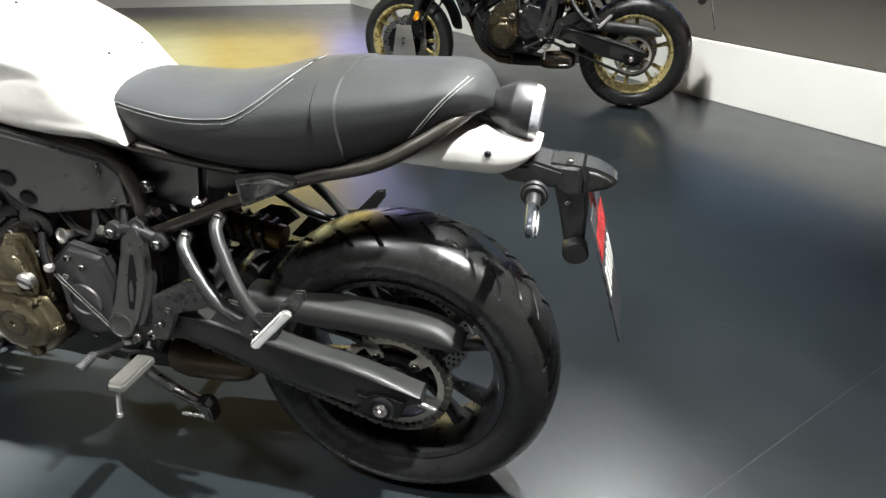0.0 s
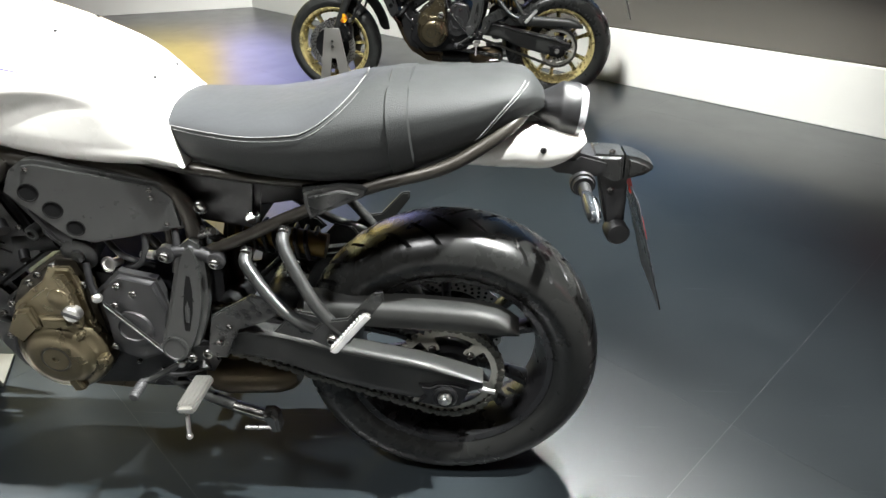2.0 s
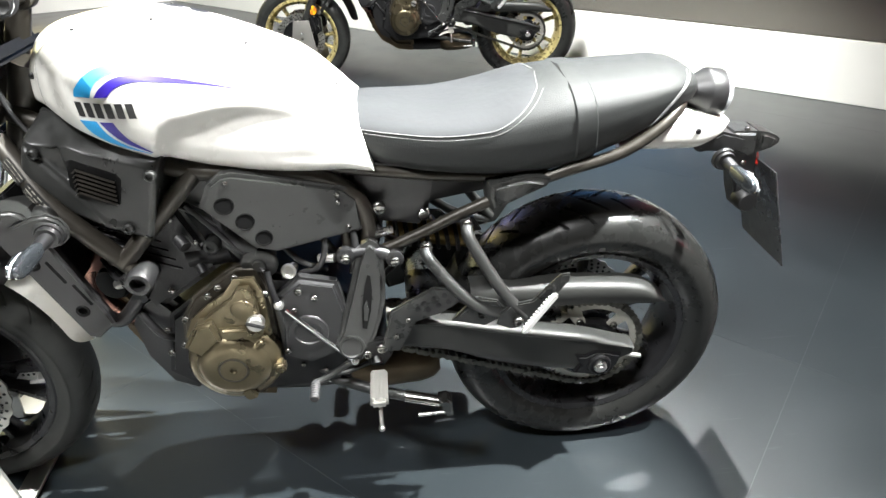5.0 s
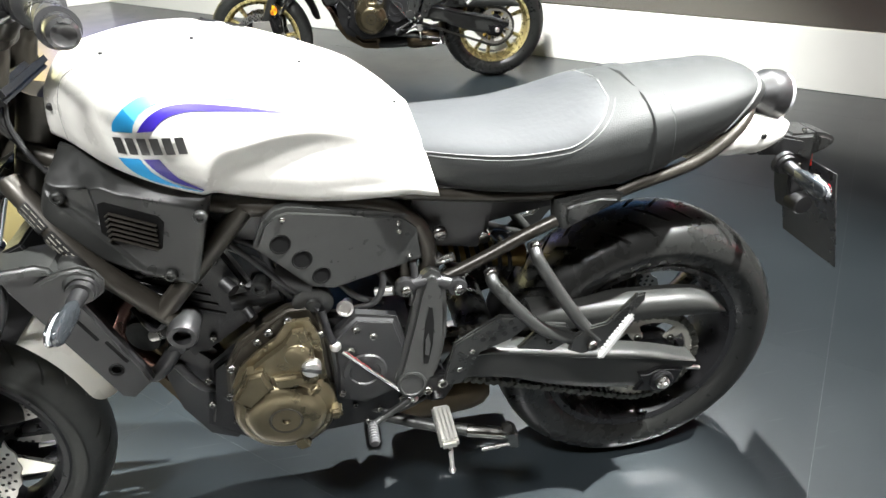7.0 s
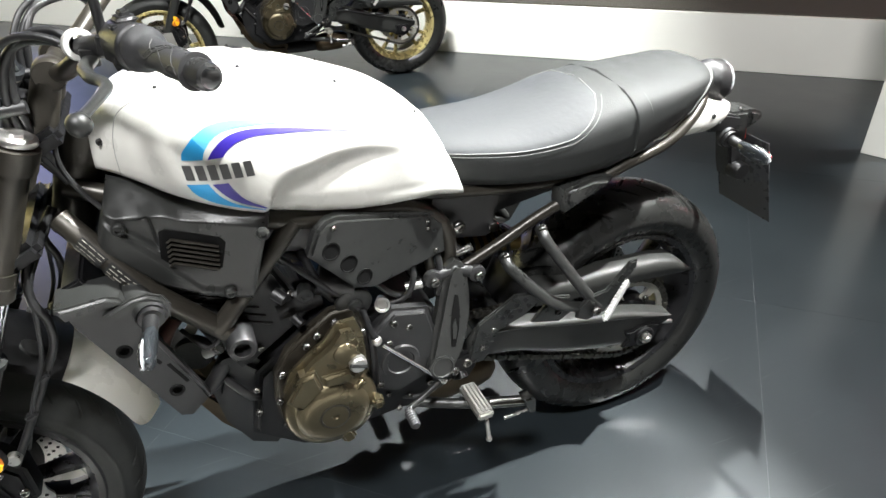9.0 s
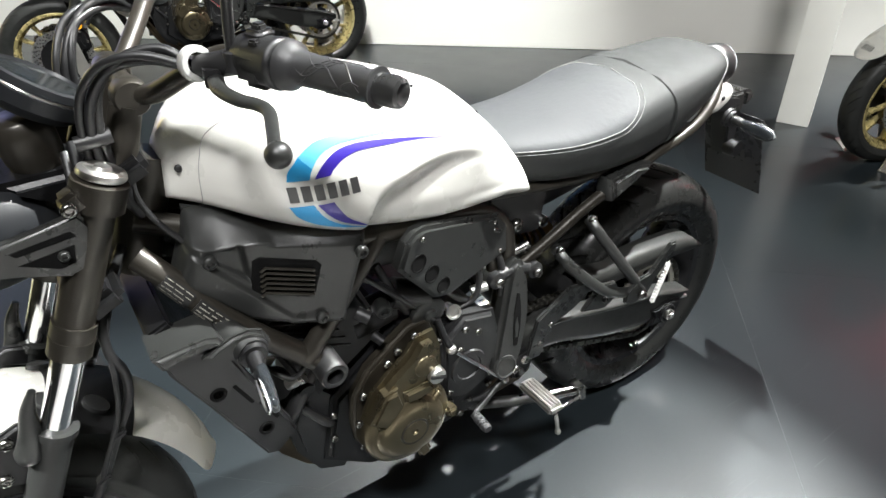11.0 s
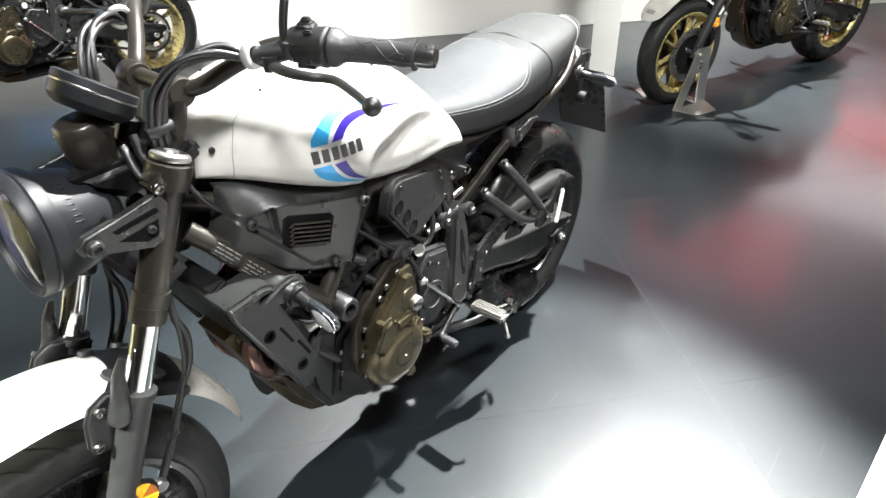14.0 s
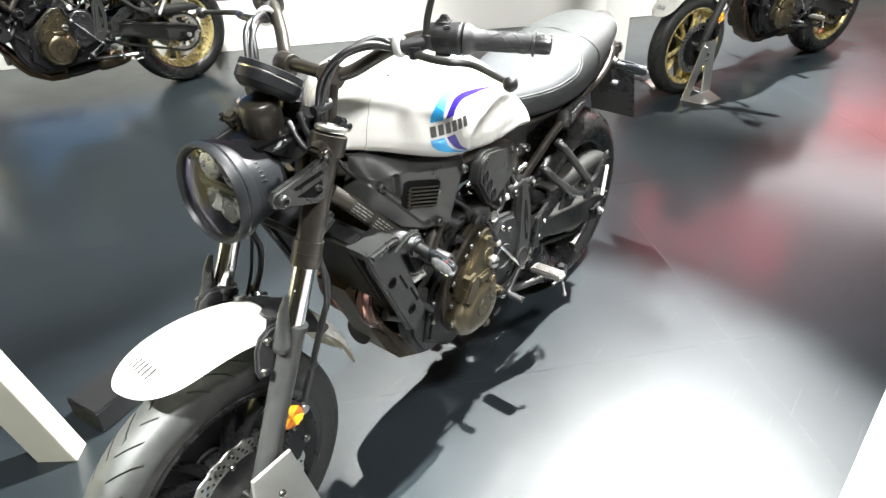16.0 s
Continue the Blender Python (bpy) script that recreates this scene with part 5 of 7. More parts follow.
def engine(bike):
    # crankcase, cylinders, head
    bm = prism(bmesh.new(), [(-0.86, 0.50), (-0.72, 0.60), (-0.56, 0.56), (-0.50, 0.50), (-0.49, 0.36), (-0.55, 0.30), (-0.80, 0.285), (-0.89, 0.36)], -0.135, 0.135, 0.012, 3)
    part("crankcase", bm, DARK, bike, "black cast engine crankcase")
    bm = prism(bmesh.new(), [(-0.885, 0.505), (-0.74, 0.60), (-0.80, 0.745), (-0.955, 0.68)], -0.125, 0.125, 0.012, 3)
    part("cylinder_block", bm, DARK, bike, "black cylinder block")
    part("cylinder_head", prism(bmesh.new(), [(-0.965, 0.685), (-0.80, 0.75), (-0.83, 0.80), (-0.95, 0.77), (-0.99, 0.72)], -0.13, 0.13, 0.014, 3), DARK, bike)
    # bronze generator cover: dark flange, raised lobe, stepped round dome with lugs
    flange = prism(bmesh.new(), [(-0.838, 0.440), (-0.830, 0.505), (-0.800, 0.552), (-0.755, 0.585), (-0.712, 0.612), (-0.668, 0.612), (-0.655, 0.570), (-0.650, 0.510), (-0.648, 0.440), (-0.660, 0.385), (-0.700, 0.335), (-0.760, 0.325), (-0.808, 0.345), (-0.834, 0.395)], -0.152, -0.125, 0.008, 3)
    case = part("generator_cover", flange, DARK_BRONZE, bike, "bronze painted engine side cover with bolts")
    bm = prism(bmesh.new(), [(-0.822, 0.480), (-0.803, 0.520), (-0.768, 0.548), (-0.735, 0.570), (-0.713, 0.600), (-0.676, 0.600), (-0.664, 0.560), (-0.662, 0.47), (-0.74, 0.44), (-0.80, 0.44)], -0.186, -0.150, 0.014, 4)
    part("case_lobe", bm, BRONZE, case)
    part("lobe_boss", lathe(bmesh.new(), [(0.0, 0.023), (-0.003, 0.021), (-0.004, 0.016), (-0.004, 0.0)], (-0.703, -0.185, 0.540), seg=30), BRONZE, case)
    bm = lathe(bmesh.new(), [(0.03, 0.090), (-0.004, 0.090), (-0.014, 0.086), (-0.020, 0.078), (-0.022, 0.070), (-0.030, 0.064), (-0.034, 0.056), (-0.036, 0.048), (-0.036, 0.030), (-0.033, 0.0285), (-0.033, 0.026), (-0.037, 0.0245), (-0.037, 0.007), (-0.033, 0.005), (-0.033, 0.0)], (-0.741, -0.166, 0.412), seg=64)
    part("case_dome", bm, BRONZE, case)
    part("hub_ring", lathe(bmesh.new(), [(-0.0365, 0.0285), (-0.0345, 0.0285), (-0.0345, 0.0255), (-0.0365, 0.0255)], (-0.741, -0.1665, 0.412), seg=40, closed=True), DARK_BRONZE, case)
    part("case_facet", prism(bmesh.new(), [(-0.822, 0.470), (-0.790, 0.520), (-0.762, 0.524), (-0.752, 0.480), (-0.795, 0.442)], -0.199, -0.165, 0.007, 3), BRONZE, case)
    part("case_facet", prism(bmesh.new(), [(-0.752, 0.505), (-0.700, 0.505), (-0.682, 0.485), (-0.715, 0.474), (-0.750, 0.478)], -0.196, -0.165, 0.006, 3), BRONZE, case)
    for x, z, size, a in ((-0.784, 0.440, (0.056, 0.020, 0.013), -28), (-0.722, 0.347, (0.026, 0.030, 0.034), 18), (-0.690, 0.455, (0.040, 0.018, 0.016), 42), (-0.655, 0.402, (0.022, 0.028, 0.024), 0)):
        part("case_rib", block(bmesh.new(), (x, -0.186, z), size, (0, -a, 0), 0.0055, 3), BRONZE, case)
    for x, z in ((-0.711, 0.598), (-0.766, 0.563), (-0.817, 0.515), (-0.830, 0.455), (-0.662, 0.560), (-0.660, 0.402), (-0.722, 0.330), (-0.790, 0.338), (-0.828, 0.395), (-0.745, 0.580)):
        bolt(case, (x, -0.162, z), 0.0078)
    part("case_plug", lathe(bmesh.new(), [(0.01, 0), (0.01, 0.0165), (-0.003, 0.0165), (-0.006, 0.014), (-0.006, 0.0)], (-0.684, -0.192, 0.512), seg=28), STEEL, case, "bright metal plug with a black slot")
    part("plug_slot", block(bmesh.new(), (-0.684, -0.1975, 0.512), (0.034, 0.004, 0.008), (0, 22, 0), 0.001), BLACK, case)
    # dark round thermostat cap above it, on a stub
    cap = part("thermostat_cap", lathe(bmesh.new(), [(0.04, 0.0), (0.04, 0.026), (0.0, 0.030), (-0.004, 0.034), (-0.012, 0.034), (-0.015, 0.030), (-0.015, 0.013), (-0.020, 0.012), (-0.020, 0.0)], (-0.667, -0.132, 0.613), (0, 1, 0.15), 32), GREYBLACK, bike, "round dark cap under the side cover")
    part("selector_arm", tube(bmesh.new(), [(-0.655, -0.150, 0.598), (-0.648, -0.166, 0.560), (-0.640, -0.172, 0.538)], 0.0065, 10), DARK, bike)
    # sprocket cover behind it
    bm = prism(bmesh.new(), [(-0.650, 0.540), (-0.60, 0.582), (-0.530, 0.565), (-0.515, 0.50), (-0.535, 0.40), (-0.60, 0.375), (-0.655, 0.40), (-0.648, 0.47)], -0.160, -0.125, 0.010, 3)
    lathe(bm, [(0.0, 0.040), (-0.006, 0.038), (-0.006, 0.028), (-0.003, 0.026), (-0.003, 0.0)], (-0.595, -0.159, 0.46), seg=32)
    cov = part("sprocket_cover", bm, BLACK, bike, "black front sprocket cover")
    for x, z in ((-0.574, 0.540), (-0.615, 0.515), (-0.64, 0.42), (-0.545, 0.42)):
        bolt(cov, (x, -0.162, z), 0.0075)
    fil = part("oil_filler", lathe(bmesh.new(), [(0.02, 0.0), (0.02, 0.009), (-0.006, 0.009), (-0.008, 0.0145), (-0.012, 0.0145), (-0.013, 0.0105), (-0.009, 0.009), (-0.009, 0.0)], (-0.614, -0.136, 0.590), (0.2, 1, -0.3), seg=24), STEEL, bike, "small bare metal filler ring")
    part("filler_boss", tube(bmesh.new(), [(-0.606, -0.13, 0.575), (-0.598, -0.145, 0.545)], 0.013, 14), DARK, bike)
    bolt(bike, (-0.602, -0.160, 0.556), 0.008)
    part("throttle_body", tube(bmesh.new(), [(-0.72, -0.11, 0.66), (-0.66, -0.125, 0.64)], 0.028, 18), BLACK, bike)
    part("injector", lathe(bmesh.new(), [(0.02, 0.0), (0.02, 0.014), (-0.004, 0.0145), (-0.006, 0.012), (-0.006, 0.008), (-0.001, 0.007), (-0.001, 0.0)], (-0.748, -0.134, 0.650), (0.2, 1, 0.1), 20), GREYBLACK, bike)
    part("starter_motor", tube(bmesh.new(), [(-0.80, -0.10, 0.62), (-0.72, -0.10, 0.63)], 0.03, 18), DARK, bike)
    # lower cover ahead of the engine
    bm = prism(bmesh.new(), [(-0.940, 0.470), (-0.915, 0.535), (-0.880, 0.555), (-0.835, 0.500), (-0.825, 0.420), (-0.820, 0.330), (-0.850, 0.295), (-0.895, 0.318), (-0.930, 0.390)], -0.120, -0.07, 0.014, 4)
    part("lower_cover", bm, BLACK, bike, "black plastic lower engine cover")
    part("oil_filter", tube(bmesh.new(), [(-0.87, 0.03, 0.36), (-0.96, 0.03, 0.37)], 0.038, 24), DARK, bike)
    # radiator between side shrouds
    rad = part("radiator", block(bmesh.new(), (-1.045, 0, 0.683), (0.035, 0.27, 0.20), (0, -22, 0), 0.004), DARK, bike, "black water radiator")
    bm = bmesh.new()
    fin = None
    for k in range(24):
        z = -0.092 + 0.008 * k
        c = pose(-1.045, 0, 0.683, 0, -22, 0) @ Vector((-0.019, 0, z))
        if fin is None:
            fin = part("radiator_fin", block(bmesh.new(), (0, 0, 0), (0.004, 0.24, 0.004), (0, -22, 0), 0), FRAME, rad)
            fin.matrix_basis = Matrix.Translation(c)
        else:
            ob = new("radiator_fin", fin.data)
            ob.parent = rad
            ob.matrix_basis = Matrix.Translation(c)
    for sd in (-1, 1):
        bm = prism(bmesh.new(), [(-1.098, 0.763), (-1.088, 0.722), (-1.052, 0.640), (-0.992, 0.500), (-0.975, 0.494), (-0.938, 0.525), (-0.945, 0.550), (-0.998, 0.694), (-1.020, 0.757)], -0.178, -0.155, 0.005, 3)
        sh = part("radiator_shroud", bm if sd < 0 else flipped(bm), BLACK, bike, "black radiator side shroud")
        bm = prism(bmesh.new(), [(-1.104, 0.768), (-1.095, 0.745), (-1.040, 0.752), (-1.010, 0.748), (-1.018, 0.765), (-1.035, 0.772)], -0.190, -0.120, 0.006, 3)
        part("shroud_wing", bm if sd < 0 else flipped(bm), GREYBLACK, sh)
        # bolt holes and slots: black colour on the plate in place of shaded depth
        for x, z in ((-1.038, 0.663), (-0.985, 0.560)):
            bm = lathe(bmesh.new(), [(0.0, 0.0125), (0.002, 0.0115), (0.002, 0.008), (-0.003, 0.006), (-0.003, 0.0)], (x, -0.178, z), (0, -1, 0), 20)
            part("shroud_bolt", bm if sd < 0 else flipped(bm), RECESS_SHADE, sh)
        for x, z in ((-1.005, 0.645), (-0.975, 0.595)):
            bm = block(bmesh.new(), (x, -0.178, z), (0.006, 0.003, 0.05), (0, -24, 0), 0.001)
            part("shroud_slot", bm if sd < 0 else flipped(bm), RECESS_SHADE, sh)
        bm = tube(bmesh.new(), [(-1.02, sd * 0.13, 0.735), (-1.0, sd * 0.16, 0.742), (-0.985, sd * 0.19, 0.730)], (0.020, 0.022), 16)
        wing = [(-1.046, 0.742), (-1.025, 0.752), (-1.003, 0.760), (-0.980, 0.762), (-0.961, 0.752), (-0.953, 0.734), (-0.958, 0.715), (-0.975, 0.703), (-0.993, 0.706), (-1.008, 0.720), (-1.030, 0.733)]
        prism(bm, wing, min(sd * 0.178, sd * 0.193), max(sd * 0.178, sd * 0.193), 0.005, 3)
        part("signal_mount", bm, GREYBLACK, bike)
        turn_signal(bike, (-0.982, sd * 0.190, 0.728), (-0.994, sd * 0.305, 0.720), -1)
    part("horn", lathe(bmesh.new(), [(0, 0), (0, 0.03), (0.012, 0.034), (0.022, 0.03), (0.022, 0)], (-0.945, -0.10, 0.575), (-0.3, -1, 0), 24), DARK, bike)
    part("radiator_hose", tube(bmesh.new(), [(-1.0, -0.11, 0.52), (-0.95, -0.13, 0.50), (-0.90, -0.12, 0.55), (-0.86, -0.11, 0.60)], 0.014, 12), BLACK, bike)
    # exhaust headers, collector box
    for y in (-0.06, 0.06):
        part("exhaust_header", tube(bmesh.new(), [(-0.935, y, 0.655), (-0.985, y, 0.61), (-1.010, y, 0.555), (-1.000, y * 0.9, 0.495), (-0.955, y * 0.7, 0.43), (-0.90, y * 0.5, 0.34)], 0.0205, 16), HEADER, bike, "heat-tinted steel exhaust header")
    bm = prism(bmesh.new(), [(-1.052, 0.592), (-1.022, 0.520), (-0.980, 0.415), (-0.945, 0.335), (-0.900, 0.272), (-0.80, 0.215), (-0.71, 0.205), (-0.70, 0.265), (-0.80, 0.272), (-0.88, 0.345), (-0.945, 0.450), (-1.012, 0.600)], -0.066, 0.060, 0.020, 5)
    part("exhaust_box", bm, SHIELD, bike, "brown metal exhaust box under the engine")
    part("collector_pipe", tube(bmesh.new(), [(-0.72, -0.01, 0.236), (-0.62, -0.015, 0.235), (-0.50, -0.02, 0.243)], 0.036, 20), DARK, bike)
    part("muffler", lathe(bmesh.new(), [(-0.105, 0.0), (-0.104, 0.030), (-0.090, 0.045), (-0.055, 0.053), (0.055, 0.053), (0.085, 0.046), (0.102, 0.032), (0.104, 0.0)], (-0.435, -0.02, 0.248), (1, 0, 0.06), 36), SHIELD, bike, "rounded brown muffler under the swingarm pivot")
    part("silencer", tube(bmesh.new(), [(-0.45, 0.13, 0.24), (-0.30, 0.15, 0.25), (-0.20, 0.16, 0.275)], (0.05, 0.042), 20), STEEL, bike)
    # cables and hoses that fill the gaps
    for k, (a, b, c, r) in enumerate((((-0.98, -0.06, 0.86), (-0.88, -0.10, 0.80), (-0.74, -0.09, 0.70), 0.007), ((-0.66, -0.10, 0.68), (-0.60, -0.13, 0.61), (-0.55, -0.11, 0.57), 0.006), ((-0.60, -0.09, 0.74), (-0.56, -0.11, 0.66), (-0.52, -0.10, 0.58), 0.008), ((-0.78, -0.12, 0.73), (-0.70, -0.14, 0.645), (-0.66, -0.13, 0.60), 0.005), ((-0.50, -0.08, 0.72), (-0.44, -0.10, 0.64), (-0.40, -0.08, 0.60), 0.006), ((-0.92, -0.12, 0.52), (-0.88, -0.14, 0.47), (-0.86, -0.12, 0.44), 0.008))):
        part("hose", tube(bmesh.new(), [a, b, c], r, 10), BLACK, bike)
    rng = random.Random(11)
    for x, z in ((-0.90, 0.70), (-0.86, 0.74), (-0.81, 0.71), (-0.93, 0.66), (-0.88, 0.60), (-0.84, 0.56), (-0.775, 0.66), (-0.80, 0.76)):
        bolt(bike, (x, -0.129, z), rng.uniform(0.005, 0.008))
    for x, z in ((-0.865, 0.475), (-0.87, 0.42), (-0.62, 0.36), (-0.575, 0.34), (-0.55, 0.325), (-0.53, 0.36), (-0.60, 0.315)):
        bolt(bike, (x, -0.137, z), rng.uniform(0.005, 0.0085))
    for z in (0.655, 0.675, 0.695, 0.715):
        k = (z - 0.60) / 0.145
        part("cylinder_fin", block(bmesh.new(), (-0.845 - 0.062 * k, -0.122, z - 0.028), (0.125, 0.012, 0.004), (0, 23, 0), 0.001, 1), DARK, bike)
    for a, b, r, m in (((-0.93, -0.135, 0.585), (-0.905, -0.15, 0.60), 0.010, STEEL), ((-0.80, -0.14, 0.675), (-0.785, -0.155, 0.665), 0.011, BLACK), ((-0.775, -0.14, 0.615), (-0.765, -0.155, 0.605), 0.009, DARK), ((-0.56, -0.12, 0.60), (-0.53, -0.13, 0.605), 0.009, STEEL), ((-0.45, -0.105, 0.635), (-0.42, -0.115, 0.650), 0.008, STEEL), ((-0.90, -0.11, 0.555), (-0.90, -0.135, 0.55), 0.014, DARK)):
        part("fitting", tube(bmesh.new(), [a, b], r, 12, 1), m, bike)
    for way, r in ((((-0.96, -0.10, 0.62), (-0.92, -0.145, 0.60), (-0.88, -0.14, 0.645), (-0.84, -0.13, 0.70)), 0.0045), (((-0.56, -0.10, 0.70), (-0.545, -0.125, 0.64), (-0.56, -0.13, 0.59), (-0.60, -0.12, 0.57)), 0.006), (((-0.50, -0.09, 0.69), (-0.49, -0.12, 0.63), (-0.50, -0.13, 0.57)), 0.007), (((-0.74, -0.10, 0.72), (-0.72, -0.13, 0.66), (-0.70, -0.125, 0.62)), 0.008), (((-0.62, -0.12, 0.345), (-0.55, -0.14, 0.33), (-0.47, -0.13, 0.35)), 0.005)):
        part("hose", tube(bmesh.new(), way, r, 10), BLACK, bike)
    part("ignition_coil", block(bmesh.new(), (-0.86, -0.06, 0.79), (0.06, 0.03, 0.03), (0, 25, 0), 0.006), BLACK, bike)
    part("foil_tag", block(bmesh.new(), (-0.945, -0.10, 0.615), (0.020, 0.004, 0.030), (20, 30, 0), 0.001, 1), PAPER, bike, "crumpled pale foil tag")
    part("connector", block(bmesh.new(), (-0.985, -0.05, 0.86), (0.022, 0.02, 0.016), (0, 20, 10), 0.003), BLUE, bike)


def controls(bike):
    # footrests, shift lever, side stand
    for sd in (-1, 1):
        bm = tube(bmesh.new(), [(-0.470, sd * 0.150, 0.388), (-0.468, sd * 0.170, 0.372)], 0.012, 12)
        prism(bm, [(-0.49, 0.425), (-0.45, 0.43), (-0.435, 0.39), (-0.455, 0.36), (-0.485, 0.365)], min(sd * 0.15, sd * 0.166), max(sd * 0.15, sd * 0.166), 0.004)
        part("peg_mount", bm, DARK, bike)
        bm = block(bmesh.new(), (0, -0.052, 0), (0.034, 0.098, 0.018), bevel=0.005)
        bmesh.ops.transform(bm, matrix=pose(-0.466, -0.178, 0.360, -2, 0, 0), verts=bm.verts)
        peg = part("rider_peg", bm if sd < 0 else flipped(bm), PLATE_STEEL, bike, "ribbed bare metal rider footpeg")
        for k in range(4):
            bm = block(bmesh.new(), (-0.0117 + 0.0078 * k, -0.054, 0.0105), (0.0052, 0.084, 0.005), bevel=0.0015, segments=2)
            bmesh.ops.transform(bm, matrix=pose(-0.466, -0.178, 0.360, -2, 0, 0), verts=bm.verts)
            part("peg_rib", bm if sd < 0 else flipped(bm), PLATE_STEEL, peg)
        bm = tube(bmesh.new(), [(-0.466, -0.268, 0.358), (-0.465, -0.277, 0.345), (-0.465, -0.286, 0.312)], 0.0042, 10)
        ball(bm, (-0.465, -0.286, 0.310), 0.0065)
        part("peg_feeler", bm if sd < 0 else flipped(bm), STEEL, peg)
    bolt(bike, (-0.456, -0.160, 0.407), 0.012)
    bolt(bike, (-0.486, -0.168, 0.400), 0.010)
    bm = tube(bmesh.new(), [(-0.486, -0.165, 0.400), (-0.52, -0.168, 0.380), (-0.575, -0.175, 0.350), (-0.592, -0.180, 0.345)], 0.0065, 10)
    lever = part("shift_lever", bm, GREYBLACK, bike, "black gear shift lever")
    bm = bmesh.new()
    lathe(bm, [(0, 0.0), (0, 0.0085)] + [(-0.006 * k - (0.003 if q else 0), 0.0105 if q else 0.009) for k in range(1, 7) for q in (0, 1)] + [(-0.045, 0.008), (-0.046, 0)], (-0.594, -0.182, 0.346), (0.0, 1, 0.05), 14)
    part("toe_rubber", bm, GRIP, lever, "ribbed rubber toe piece")
    rod = part("shift_rod", tube(bmesh.new(), [(-0.630, -0.172, 0.524), (-0.517, -0.172, 0.391)], 0.0048, 10), CHROME, bike, "polished gear shift rod")
    part("rod_joint", ball(bmesh.new(), (-0.640, -0.172, 0.536), 0.010), STEEL, rod)
    part("rod_joint", ball(bmesh.new(), (-0.512, -0.172, 0.386), 0.0085), STEEL, rod)
    bm = tube(bmesh.new(), [(-0.60, -0.10, 0.300), (-0.47, -0.165, 0.295), (-0.345, -0.205, 0.288)], 0.0115, 14, 4)
    stand = part("side_stand", bm, GREYBLACK, bike, "folded side stand")
    part("stand_end", tube(bmesh.new(), [(-0.415, -0.1865, 0.2925), (-0.345, -0.2055, 0.2882)], 0.0124, 16, 1), BOLT_STEEL, stand, "polished end of the side stand")
    part("stand_foot", prism(bmesh.new(), [(-0.350, 0.304), (-0.332, 0.306), (-0.322, 0.296), (-0.320, 0.262), (-0.334, 0.258), (-0.342, 0.280)], -0.224, -0.190, 0.004, 3), BOLT_STEEL, stand)
    part("stand_pin", tube(bmesh.new(), [(-0.392, -0.212, 0.262), (-0.330, -0.214, 0.266)], 0.0042, 10), STEEL, stand)


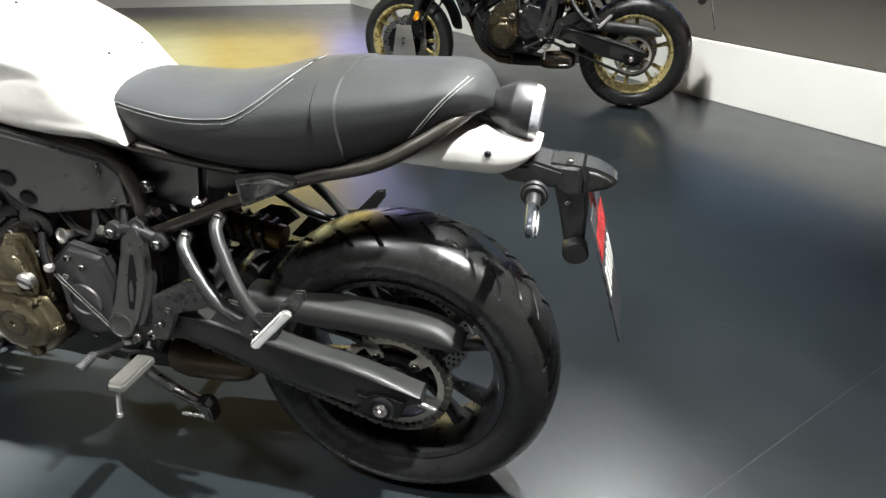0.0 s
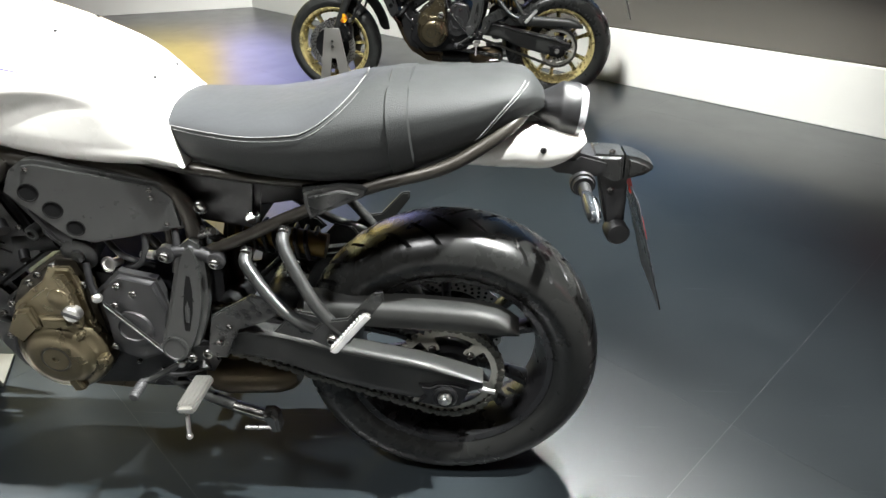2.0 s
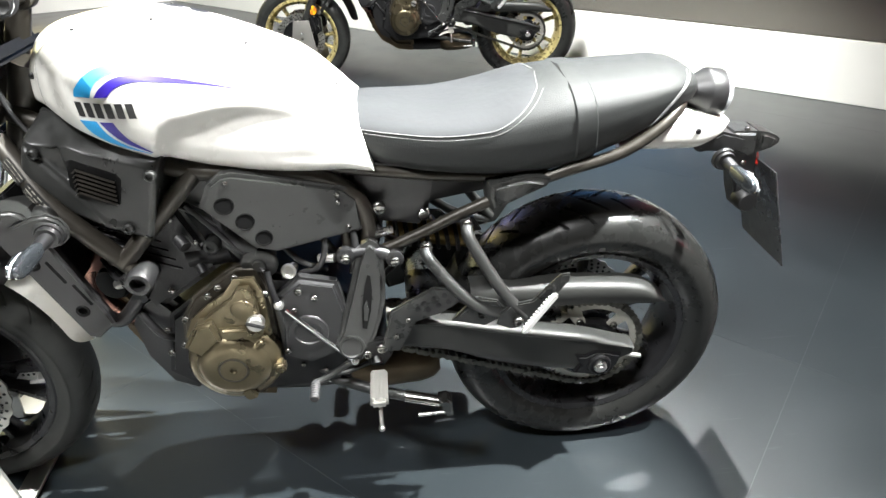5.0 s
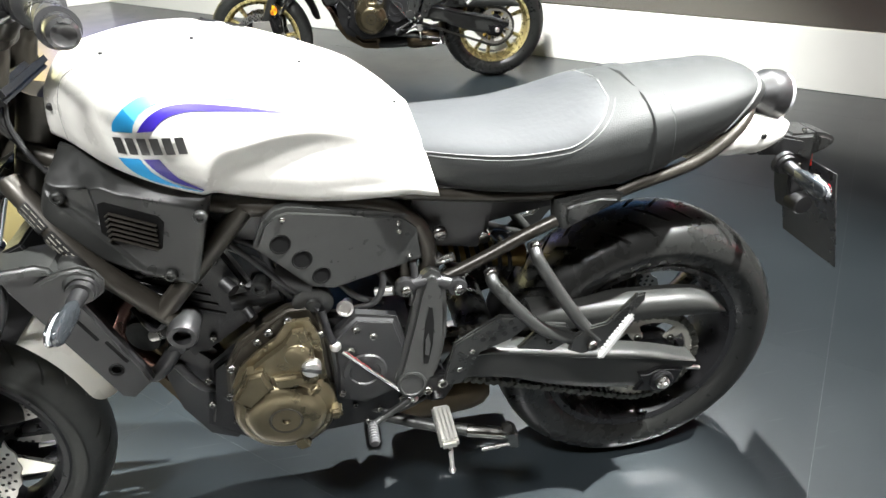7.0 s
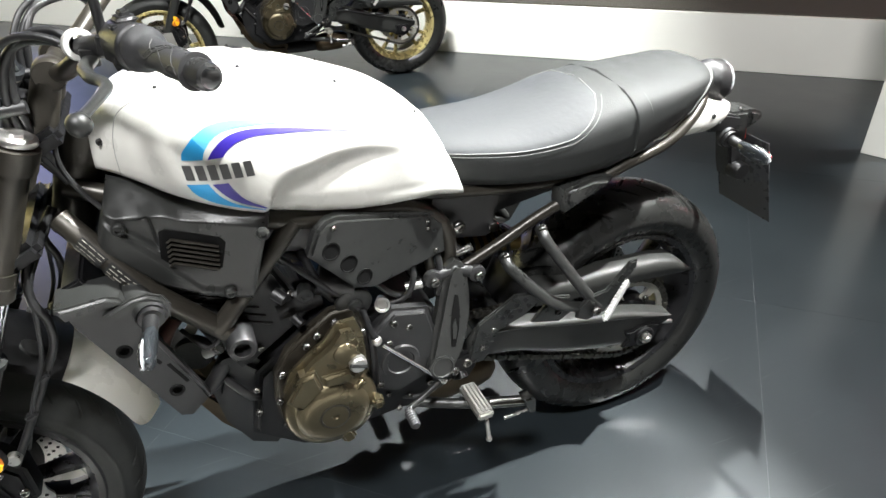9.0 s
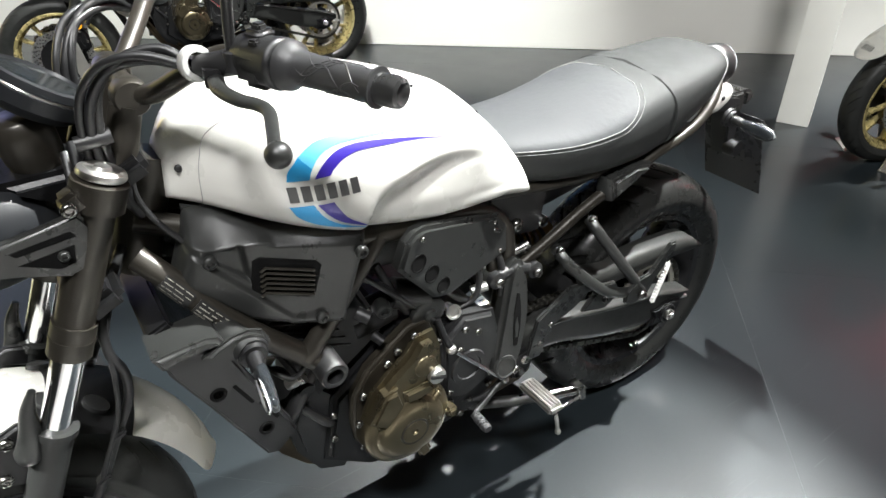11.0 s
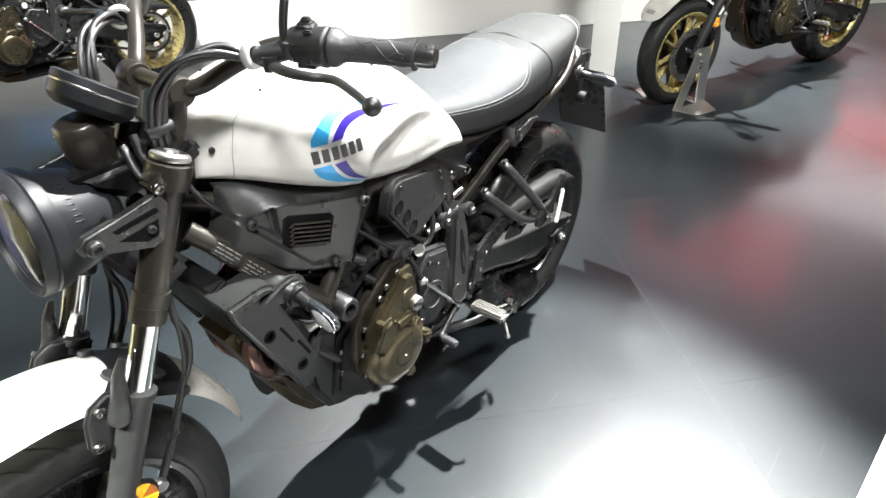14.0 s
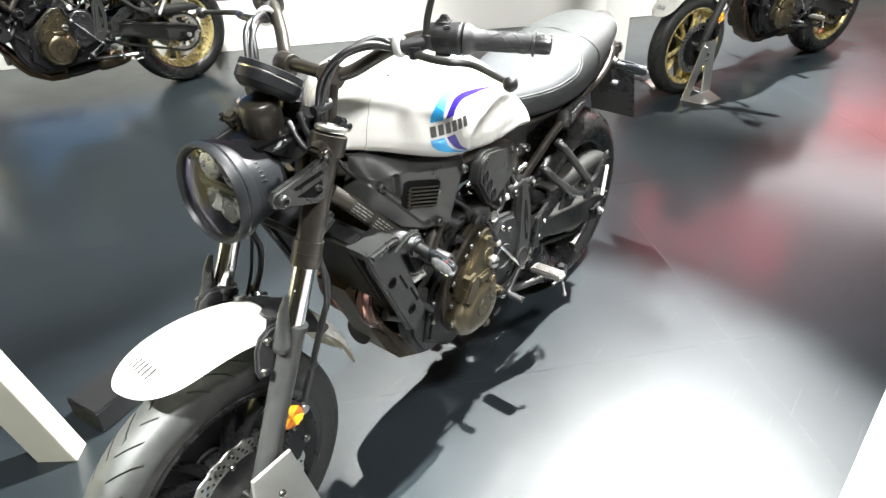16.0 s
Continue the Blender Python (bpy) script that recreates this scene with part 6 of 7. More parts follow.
def front_end(bike):
    wheel(bike, "front_wheel", -WB, RF, 0.057, 0.046, False)
    for sd in (-1, 1):
        y = sd * 0.105
        bm = tube(bmesh.new(), [fork_at(0.99, y), fork_at(0.775, y)], 0.0240, 28, 1)
        tube(bm, [fork_at(0.812, y), fork_at(0.768, y)], 0.0272, 28, 1)
        tube(bm, [fork_at(0.792, y), fork_at(0.788, y)], 0.0280, 28, 1)
        part("fork_tube_cover", bm, FRAME, bike, "dark bronze fork tube cover")
        part("fork_stanchion", tube(bmesh.new(), [fork_at(0.80, y), fork_at(0.60, y)], 0.0205, 28, 1), CHROME, bike, "polished chrome fork stanchion")
        bm = tube(bmesh.new(), [fork_at(0.662, y), fork_at(0.652, y)], 0.0285, 28, 1)
        tube(bm, [fork_at(0.655, y), fork_at(0.62, y), fork_at(0.40, y), fork_at(0.29, y)], (0.0255, 0.0225), 28, 2)
        part("fork_lower", bm, GREYBLACK, bike, "satin black lower fork leg")
        # protector on the leg's front
        a = fork_at(0.735, y) + Vector((-0.040, sd * 0.006, 0))
        b = fork_at(0.640, y) + Vector((-0.030, sd * 0.006, 0))
        bm = tube(bmesh.new(), [a, a.lerp(b, 0.3) + Vector((-0.004, 0, 0)), a.lerp(b, 0.7), b], (0.0050, 0.0190), 16, 4)
        ball(bm, b, 0.0185)
        part("fork_guard", bm, GREYBLACK, bike)
        cap = fork_at(0.992, y)
        part("fork_cap", lathe(bmesh.new(), [(0, 0), (0, 0.0275), (0.003, 0.0285), (0.008, 0.027), (0.011, 0.021), (0.009, 0.017), (0.009, 0.011), (0.013, 0.009), (0.013, 0)], cap, (0.41, 0, 0.91), 28), STEEL, bike, "bare metal fork top cap")
        bm = lathe(bmesh.new(), [(-0.024, 0.026), (-0.024, 0.0325), (0.010, 0.0325), (0.012, 0.028)], fork_at(0.978, y), (0.42, 0, 0.91), 28)
        block(bm, fork_at(0.976, y) + Vector((-0.030, sd * 0.012, 0.0)), (0.028, 0.032, 0.028), (0, -24, 0), 0.006)
        part("fork_clamp", bm, FRAME, bike)
        bolt(bike, fork_at(0.974, y) + Vector((-0.036, sd * 0.030, 0.002)), 0.0100, rz=0 if sd < 0 else 180)
        # headlamp bracket: cast arm with ribs
        arm = [(-1.236, 0.946), (-1.247, 0.934), (-1.243, 0.920), (-1.228, 0.912), (-1.205, 0.906), (-1.150, 0.886), (-1.130, 0.890), (-1.112, 0.945), (-1.122, 0.964), (-1.172, 0.955)]
        bm = prism(bmesh.new(), arm, -0.128, -0.112, 0.004, 3)
        brk = part("lamp_bracket", bm if sd < 0 else flipped(bm), GREYBLACK, bike, "black cast headlamp bracket arm")
        # hollows of the arm: thin black plates coloured as their shade
        for poly in ([(-1.202, 0.939), (-1.135, 0.946), (-1.130, 0.937), (-1.195, 0.931)], [(-1.198, 0.921), (-1.135, 0.928), (-1.140, 0.904), (-1.158, 0.901)]):
            bm = prism(bmesh.new(), poly, -0.1286, -0.120, 0.001, 1)
            part("bracket_pocket", bm if sd < 0 else flipped(bm), RECESS_SHADE, brk)
        bolt(brk, (-1.228, sd * 0.128, 0.929), 0.0125, rz=0 if sd < 0 else 180, mat=GREYBLACK)
        bolt(brk, (-1.150, sd * 0.128, 0.918), 0.007, rz=0 if sd < 0 else 180, mat=GREYBLACK)
        # caliper, amber reflector, brake hose
        c = fork_at(0.40, y)
        bm = prism(bmesh.new(), [(-1.345, 0.455), (-1.300, 0.470), (-1.262, 0.420), (-1.262, 0.350), (-1.300, 0.325), (-1.330, 0.36)], -0.115, -0.050, 0.012, 3)
        prism(bm, [(-1.335, 0.44), (-1.31, 0.44), (-1.29, 0.36), (-1.31, 0.345)], -0.128, -0.11, 0.006)
        cal = part("brake_caliper", bm if sd < 0 else flipped(bm), DARK, bike, "black front brake caliper")
        for x, z in ((-1.296, 0.440), (-1.275, 0.385), (-1.318, 0.342)):
            bolt(cal, (x, sd * 0.118, z), 0.009, rz=0 if sd < 0 else 180)
        bm = lathe(bmesh.new(), [(0, 0), (0, 0.031), (0.004, 0.031), (0.009, 0.0275), (0.009, 0)], (-1.300, -0.116, 0.476), (-0.2, -1, 0.05), 28)
        cap = lathe(bmesh.new(), [(0.0, 0.0), (0.0, 0.012), (0.010, 0.012), (0.012, 0.0105), (0.012, 0.0)], (-1.264, -0.112, 0.462), (-0.15, -1, 0.05), 24)
        part("caliper_cap", cap if sd < 0 else flipped(cap), STEEL, bike, "round bare metal caliper cap")
        part("reflector_rim", bm if sd < 0 else flipped(bm), BLACK, bike)
        for k in range(6):
            bm = bmesh.new()
            a0, a1 = radians(60 * k), radians(60 * k + 60)
            c0 = Vector((-1.302, -0.1262, 0.4765))
            n = Vector((-0.2, -1, 0.05)).normalized()
            s1 = n.orthogonal().normalized()
            s2 = n.cross(s1)
            top = [c0] + [c0 + 0.0272 * (math.cos(a0 + (a1 - a0) * i / 5) * s1 + math.sin(a0 + (a1 - a0) * i / 5) * s2) for i in range(6)]
            h = 0.0005 + (0.0022 if k % 2 else 0)
            f1 = [bm.verts.new(p + n * h) for p in top]
            f2 = [bm.verts.new(p - n * 0.001) for p in top]
            bm.faces.new(f1)
            bm.faces.new(f2[::-1])
            for i in range(7):
                bm.faces.new((f1[i], f1[(i + 1) % 7], f2[(i + 1) % 7], f2[i]))
            part("reflector_facet", bm if sd < 0 else flipped(bm), AMBER if k % 2 else AMBER_DEEP, bike, "amber reflector facet")
        bm = tube(bmesh.new(), [(-1.085, sd * 0.04, 0.86), (-1.135, sd * 0.085, 0.80), (-1.147, sd * 0.10, 0.745), (-1.138, sd * 0.10, 0.70), (-1.145, sd * 0.10, 0.655), (-1.172, sd * 0.10, 0.605), (-1.215, sd * 0.105, 0.53), (-1.270, sd * 0.11, 0.44)], 0.0068, 12)
        tube(bm, [(-1.095, sd * 0.05, 0.84), (-1.140, sd * 0.092, 0.77), (-1.152, sd * 0.108, 0.70), (-1.166, sd * 0.112, 0.64), (-1.205, sd * 0.112, 0.56), (-1.245, sd * 0.10, 0.46)], 0.0038, 8)
        part("brake_hose", bm, BLACK, bike)
        for z, x in ((0.605, -1.174), (0.535, -1.214)):
            part("hose_clip", block(bmesh.new(), (x, sd * 0.108, z), (0.022, 0.018, 0.010), (0, -25, 0), 0.003), BLACK, bike)
    # clamps and steering stem
    bm = bmesh.new()
    block(bm, fork_at(0.972, 0) + Vector((0.025, 0, 0)), (0.085, 0.20, 0.026), (0, -24, 0), 0.008)
    block(bm, fork_at(0.82, 0) + Vector((0.025, 0, 0)), (0.075, 0.235, 0.030), (0, -24, 0), 0.010)
    part("triple_clamp", bm, DARK, bike, "dark bronze fork yoke")
    # mudguard
    bm = bmesh.new()
    rings = []
    for k in range(45):
        a = radians(14.5 + 94.5 * (1 - math.cos(math.pi * k / 44)) / 2)
        u = max(0.0, (math.degrees(a) - 83) / 26)
        row = []
        for q in range(15):
            s = -1 + 2 * q / 14
            end = max(0.0, (24.5 - math.degrees(a)) / 10)
            taper = math.sqrt(max(0.003, 1 - u**3.6)) * math.sqrt(max(0.003, 1 - end**2.4))
            r = 0.393 - 0.029 * abs(s) ** 2.2 * taper - 0.022 * min(1.0, max(0.0, (48 - math.degrees(a)) / 32)) ** 1.3
            row.append(bm.verts.new((-WB + r * math.cos(a), 0.084 * s * taper, RF + r * math.sin(a))))
        rings.append(row)
    for a, b in zip(rings, rings[1:]):
        for q in range(14):
            bm.faces.new((a[q], a[q + 1], b[q + 1], b[q]))
    bmesh.ops.solidify(bm, geom=bm.faces[:], thickness=0.0035)
    guard = part("front_mudguard", bm, WHITE, bike, "glossy white front mudguard")
    hull = bmesh.new()
    hull.from_mesh(guard.data)
    bvh = BVHTree.FromBMesh(hull)
    hull.free()
    for k in range(6):
        bm = bmesh.new()
        a0 = 101
        grid = []
        for i in range(3):
            row = []
            for j in range(2):
                a = radians(a0 - 1.8 + 3.6 * i / 2)
                y = -0.030 + 0.0095 * k + 0.0045 * j
                way = Vector((math.cos(a), 0, math.sin(a)))
                hit = bvh.ray_cast(Vector((-WB, y, RF)) + way * 0.6, -way)
                row.append(bm.verts.new(hit[0] + way * 0.0022 if hit[0] else Vector((-WB, y, RF)) + way * 0.396))
            grid.append(row)
        for r, s in zip(grid, grid[1:]):
            bm.faces.new((r[0], r[1], s[1], s[0]))
        part("mark_block", bm, INK, guard)
    bm = bmesh.new()
    rings = []
    for k in range(15):
        row = []
        for q in range(19):
            t2 = -1 + 2 * q / 18
            a = radians(48 + (17.5 + 8.5 * abs(t2) ** 2.5) * k / 14)
            r = 0.3970 - 0.031 * abs(t2) ** 2.2
            row.append(bm.verts.new((-WB + r * math.cos(a), 0.0885 * t2, RF + r * math.sin(a))))
        rings.append(row)
    shell = [bm.faces.new((a[q], a[q + 1], b[q + 1], b[q])) for a, b in zip(rings, rings[1:]) for q in range(18)]
    bmesh.ops.solidify(bm, geom=shell, thickness=0.003)
    saddle = part("mudguard_bridge", bm, BLACK, bike, "black mudguard bridge bolted to the fork")
    for sd in (-1, 1):
        plate = [(-1.330, 0.600), (-1.322, 0.645), (-1.308, 0.668), (-1.280, 0.678), (-1.245, 0.668), (-1.215, 0.640), (-1.240, 0.600), (-1.300, 0.572), (-1.326, 0.582)]
        bm = prism(bmesh.new(), plate, -0.098, -0.084, 0.005, 3)
        part("bridge_side_plate", bm if sd < 0 else flipped(bm), BLACK, saddle)
        for x, z in ((-1.297, 0.660), (-1.318, 0.600)):
            bolt(saddle, (x, sd * 0.099, z), 0.0095, rz=0 if sd < 0 else 180)
        for a, y in ((66, 0.045), (57, 0.055)):
            at = Vector((-WB + 0.398 * math.cos(radians(a)), sd * y, RF + 0.392 * math.sin(radians(a))))
            one = lathe(bmesh.new(), [(-0.004, 0.0), (-0.004, 0.013), (0.003, 0.012), (0.004, 0.009), (0.004, 0.0)], (0, 0, 0), (0, 0, 1), 20)
            bmesh.ops.transform(one, matrix=Matrix.Translation(at) @ Vector((math.cos(radians(a)), sd * 0.35, math.sin(radians(a)))).to_track_quat("Z", "Y").to_matrix().to_4x4() @ Matrix.Diagonal((1.0, 1.6, 1.0, 1)), verts=one.verts)
            part("bridge_pad", one, INK, saddle)
    # headlamp
    c, ax = Vector((-1.259, 0, 0.920)), Vector((-1, 0, 0.09))
    lamp = part("headlamp", lathe(bmesh.new(), [(-0.125, 0.0), (-0.122, 0.030), (-0.105, 0.055), (-0.075, 0.071), (-0.040, 0.079), (-0.022, 0.081), (-0.020, 0.087), (-0.014, 0.0895), (0.000, 0.0910), (0.003, 0.0890), (0.006, 0.0912), (0.016, 0.0905), (0.021, 0.088), (0.0215, 0.085), (0.012, 0.0810), (-0.030, 0.075), (-0.055, 0.060), (-0.056, 0.0)], c, ax, 64), HEADLAMP_BLACK, bike, "round black headlamp with clear lens", 30)
    for k in range(24):
        a = radians(20 + 140 * k / 23) - radians(90)
        p = c + ax.normalized() * -0.040 + 0.0780 * (math.cos(a) * Vector((0, 0, 1)) + math.sin(a) * Vector((0, 1, 0)))
        part("cooling_rib", block(bmesh.new(), p, (0.022, 0.0030, 0.0030), (0, 4, 0), 0.0008, 1), HEADLAMP_BLACK, lamp)
    part("lamp_lens", lathe(bmesh.new(), [(0.012, 0.0812), (0.017, 0.071), (0.0205, 0.04), (0.022, 0.0001), (0.020, 0.0001), (0.0185, 0.04), (0.015, 0.071), (0.010, 0.0812)], c, ax, 48, True), GLASS, lamp, "clear domed headlamp lens")
    # added ring: the violet reflection at the lens edge, put into its colour
    part("lamp_ring", lathe(bmesh.new(), [(0.004, 0.082), (0.006, 0.080), (-0.010, 0.070), (-0.020, 0.068), (-0.020, 0.071), (-0.004, 0.080)], c, ax, 48, True), material("violet_reflection_ring", (0.022, 0.018, 0.05), 0.15, metal=0.4, vary=0.1, scale=40), lamp, "inner ring coloured as the lens's violet reflection")
    inside = c + ax.normalized() * -0.018
    part("lamp_divider", block(bmesh.new(), inside + Vector((0, 0, 0.004)), (0.020, 0.128, 0.016), (0, 5, 0), 0.004, 3), BLACK, lamp)
    for y, z, r in ((-0.030, 0.036, 0.023), (0.030, 0.036, 0.023), (-0.036, -0.030, 0.021), (0.0, -0.042, 0.023), (0.036, -0.030, 0.021)):
        at = inside + Vector((0, y, z))
        cup = part("reflector_cup", lathe(bmesh.new(), [(-0.024, 0.0), (-0.022, r * 0.35), (-0.012, r * 0.75), (0.004, r), (0.006, r * 1.04), (0.004, r * 1.08), (-0.020, r * 0.8)], at, ax, 18), LAMP_SILVER, lamp, "bright headlamp reflector cup", 20)
        part("lamp_chip", block(bmesh.new(), at + ax.normalized() * -0.010, (0.006, 0.008, 0.008), bevel=0.001, segments=1), BOARD, cup)
    # instrument
    g = Vector((-1.112, -0.006, 1.080))
    gax = Vector((0.60, 0, 0.80))
    inst = part("instrument", lathe(bmesh.new(), [(-0.032, 0.0), (-0.032, 0.044), (-0.026, 0.052), (-0.022, 0.054), (-0.020, 0.0565), (-0.004, 0.0575), (-0.003, 0.055), (0.0, 0.055), (0.001, 0.0575), (0.010, 0.057), (0.012, 0.052), (0.008, 0.050)], g, gax, 48), HEADLAMP_BLACK, bike, "round black instrument", 30)
    part("instrument_face", lathe(bmesh.new(), [(0.0082, 0.050), (0.0082, 0.0)], g, gax, 40), material("lcd_glass", (0.02, 0.022, 0.022), 0.08, vary=0.05), inst)
    part("instrument_ring", lathe(bmesh.new(), [(-0.0035, 0.0560), (-0.0015, 0.0568), (0.0, 0.0560)], g, gax, 48), STEEL, inst)
    nose = lathe(bmesh.new(), [(-0.006, 0.0), (-0.004, 0.020), (0.006, 0.029), (0.030, 0.034), (0.060, 0.036), (0.078, 0.034), (0.082, 0.028), (0.082, 0.0)], (-1.138, -0.004, 0.968), (-0.12, 0, 1), 28)
    part("instrument_bracket", nose, FRAME, bike, "dark moulded cup under the instrument", 75)
    part("lamp_cowl", prism(bmesh.new(), [(-1.195, 0.985), (-1.10, 0.985), (-1.08, 0.935), (-1.13, 0.93), (-1.18, 0.960)], -0.052, 0.052, 0.012, 3), DARK, bike)
    for k, (p, q2) in enumerate((((-1.10, -0.05, 1.02), (-1.06, -0.07, 0.955)), ((-1.11, -0.03, 1.00), (-1.075, -0.09, 0.94)), ((-1.09, 0.02, 1.01), (-1.07, 0.06, 0.95)))):
        mid = (Vector(p) + Vector(q2)) / 2 + Vector((-0.02, -0.01, -0.01))
        part("wiring_loom", tube(bmesh.new(), [p, mid, q2], 0.006, 10), BLACK, bike)
    part("loom_connector", block(bmesh.new(), (-1.085, -0.055, 0.995), (0.03, 0.02, 0.022), (10, 30, 0), 0.004), BLACK, bike)
    part("loom_connector", block(bmesh.new(), (-1.100, -0.075, 0.965), (0.024, 0.018, 0.030), (0, 15, 20), 0.004), BLACK, bike)
    part("ignition_lock", lathe(bmesh.new(), [(0, 0), (0, 0.020), (0.03, 0.020), (0.034, 0.014), (0.034, 0)], (-1.085, 0.0, 0.995), (0.42, 0, 0.91), 20), DARK, bike)
    # bar: risers, bend, grips
    for sd in (-1, 1):
        bm = tube(bmesh.new(), [fork_at(0.985, sd * 0.062) + Vector((0.03, 0, 0)), (-1.030, sd * 0.058, 1.052)], (0.021, 0.019), 18, 2)
        lathe(bm, [(-0.017, 0.0), (-0.017, 0.020), (-0.013, 0.0225), (0.013, 0.0225), (0.017, 0.020), (0.017, 0.0)], (-1.022, sd * 0.058, 1.062), seg=24)
        part("bar_riser", bm, FRAME, bike)
        bm = tube(bmesh.new(), [(-1.020, 0, 1.064), (-1.018, sd * 0.05, 1.064), (-1.000, sd * 0.085, 1.068), (-0.965, sd * 0.130, 1.098), (-0.935, sd * 0.175, 1.122), (-0.905, sd * 0.225, 1.126), (-0.838, sd * 0.375, 1.121)], 0.0125, 16)
        part("handlebar", bm, FRAME, bike, "black tubular handlebar")
        a, b = Vector((-0.888, sd * 0.262, 1.125)), Vector((-0.840, sd * 0.370, 1.121))
        w = (b - a).normalized()
        bm = bmesh.new()
        lathe(bm, [(-0.006, 0.014), (-0.006, 0.0265), (0.002, 0.0255), (0.008, 0.0205), (0.014, 0.0180), (0.030, 0.0172), (0.070, 0.0165), (0.104, 0.0160), (0.107, 0.0165), (0.1085, 0.0205), (0.1115, 0.0205), (0.1125, 0.015), (0.1125, 0.0)], a, w, 28)
        s1 = w.orthogonal().normalized()
        s2 = w.cross(s1)
        ridges = []
        for k in range(10):
            turn = 2 * math.pi * k / 10
            ridges.append([a + w * (0.018 + 0.080 * u) + (0.0172 - 0.0010 * u) * (math.cos(turn + 1.1 * math.sin(5.2 * u + k)) * s1 + math.sin(turn + 1.1 * math.sin(5.2 * u + k)) * s2) for u in (i / 8 for i in range(9))])
        grip = part("hand_grip", bm, GRIP, bike, "black rubber grip with wavy ridges")
        for line in ridges:
            part("grip_ridge", tube(bmesh.new(), line, 0.0009, 5, 2), GRIP, grip)
        part("bar_end", lathe(bmesh.new(), [(0.112, 0.0), (0.112, 0.0155), (0.130, 0.0160), (0.137, 0.0145), (0.139, 0.011), (0.136, 0.007), (0.136, 0.0)], a, w, 26), INK, bike)
        s0 = Vector((-0.905, sd * 0.228, 1.126))
        bm = bmesh.new()
        q = w.to_track_quat("Y", "Z").to_matrix().to_4x4()
        one = lathe(bmesh.new(), [(-0.032, 0.0), (-0.032, 0.018), (-0.028, 0.0235), (-0.010, 0.0255), (0.016, 0.0265), (0.022, 0.0275), (0.026, 0.0275), (0.029, 0.024), (0.029, 0.0)], (0, 0, 0), seg=28)
        block(one, (0.002, -0.004, -0.004), (0.046, 0.050, 0.048), bevel=0.012, segments=4)
        block(one, (-0.004, -0.006, 0.026), (0.026, 0.026, 0.010), bevel=0.004, segments=3)
        bmesh.ops.transform(one, matrix=Matrix.Translation(s0) @ q, verts=one.verts)
        merge(bm, one)
        sw = part("switch_box", bm, BLACK, bike, "black handlebar switch box", 50)
        for name, at, size, mat in (("switch_button", (-0.023, 0.002, 0.010), (0.004, 0.013, 0.012), INK), ("switch_button", (-0.022, 0.004, -0.008), (0.006, 0.010, 0.007), STEEL), ("switch_toggle", (-0.004, -0.006, 0.033), (0.012, 0.013, 0.008), INK), ("switch_button", (0.014, 0.004, 0.022), (0.010, 0.012, 0.007), BLACK), ("box_screw", (-0.004, -0.018, -0.029), (0.006, 0.006, 0.004), STEEL)):
            one = block(bmesh.new(), at, size, bevel=0.002)
            bmesh.ops.transform(one, matrix=Matrix.Translation(s0) @ q, verts=one.verts)
            part(name, one, mat, sw)
        # lever with perch and ball end
        bm = tube(bmesh.new(), [(-0.960, sd * 0.172, 1.116), (-0.944, sd * 0.190, 1.119), (-0.926, sd * 0.206, 1.124)], (0.0125, 0.0150), 16, 4)
        lathe(bm, [(-0.010, 0.0), (-0.010, 0.0125), (0.010, 0.0125), (0.012, 0.010), (0.012, 0.0)], (-0.930, sd * 0.207, 1.124), (0.1, 0, 1), 20)
        lathe(bm, [(-0.011, 0.0), (-0.011, 0.0105), (0.009, 0.0105), (0.009, 0.0)], (-0.953, sd * 0.196, 1.110), (0, 0, 1), 16)
        perch = part("lever_perch", bm, BLACK, bike)
        bm = tube(bmesh.new(), [(-0.949, sd * 0.165, 1.109), (-0.952, sd * 0.195, 1.108), (-0.958, sd * 0.232, 1.107), (-0.951, sd * 0.268, 1.105), (-0.939, sd * 0.287, 1.103), (-0.936, sd * 0.310, 1.101), (-0.949, sd * 0.352, 1.098), (-0.961, sd * 0.386, 1.096)], (0.0098, 0.0058), 14)
        for v in bm.verts:
            v.co.z = 1.103 + (v.co.z - 1.103) * 0.82
        ball(bm, (-0.960, sd * 0.391, 1.095), 0.0125)
        part("lever_blade", bm, GREYBLACK, perch, "dark lever with a ball end")
        part("perch_ring", lathe(bmesh.new(), [(-0.006, 0.012), (-0.006, 0.0180), (-0.004, 0.0195), (0.004, 0.0195), (0.006, 0.0180), (0.006, 0.012)], (-0.963, sd * 0.172, 1.119), (0.25, sd * 0.9, 0.15), 26, True), ALLOY, bike, "bare metal collar")
        # mirror
        bm = tube(bmesh.new(), [(-0.932, sd * 0.205, 1.125), (-0.930, sd * 0.210, 1.17), (-0.925, sd * 0.240, 1.25), (-0.915, sd * 0.290, 1.305)], 0.006, 12)
        mir = part("mirror_stalk", bm, BLACK, bike, "black mirror stalk")
        part("mirror_head", lathe(bmesh.new(), [(-0.012, 0.0), (-0.010, 0.035), (0, 0.048), (0.006, 0.048), (0.006, 0.0)], (-0.913, sd * 0.315, 1.325), (1, 0, 0.1), 36), BLACK, mir)
        # cables that loop over the lamp
        for dx, dz, r in ((0.0, 0.0, 0.0062), (0.010, 0.010, 0.0055), (-0.010, 0.006, 0.0050)):
            way = [(-0.962, 0.170, 1.112), (-1.000 + dx, 0.146, 1.124 + dz), (-1.042 + dx, 0.116 + dz, 1.114 + dz), (-1.068 + dx, 0.096, 1.076 + dz), (-1.078 + dx, 0.086, 1.03), (-1.072 + dx, 0.070, 0.97), (-1.05, 0.05, 0.90)]
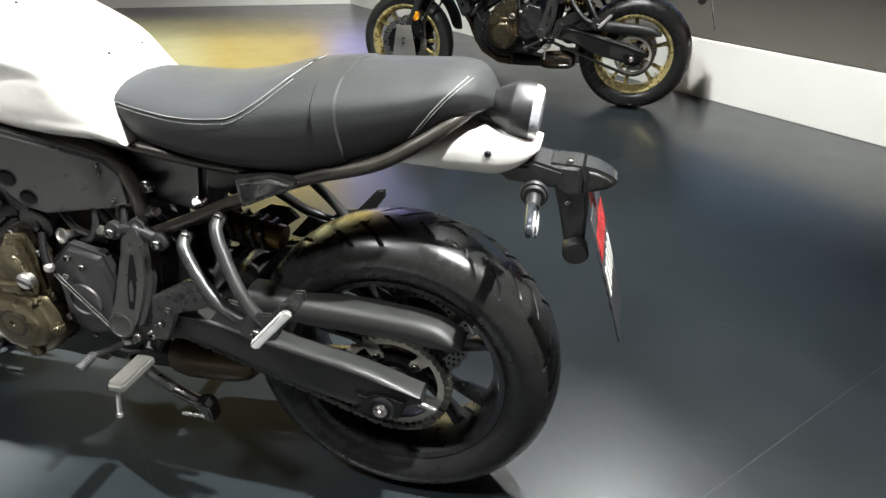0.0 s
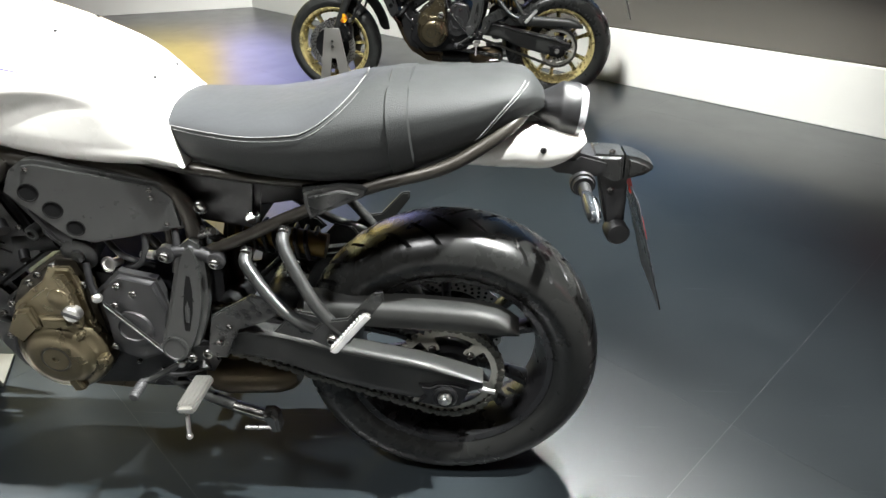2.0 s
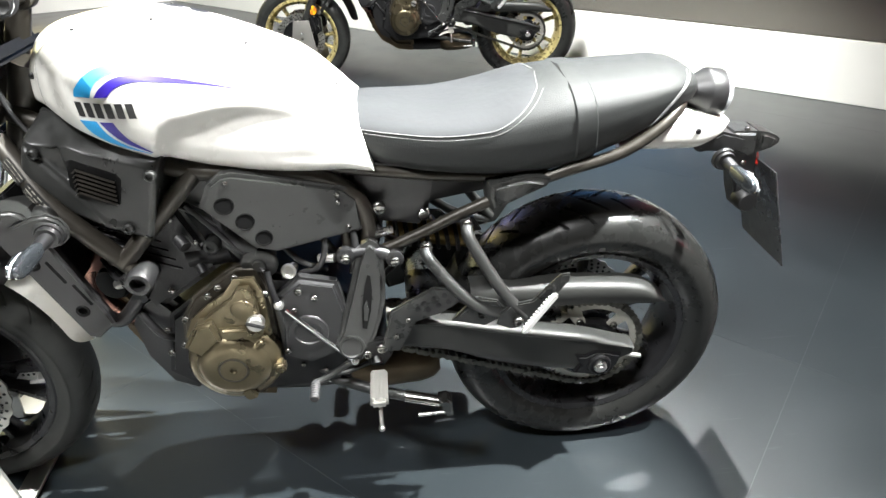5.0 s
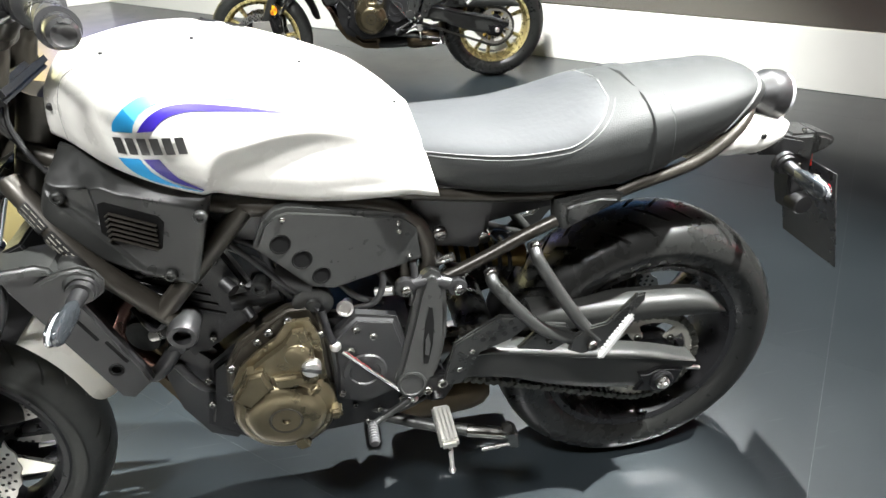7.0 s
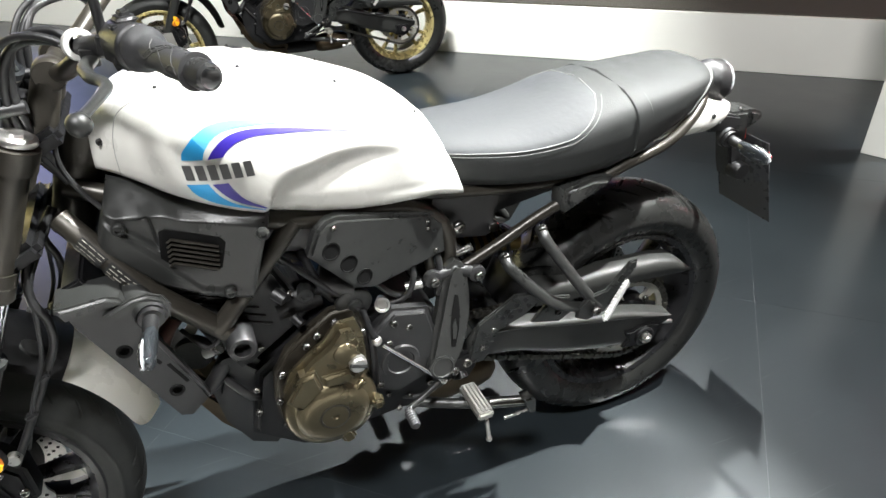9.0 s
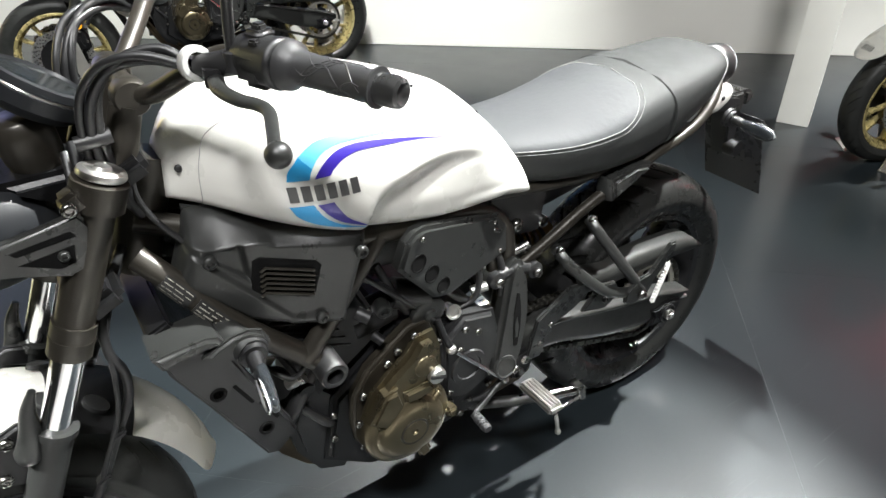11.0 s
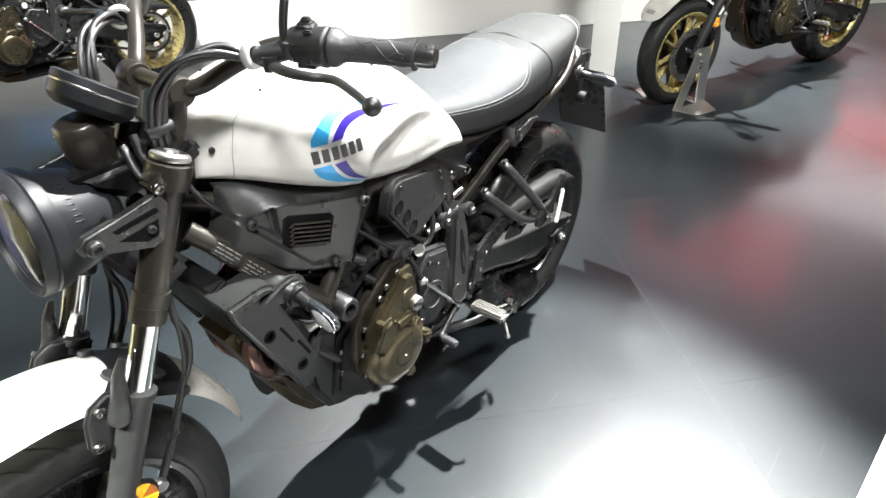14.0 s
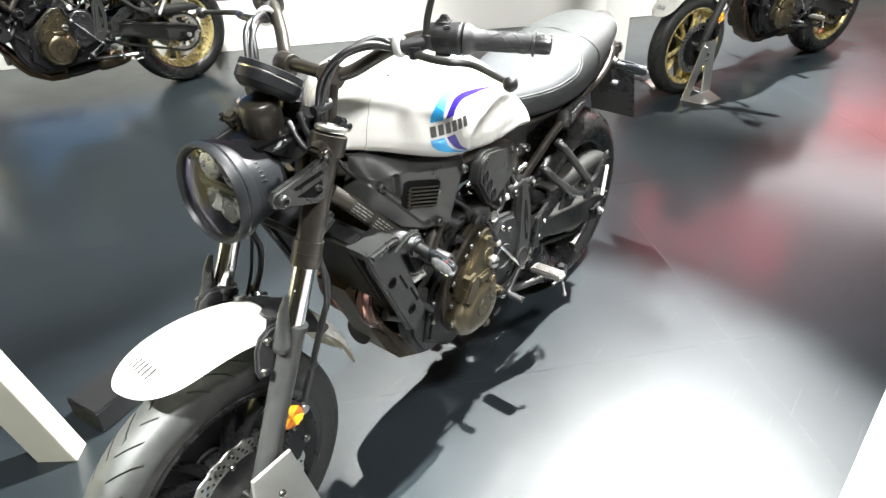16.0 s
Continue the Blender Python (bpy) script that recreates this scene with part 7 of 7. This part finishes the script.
            part("control_cable", tube(bmesh.new(), [(x, sd * y, z) for x, y, z in way], r, 10), BLACK, bike)
        part("cable_tie", tube(bmesh.new(), [(-1.098, sd * 0.086, 1.028), (-1.058, sd * 0.086, 1.030)], 0.0095, 12), BLACK, bike)
    # clutch cable down to the engine
    part("clutch_cable", tube(bmesh.new(), [(-1.045, -0.055, 0.98), (-1.050, -0.065, 0.93), (-1.02, -0.08, 0.87), (-0.95, -0.10, 0.80), (-0.75, -0.12, 0.70), (-0.66, -0.15, 0.60)], 0.0042, 8), BLACK, bike)


AMBER_DEEP = material("deep_amber", (0.42, 0.12, 0.01), 0.3, vary=0.2, scale=120, coat=0.5)


def motorcycle():
    bike = thing("motorcycle", "white retro motorcycle with blue tank bands held in a chock", "motorcycle", "show motorcycles")
    rear_end(bike)
    tail(bike)
    tank(bike)
    frame_and_covers(bike)
    engine(bike)
    controls(bike)
    front_end(bike)
    return bike


def repaint(bike, table):
    """Gives parts of a copied machine another finish, by part name."""
    for ob in bike.children_recursive:
        kind = ob.name.split(".")[0]
        if kind in table and ob.material_slots:
            ob.material_slots[0].link, ob.material_slots[0].material = "OBJECT", table[kind]


main_bike = motorcycle()
GOLD_BLACK = {"spoke": RIM_GOLD, "hub": RIM_GOLD, "rear_wheel": RIM_GOLD, "front_wheel": RIM_GOLD, "front_mudguard": BLACK, "fuel_tank": BLACK, "tail_cowl": BLACK}
back_bike = copy_thing(main_bike, pose(0.49, 2.97, 0, 0, 0, -6.0))
tagged(back_bike, "black retro motorcycle with gold wheels held in a chock")
repaint(back_bike, GOLD_BLACK)
side_bike = copy_thing(main_bike, pose(3.170, -0.213, 0, 0, 0, -21.0) @ Matrix.Diagonal((0.92, 0.92, 0.92, 1)))
tagged(side_bike, "white and black retro motorcycle with gold wheels")
repaint(side_bike, {"spoke": RIM_GOLD, "hub": RIM_GOLD, "rear_wheel": RIM_GOLD, "front_wheel": RIM_GOLD})
# its mudguard reaches further down in front
for ob in side_bike.children:
    if ob.name.split(".")[0] == "front_mudguard":
        ob.matrix_basis = pose(-WB, 0, RF) @ pose(0, 0, 0, 0, -36, 0) @ pose(WB, 0, -RF) @ ob.matrix_basis

# ---- wheel chocks and boards ----


def wheel_chock(height, base, upper):
    ob = thing("wheel_chock", "bare steel A-shaped wheel chock on the floor", "wheel chock", "wheel chocks")
    for sd in (-1, 1):
        bm = bmesh.new()
        outer = [(-0.115, 0.0), (-0.047, height), (0.047, height), (0.125, 0.0), (0.050, 0.0), (0.014, 0.57 * height), (-0.014, 0.57 * height), (-0.050, 0.0)]
        prism(bm, outer, -0.004, 0.004, 0.0015, 1)
        for v in bm.verts:
            v.co.x += 0.028
            v.co.y = sd * (upper + (base - upper) * (1 - v.co.z / height)) + v.co.y
        plate = part("chock_plate", bm, PLATE_STEEL, ob)
        bm = block(bmesh.new(), (0.030, sd * (base + 0.065), 0.004), (0.25, 0.13, 0.006), bevel=0.0015, segments=1)
        for v in bm.verts:
            if abs(v.co.y) > base + 0.065:
                v.co.x = 0.030 + (v.co.x - 0.030) * 0.55
        part("chock_foot", bm, PLATE_STEEL, ob)
        for z in (height - 0.075, height - 0.105):
            bolt(plate, (0.028, sd * (upper + 0.0065 + (base - upper) * (1 - z / height)), z), 0.008, rz=0 if sd < 0 else 180)
    part("chock_axle", tube(bmesh.new(), [(0, -0.15, 0.295), (0, 0.15, 0.295)], 0.009, 12), STEEL, ob)
    part("chock_tie", block(bmesh.new(), (0.10, 0, 0.0065), (0.05, 2 * base - 0.02, 0.010), bevel=0.002, segments=1), PLATE_STEEL, ob)
    return ob


chock = wheel_chock(0.42, 0.170, 0.140)
chock.matrix_world = pose(-WB, 0, 0)
p = back_bike.matrix_basis @ Vector((-WB, 0, 0))
copy_thing(chock, pose(p.x, p.y, 0, 0, 0, -6.0))
p = side_bike.matrix_basis @ Vector((-WB, 0, 0))
wheel_chock(0.325, 0.100, 0.132).matrix_world = pose(p.x, p.y, 0, 0, 0, -21.0)


def info_board(at, width, depth, height, lean, mat, label):
    ob = thing("info_board", label, "sign", "information boards", at=at)
    bm = block(bmesh.new(), (0, 0, height / 2), (width, depth, height), bevel=0.002)
    for v in bm.verts:
        v.co.y += lean * v.co.z
    part("board_panel", bm, mat, ob)


info_board(pose(2.03, 0.71, 0, 0, 0, -67), 0.145, 0.06, 1.25, 0.0, BOARD, "plain white upright information board")
info_board(pose(-1.525, 0.67, 0, 0, 0, 38), 0.06, 0.11, 1.1, 0.25, CREAM_BOARD, "plain cream grey leaning information board")


def floor_box():
    ob = thing("floor_box", "low dark box on the floor beside the information board", "box", at=pose(-1.31, 0.72, 0, 0, 0, 8))
    part("box_body", block(bmesh.new(), (0, 0, 0.038), (0.24, 0.13, 0.076), bevel=0.004), BLACK, ob)
    part("box_lid", block(bmesh.new(), (0, 0, 0.079), (0.236, 0.126, 0.006), bevel=0.002), BLACK, ob)


floor_box()
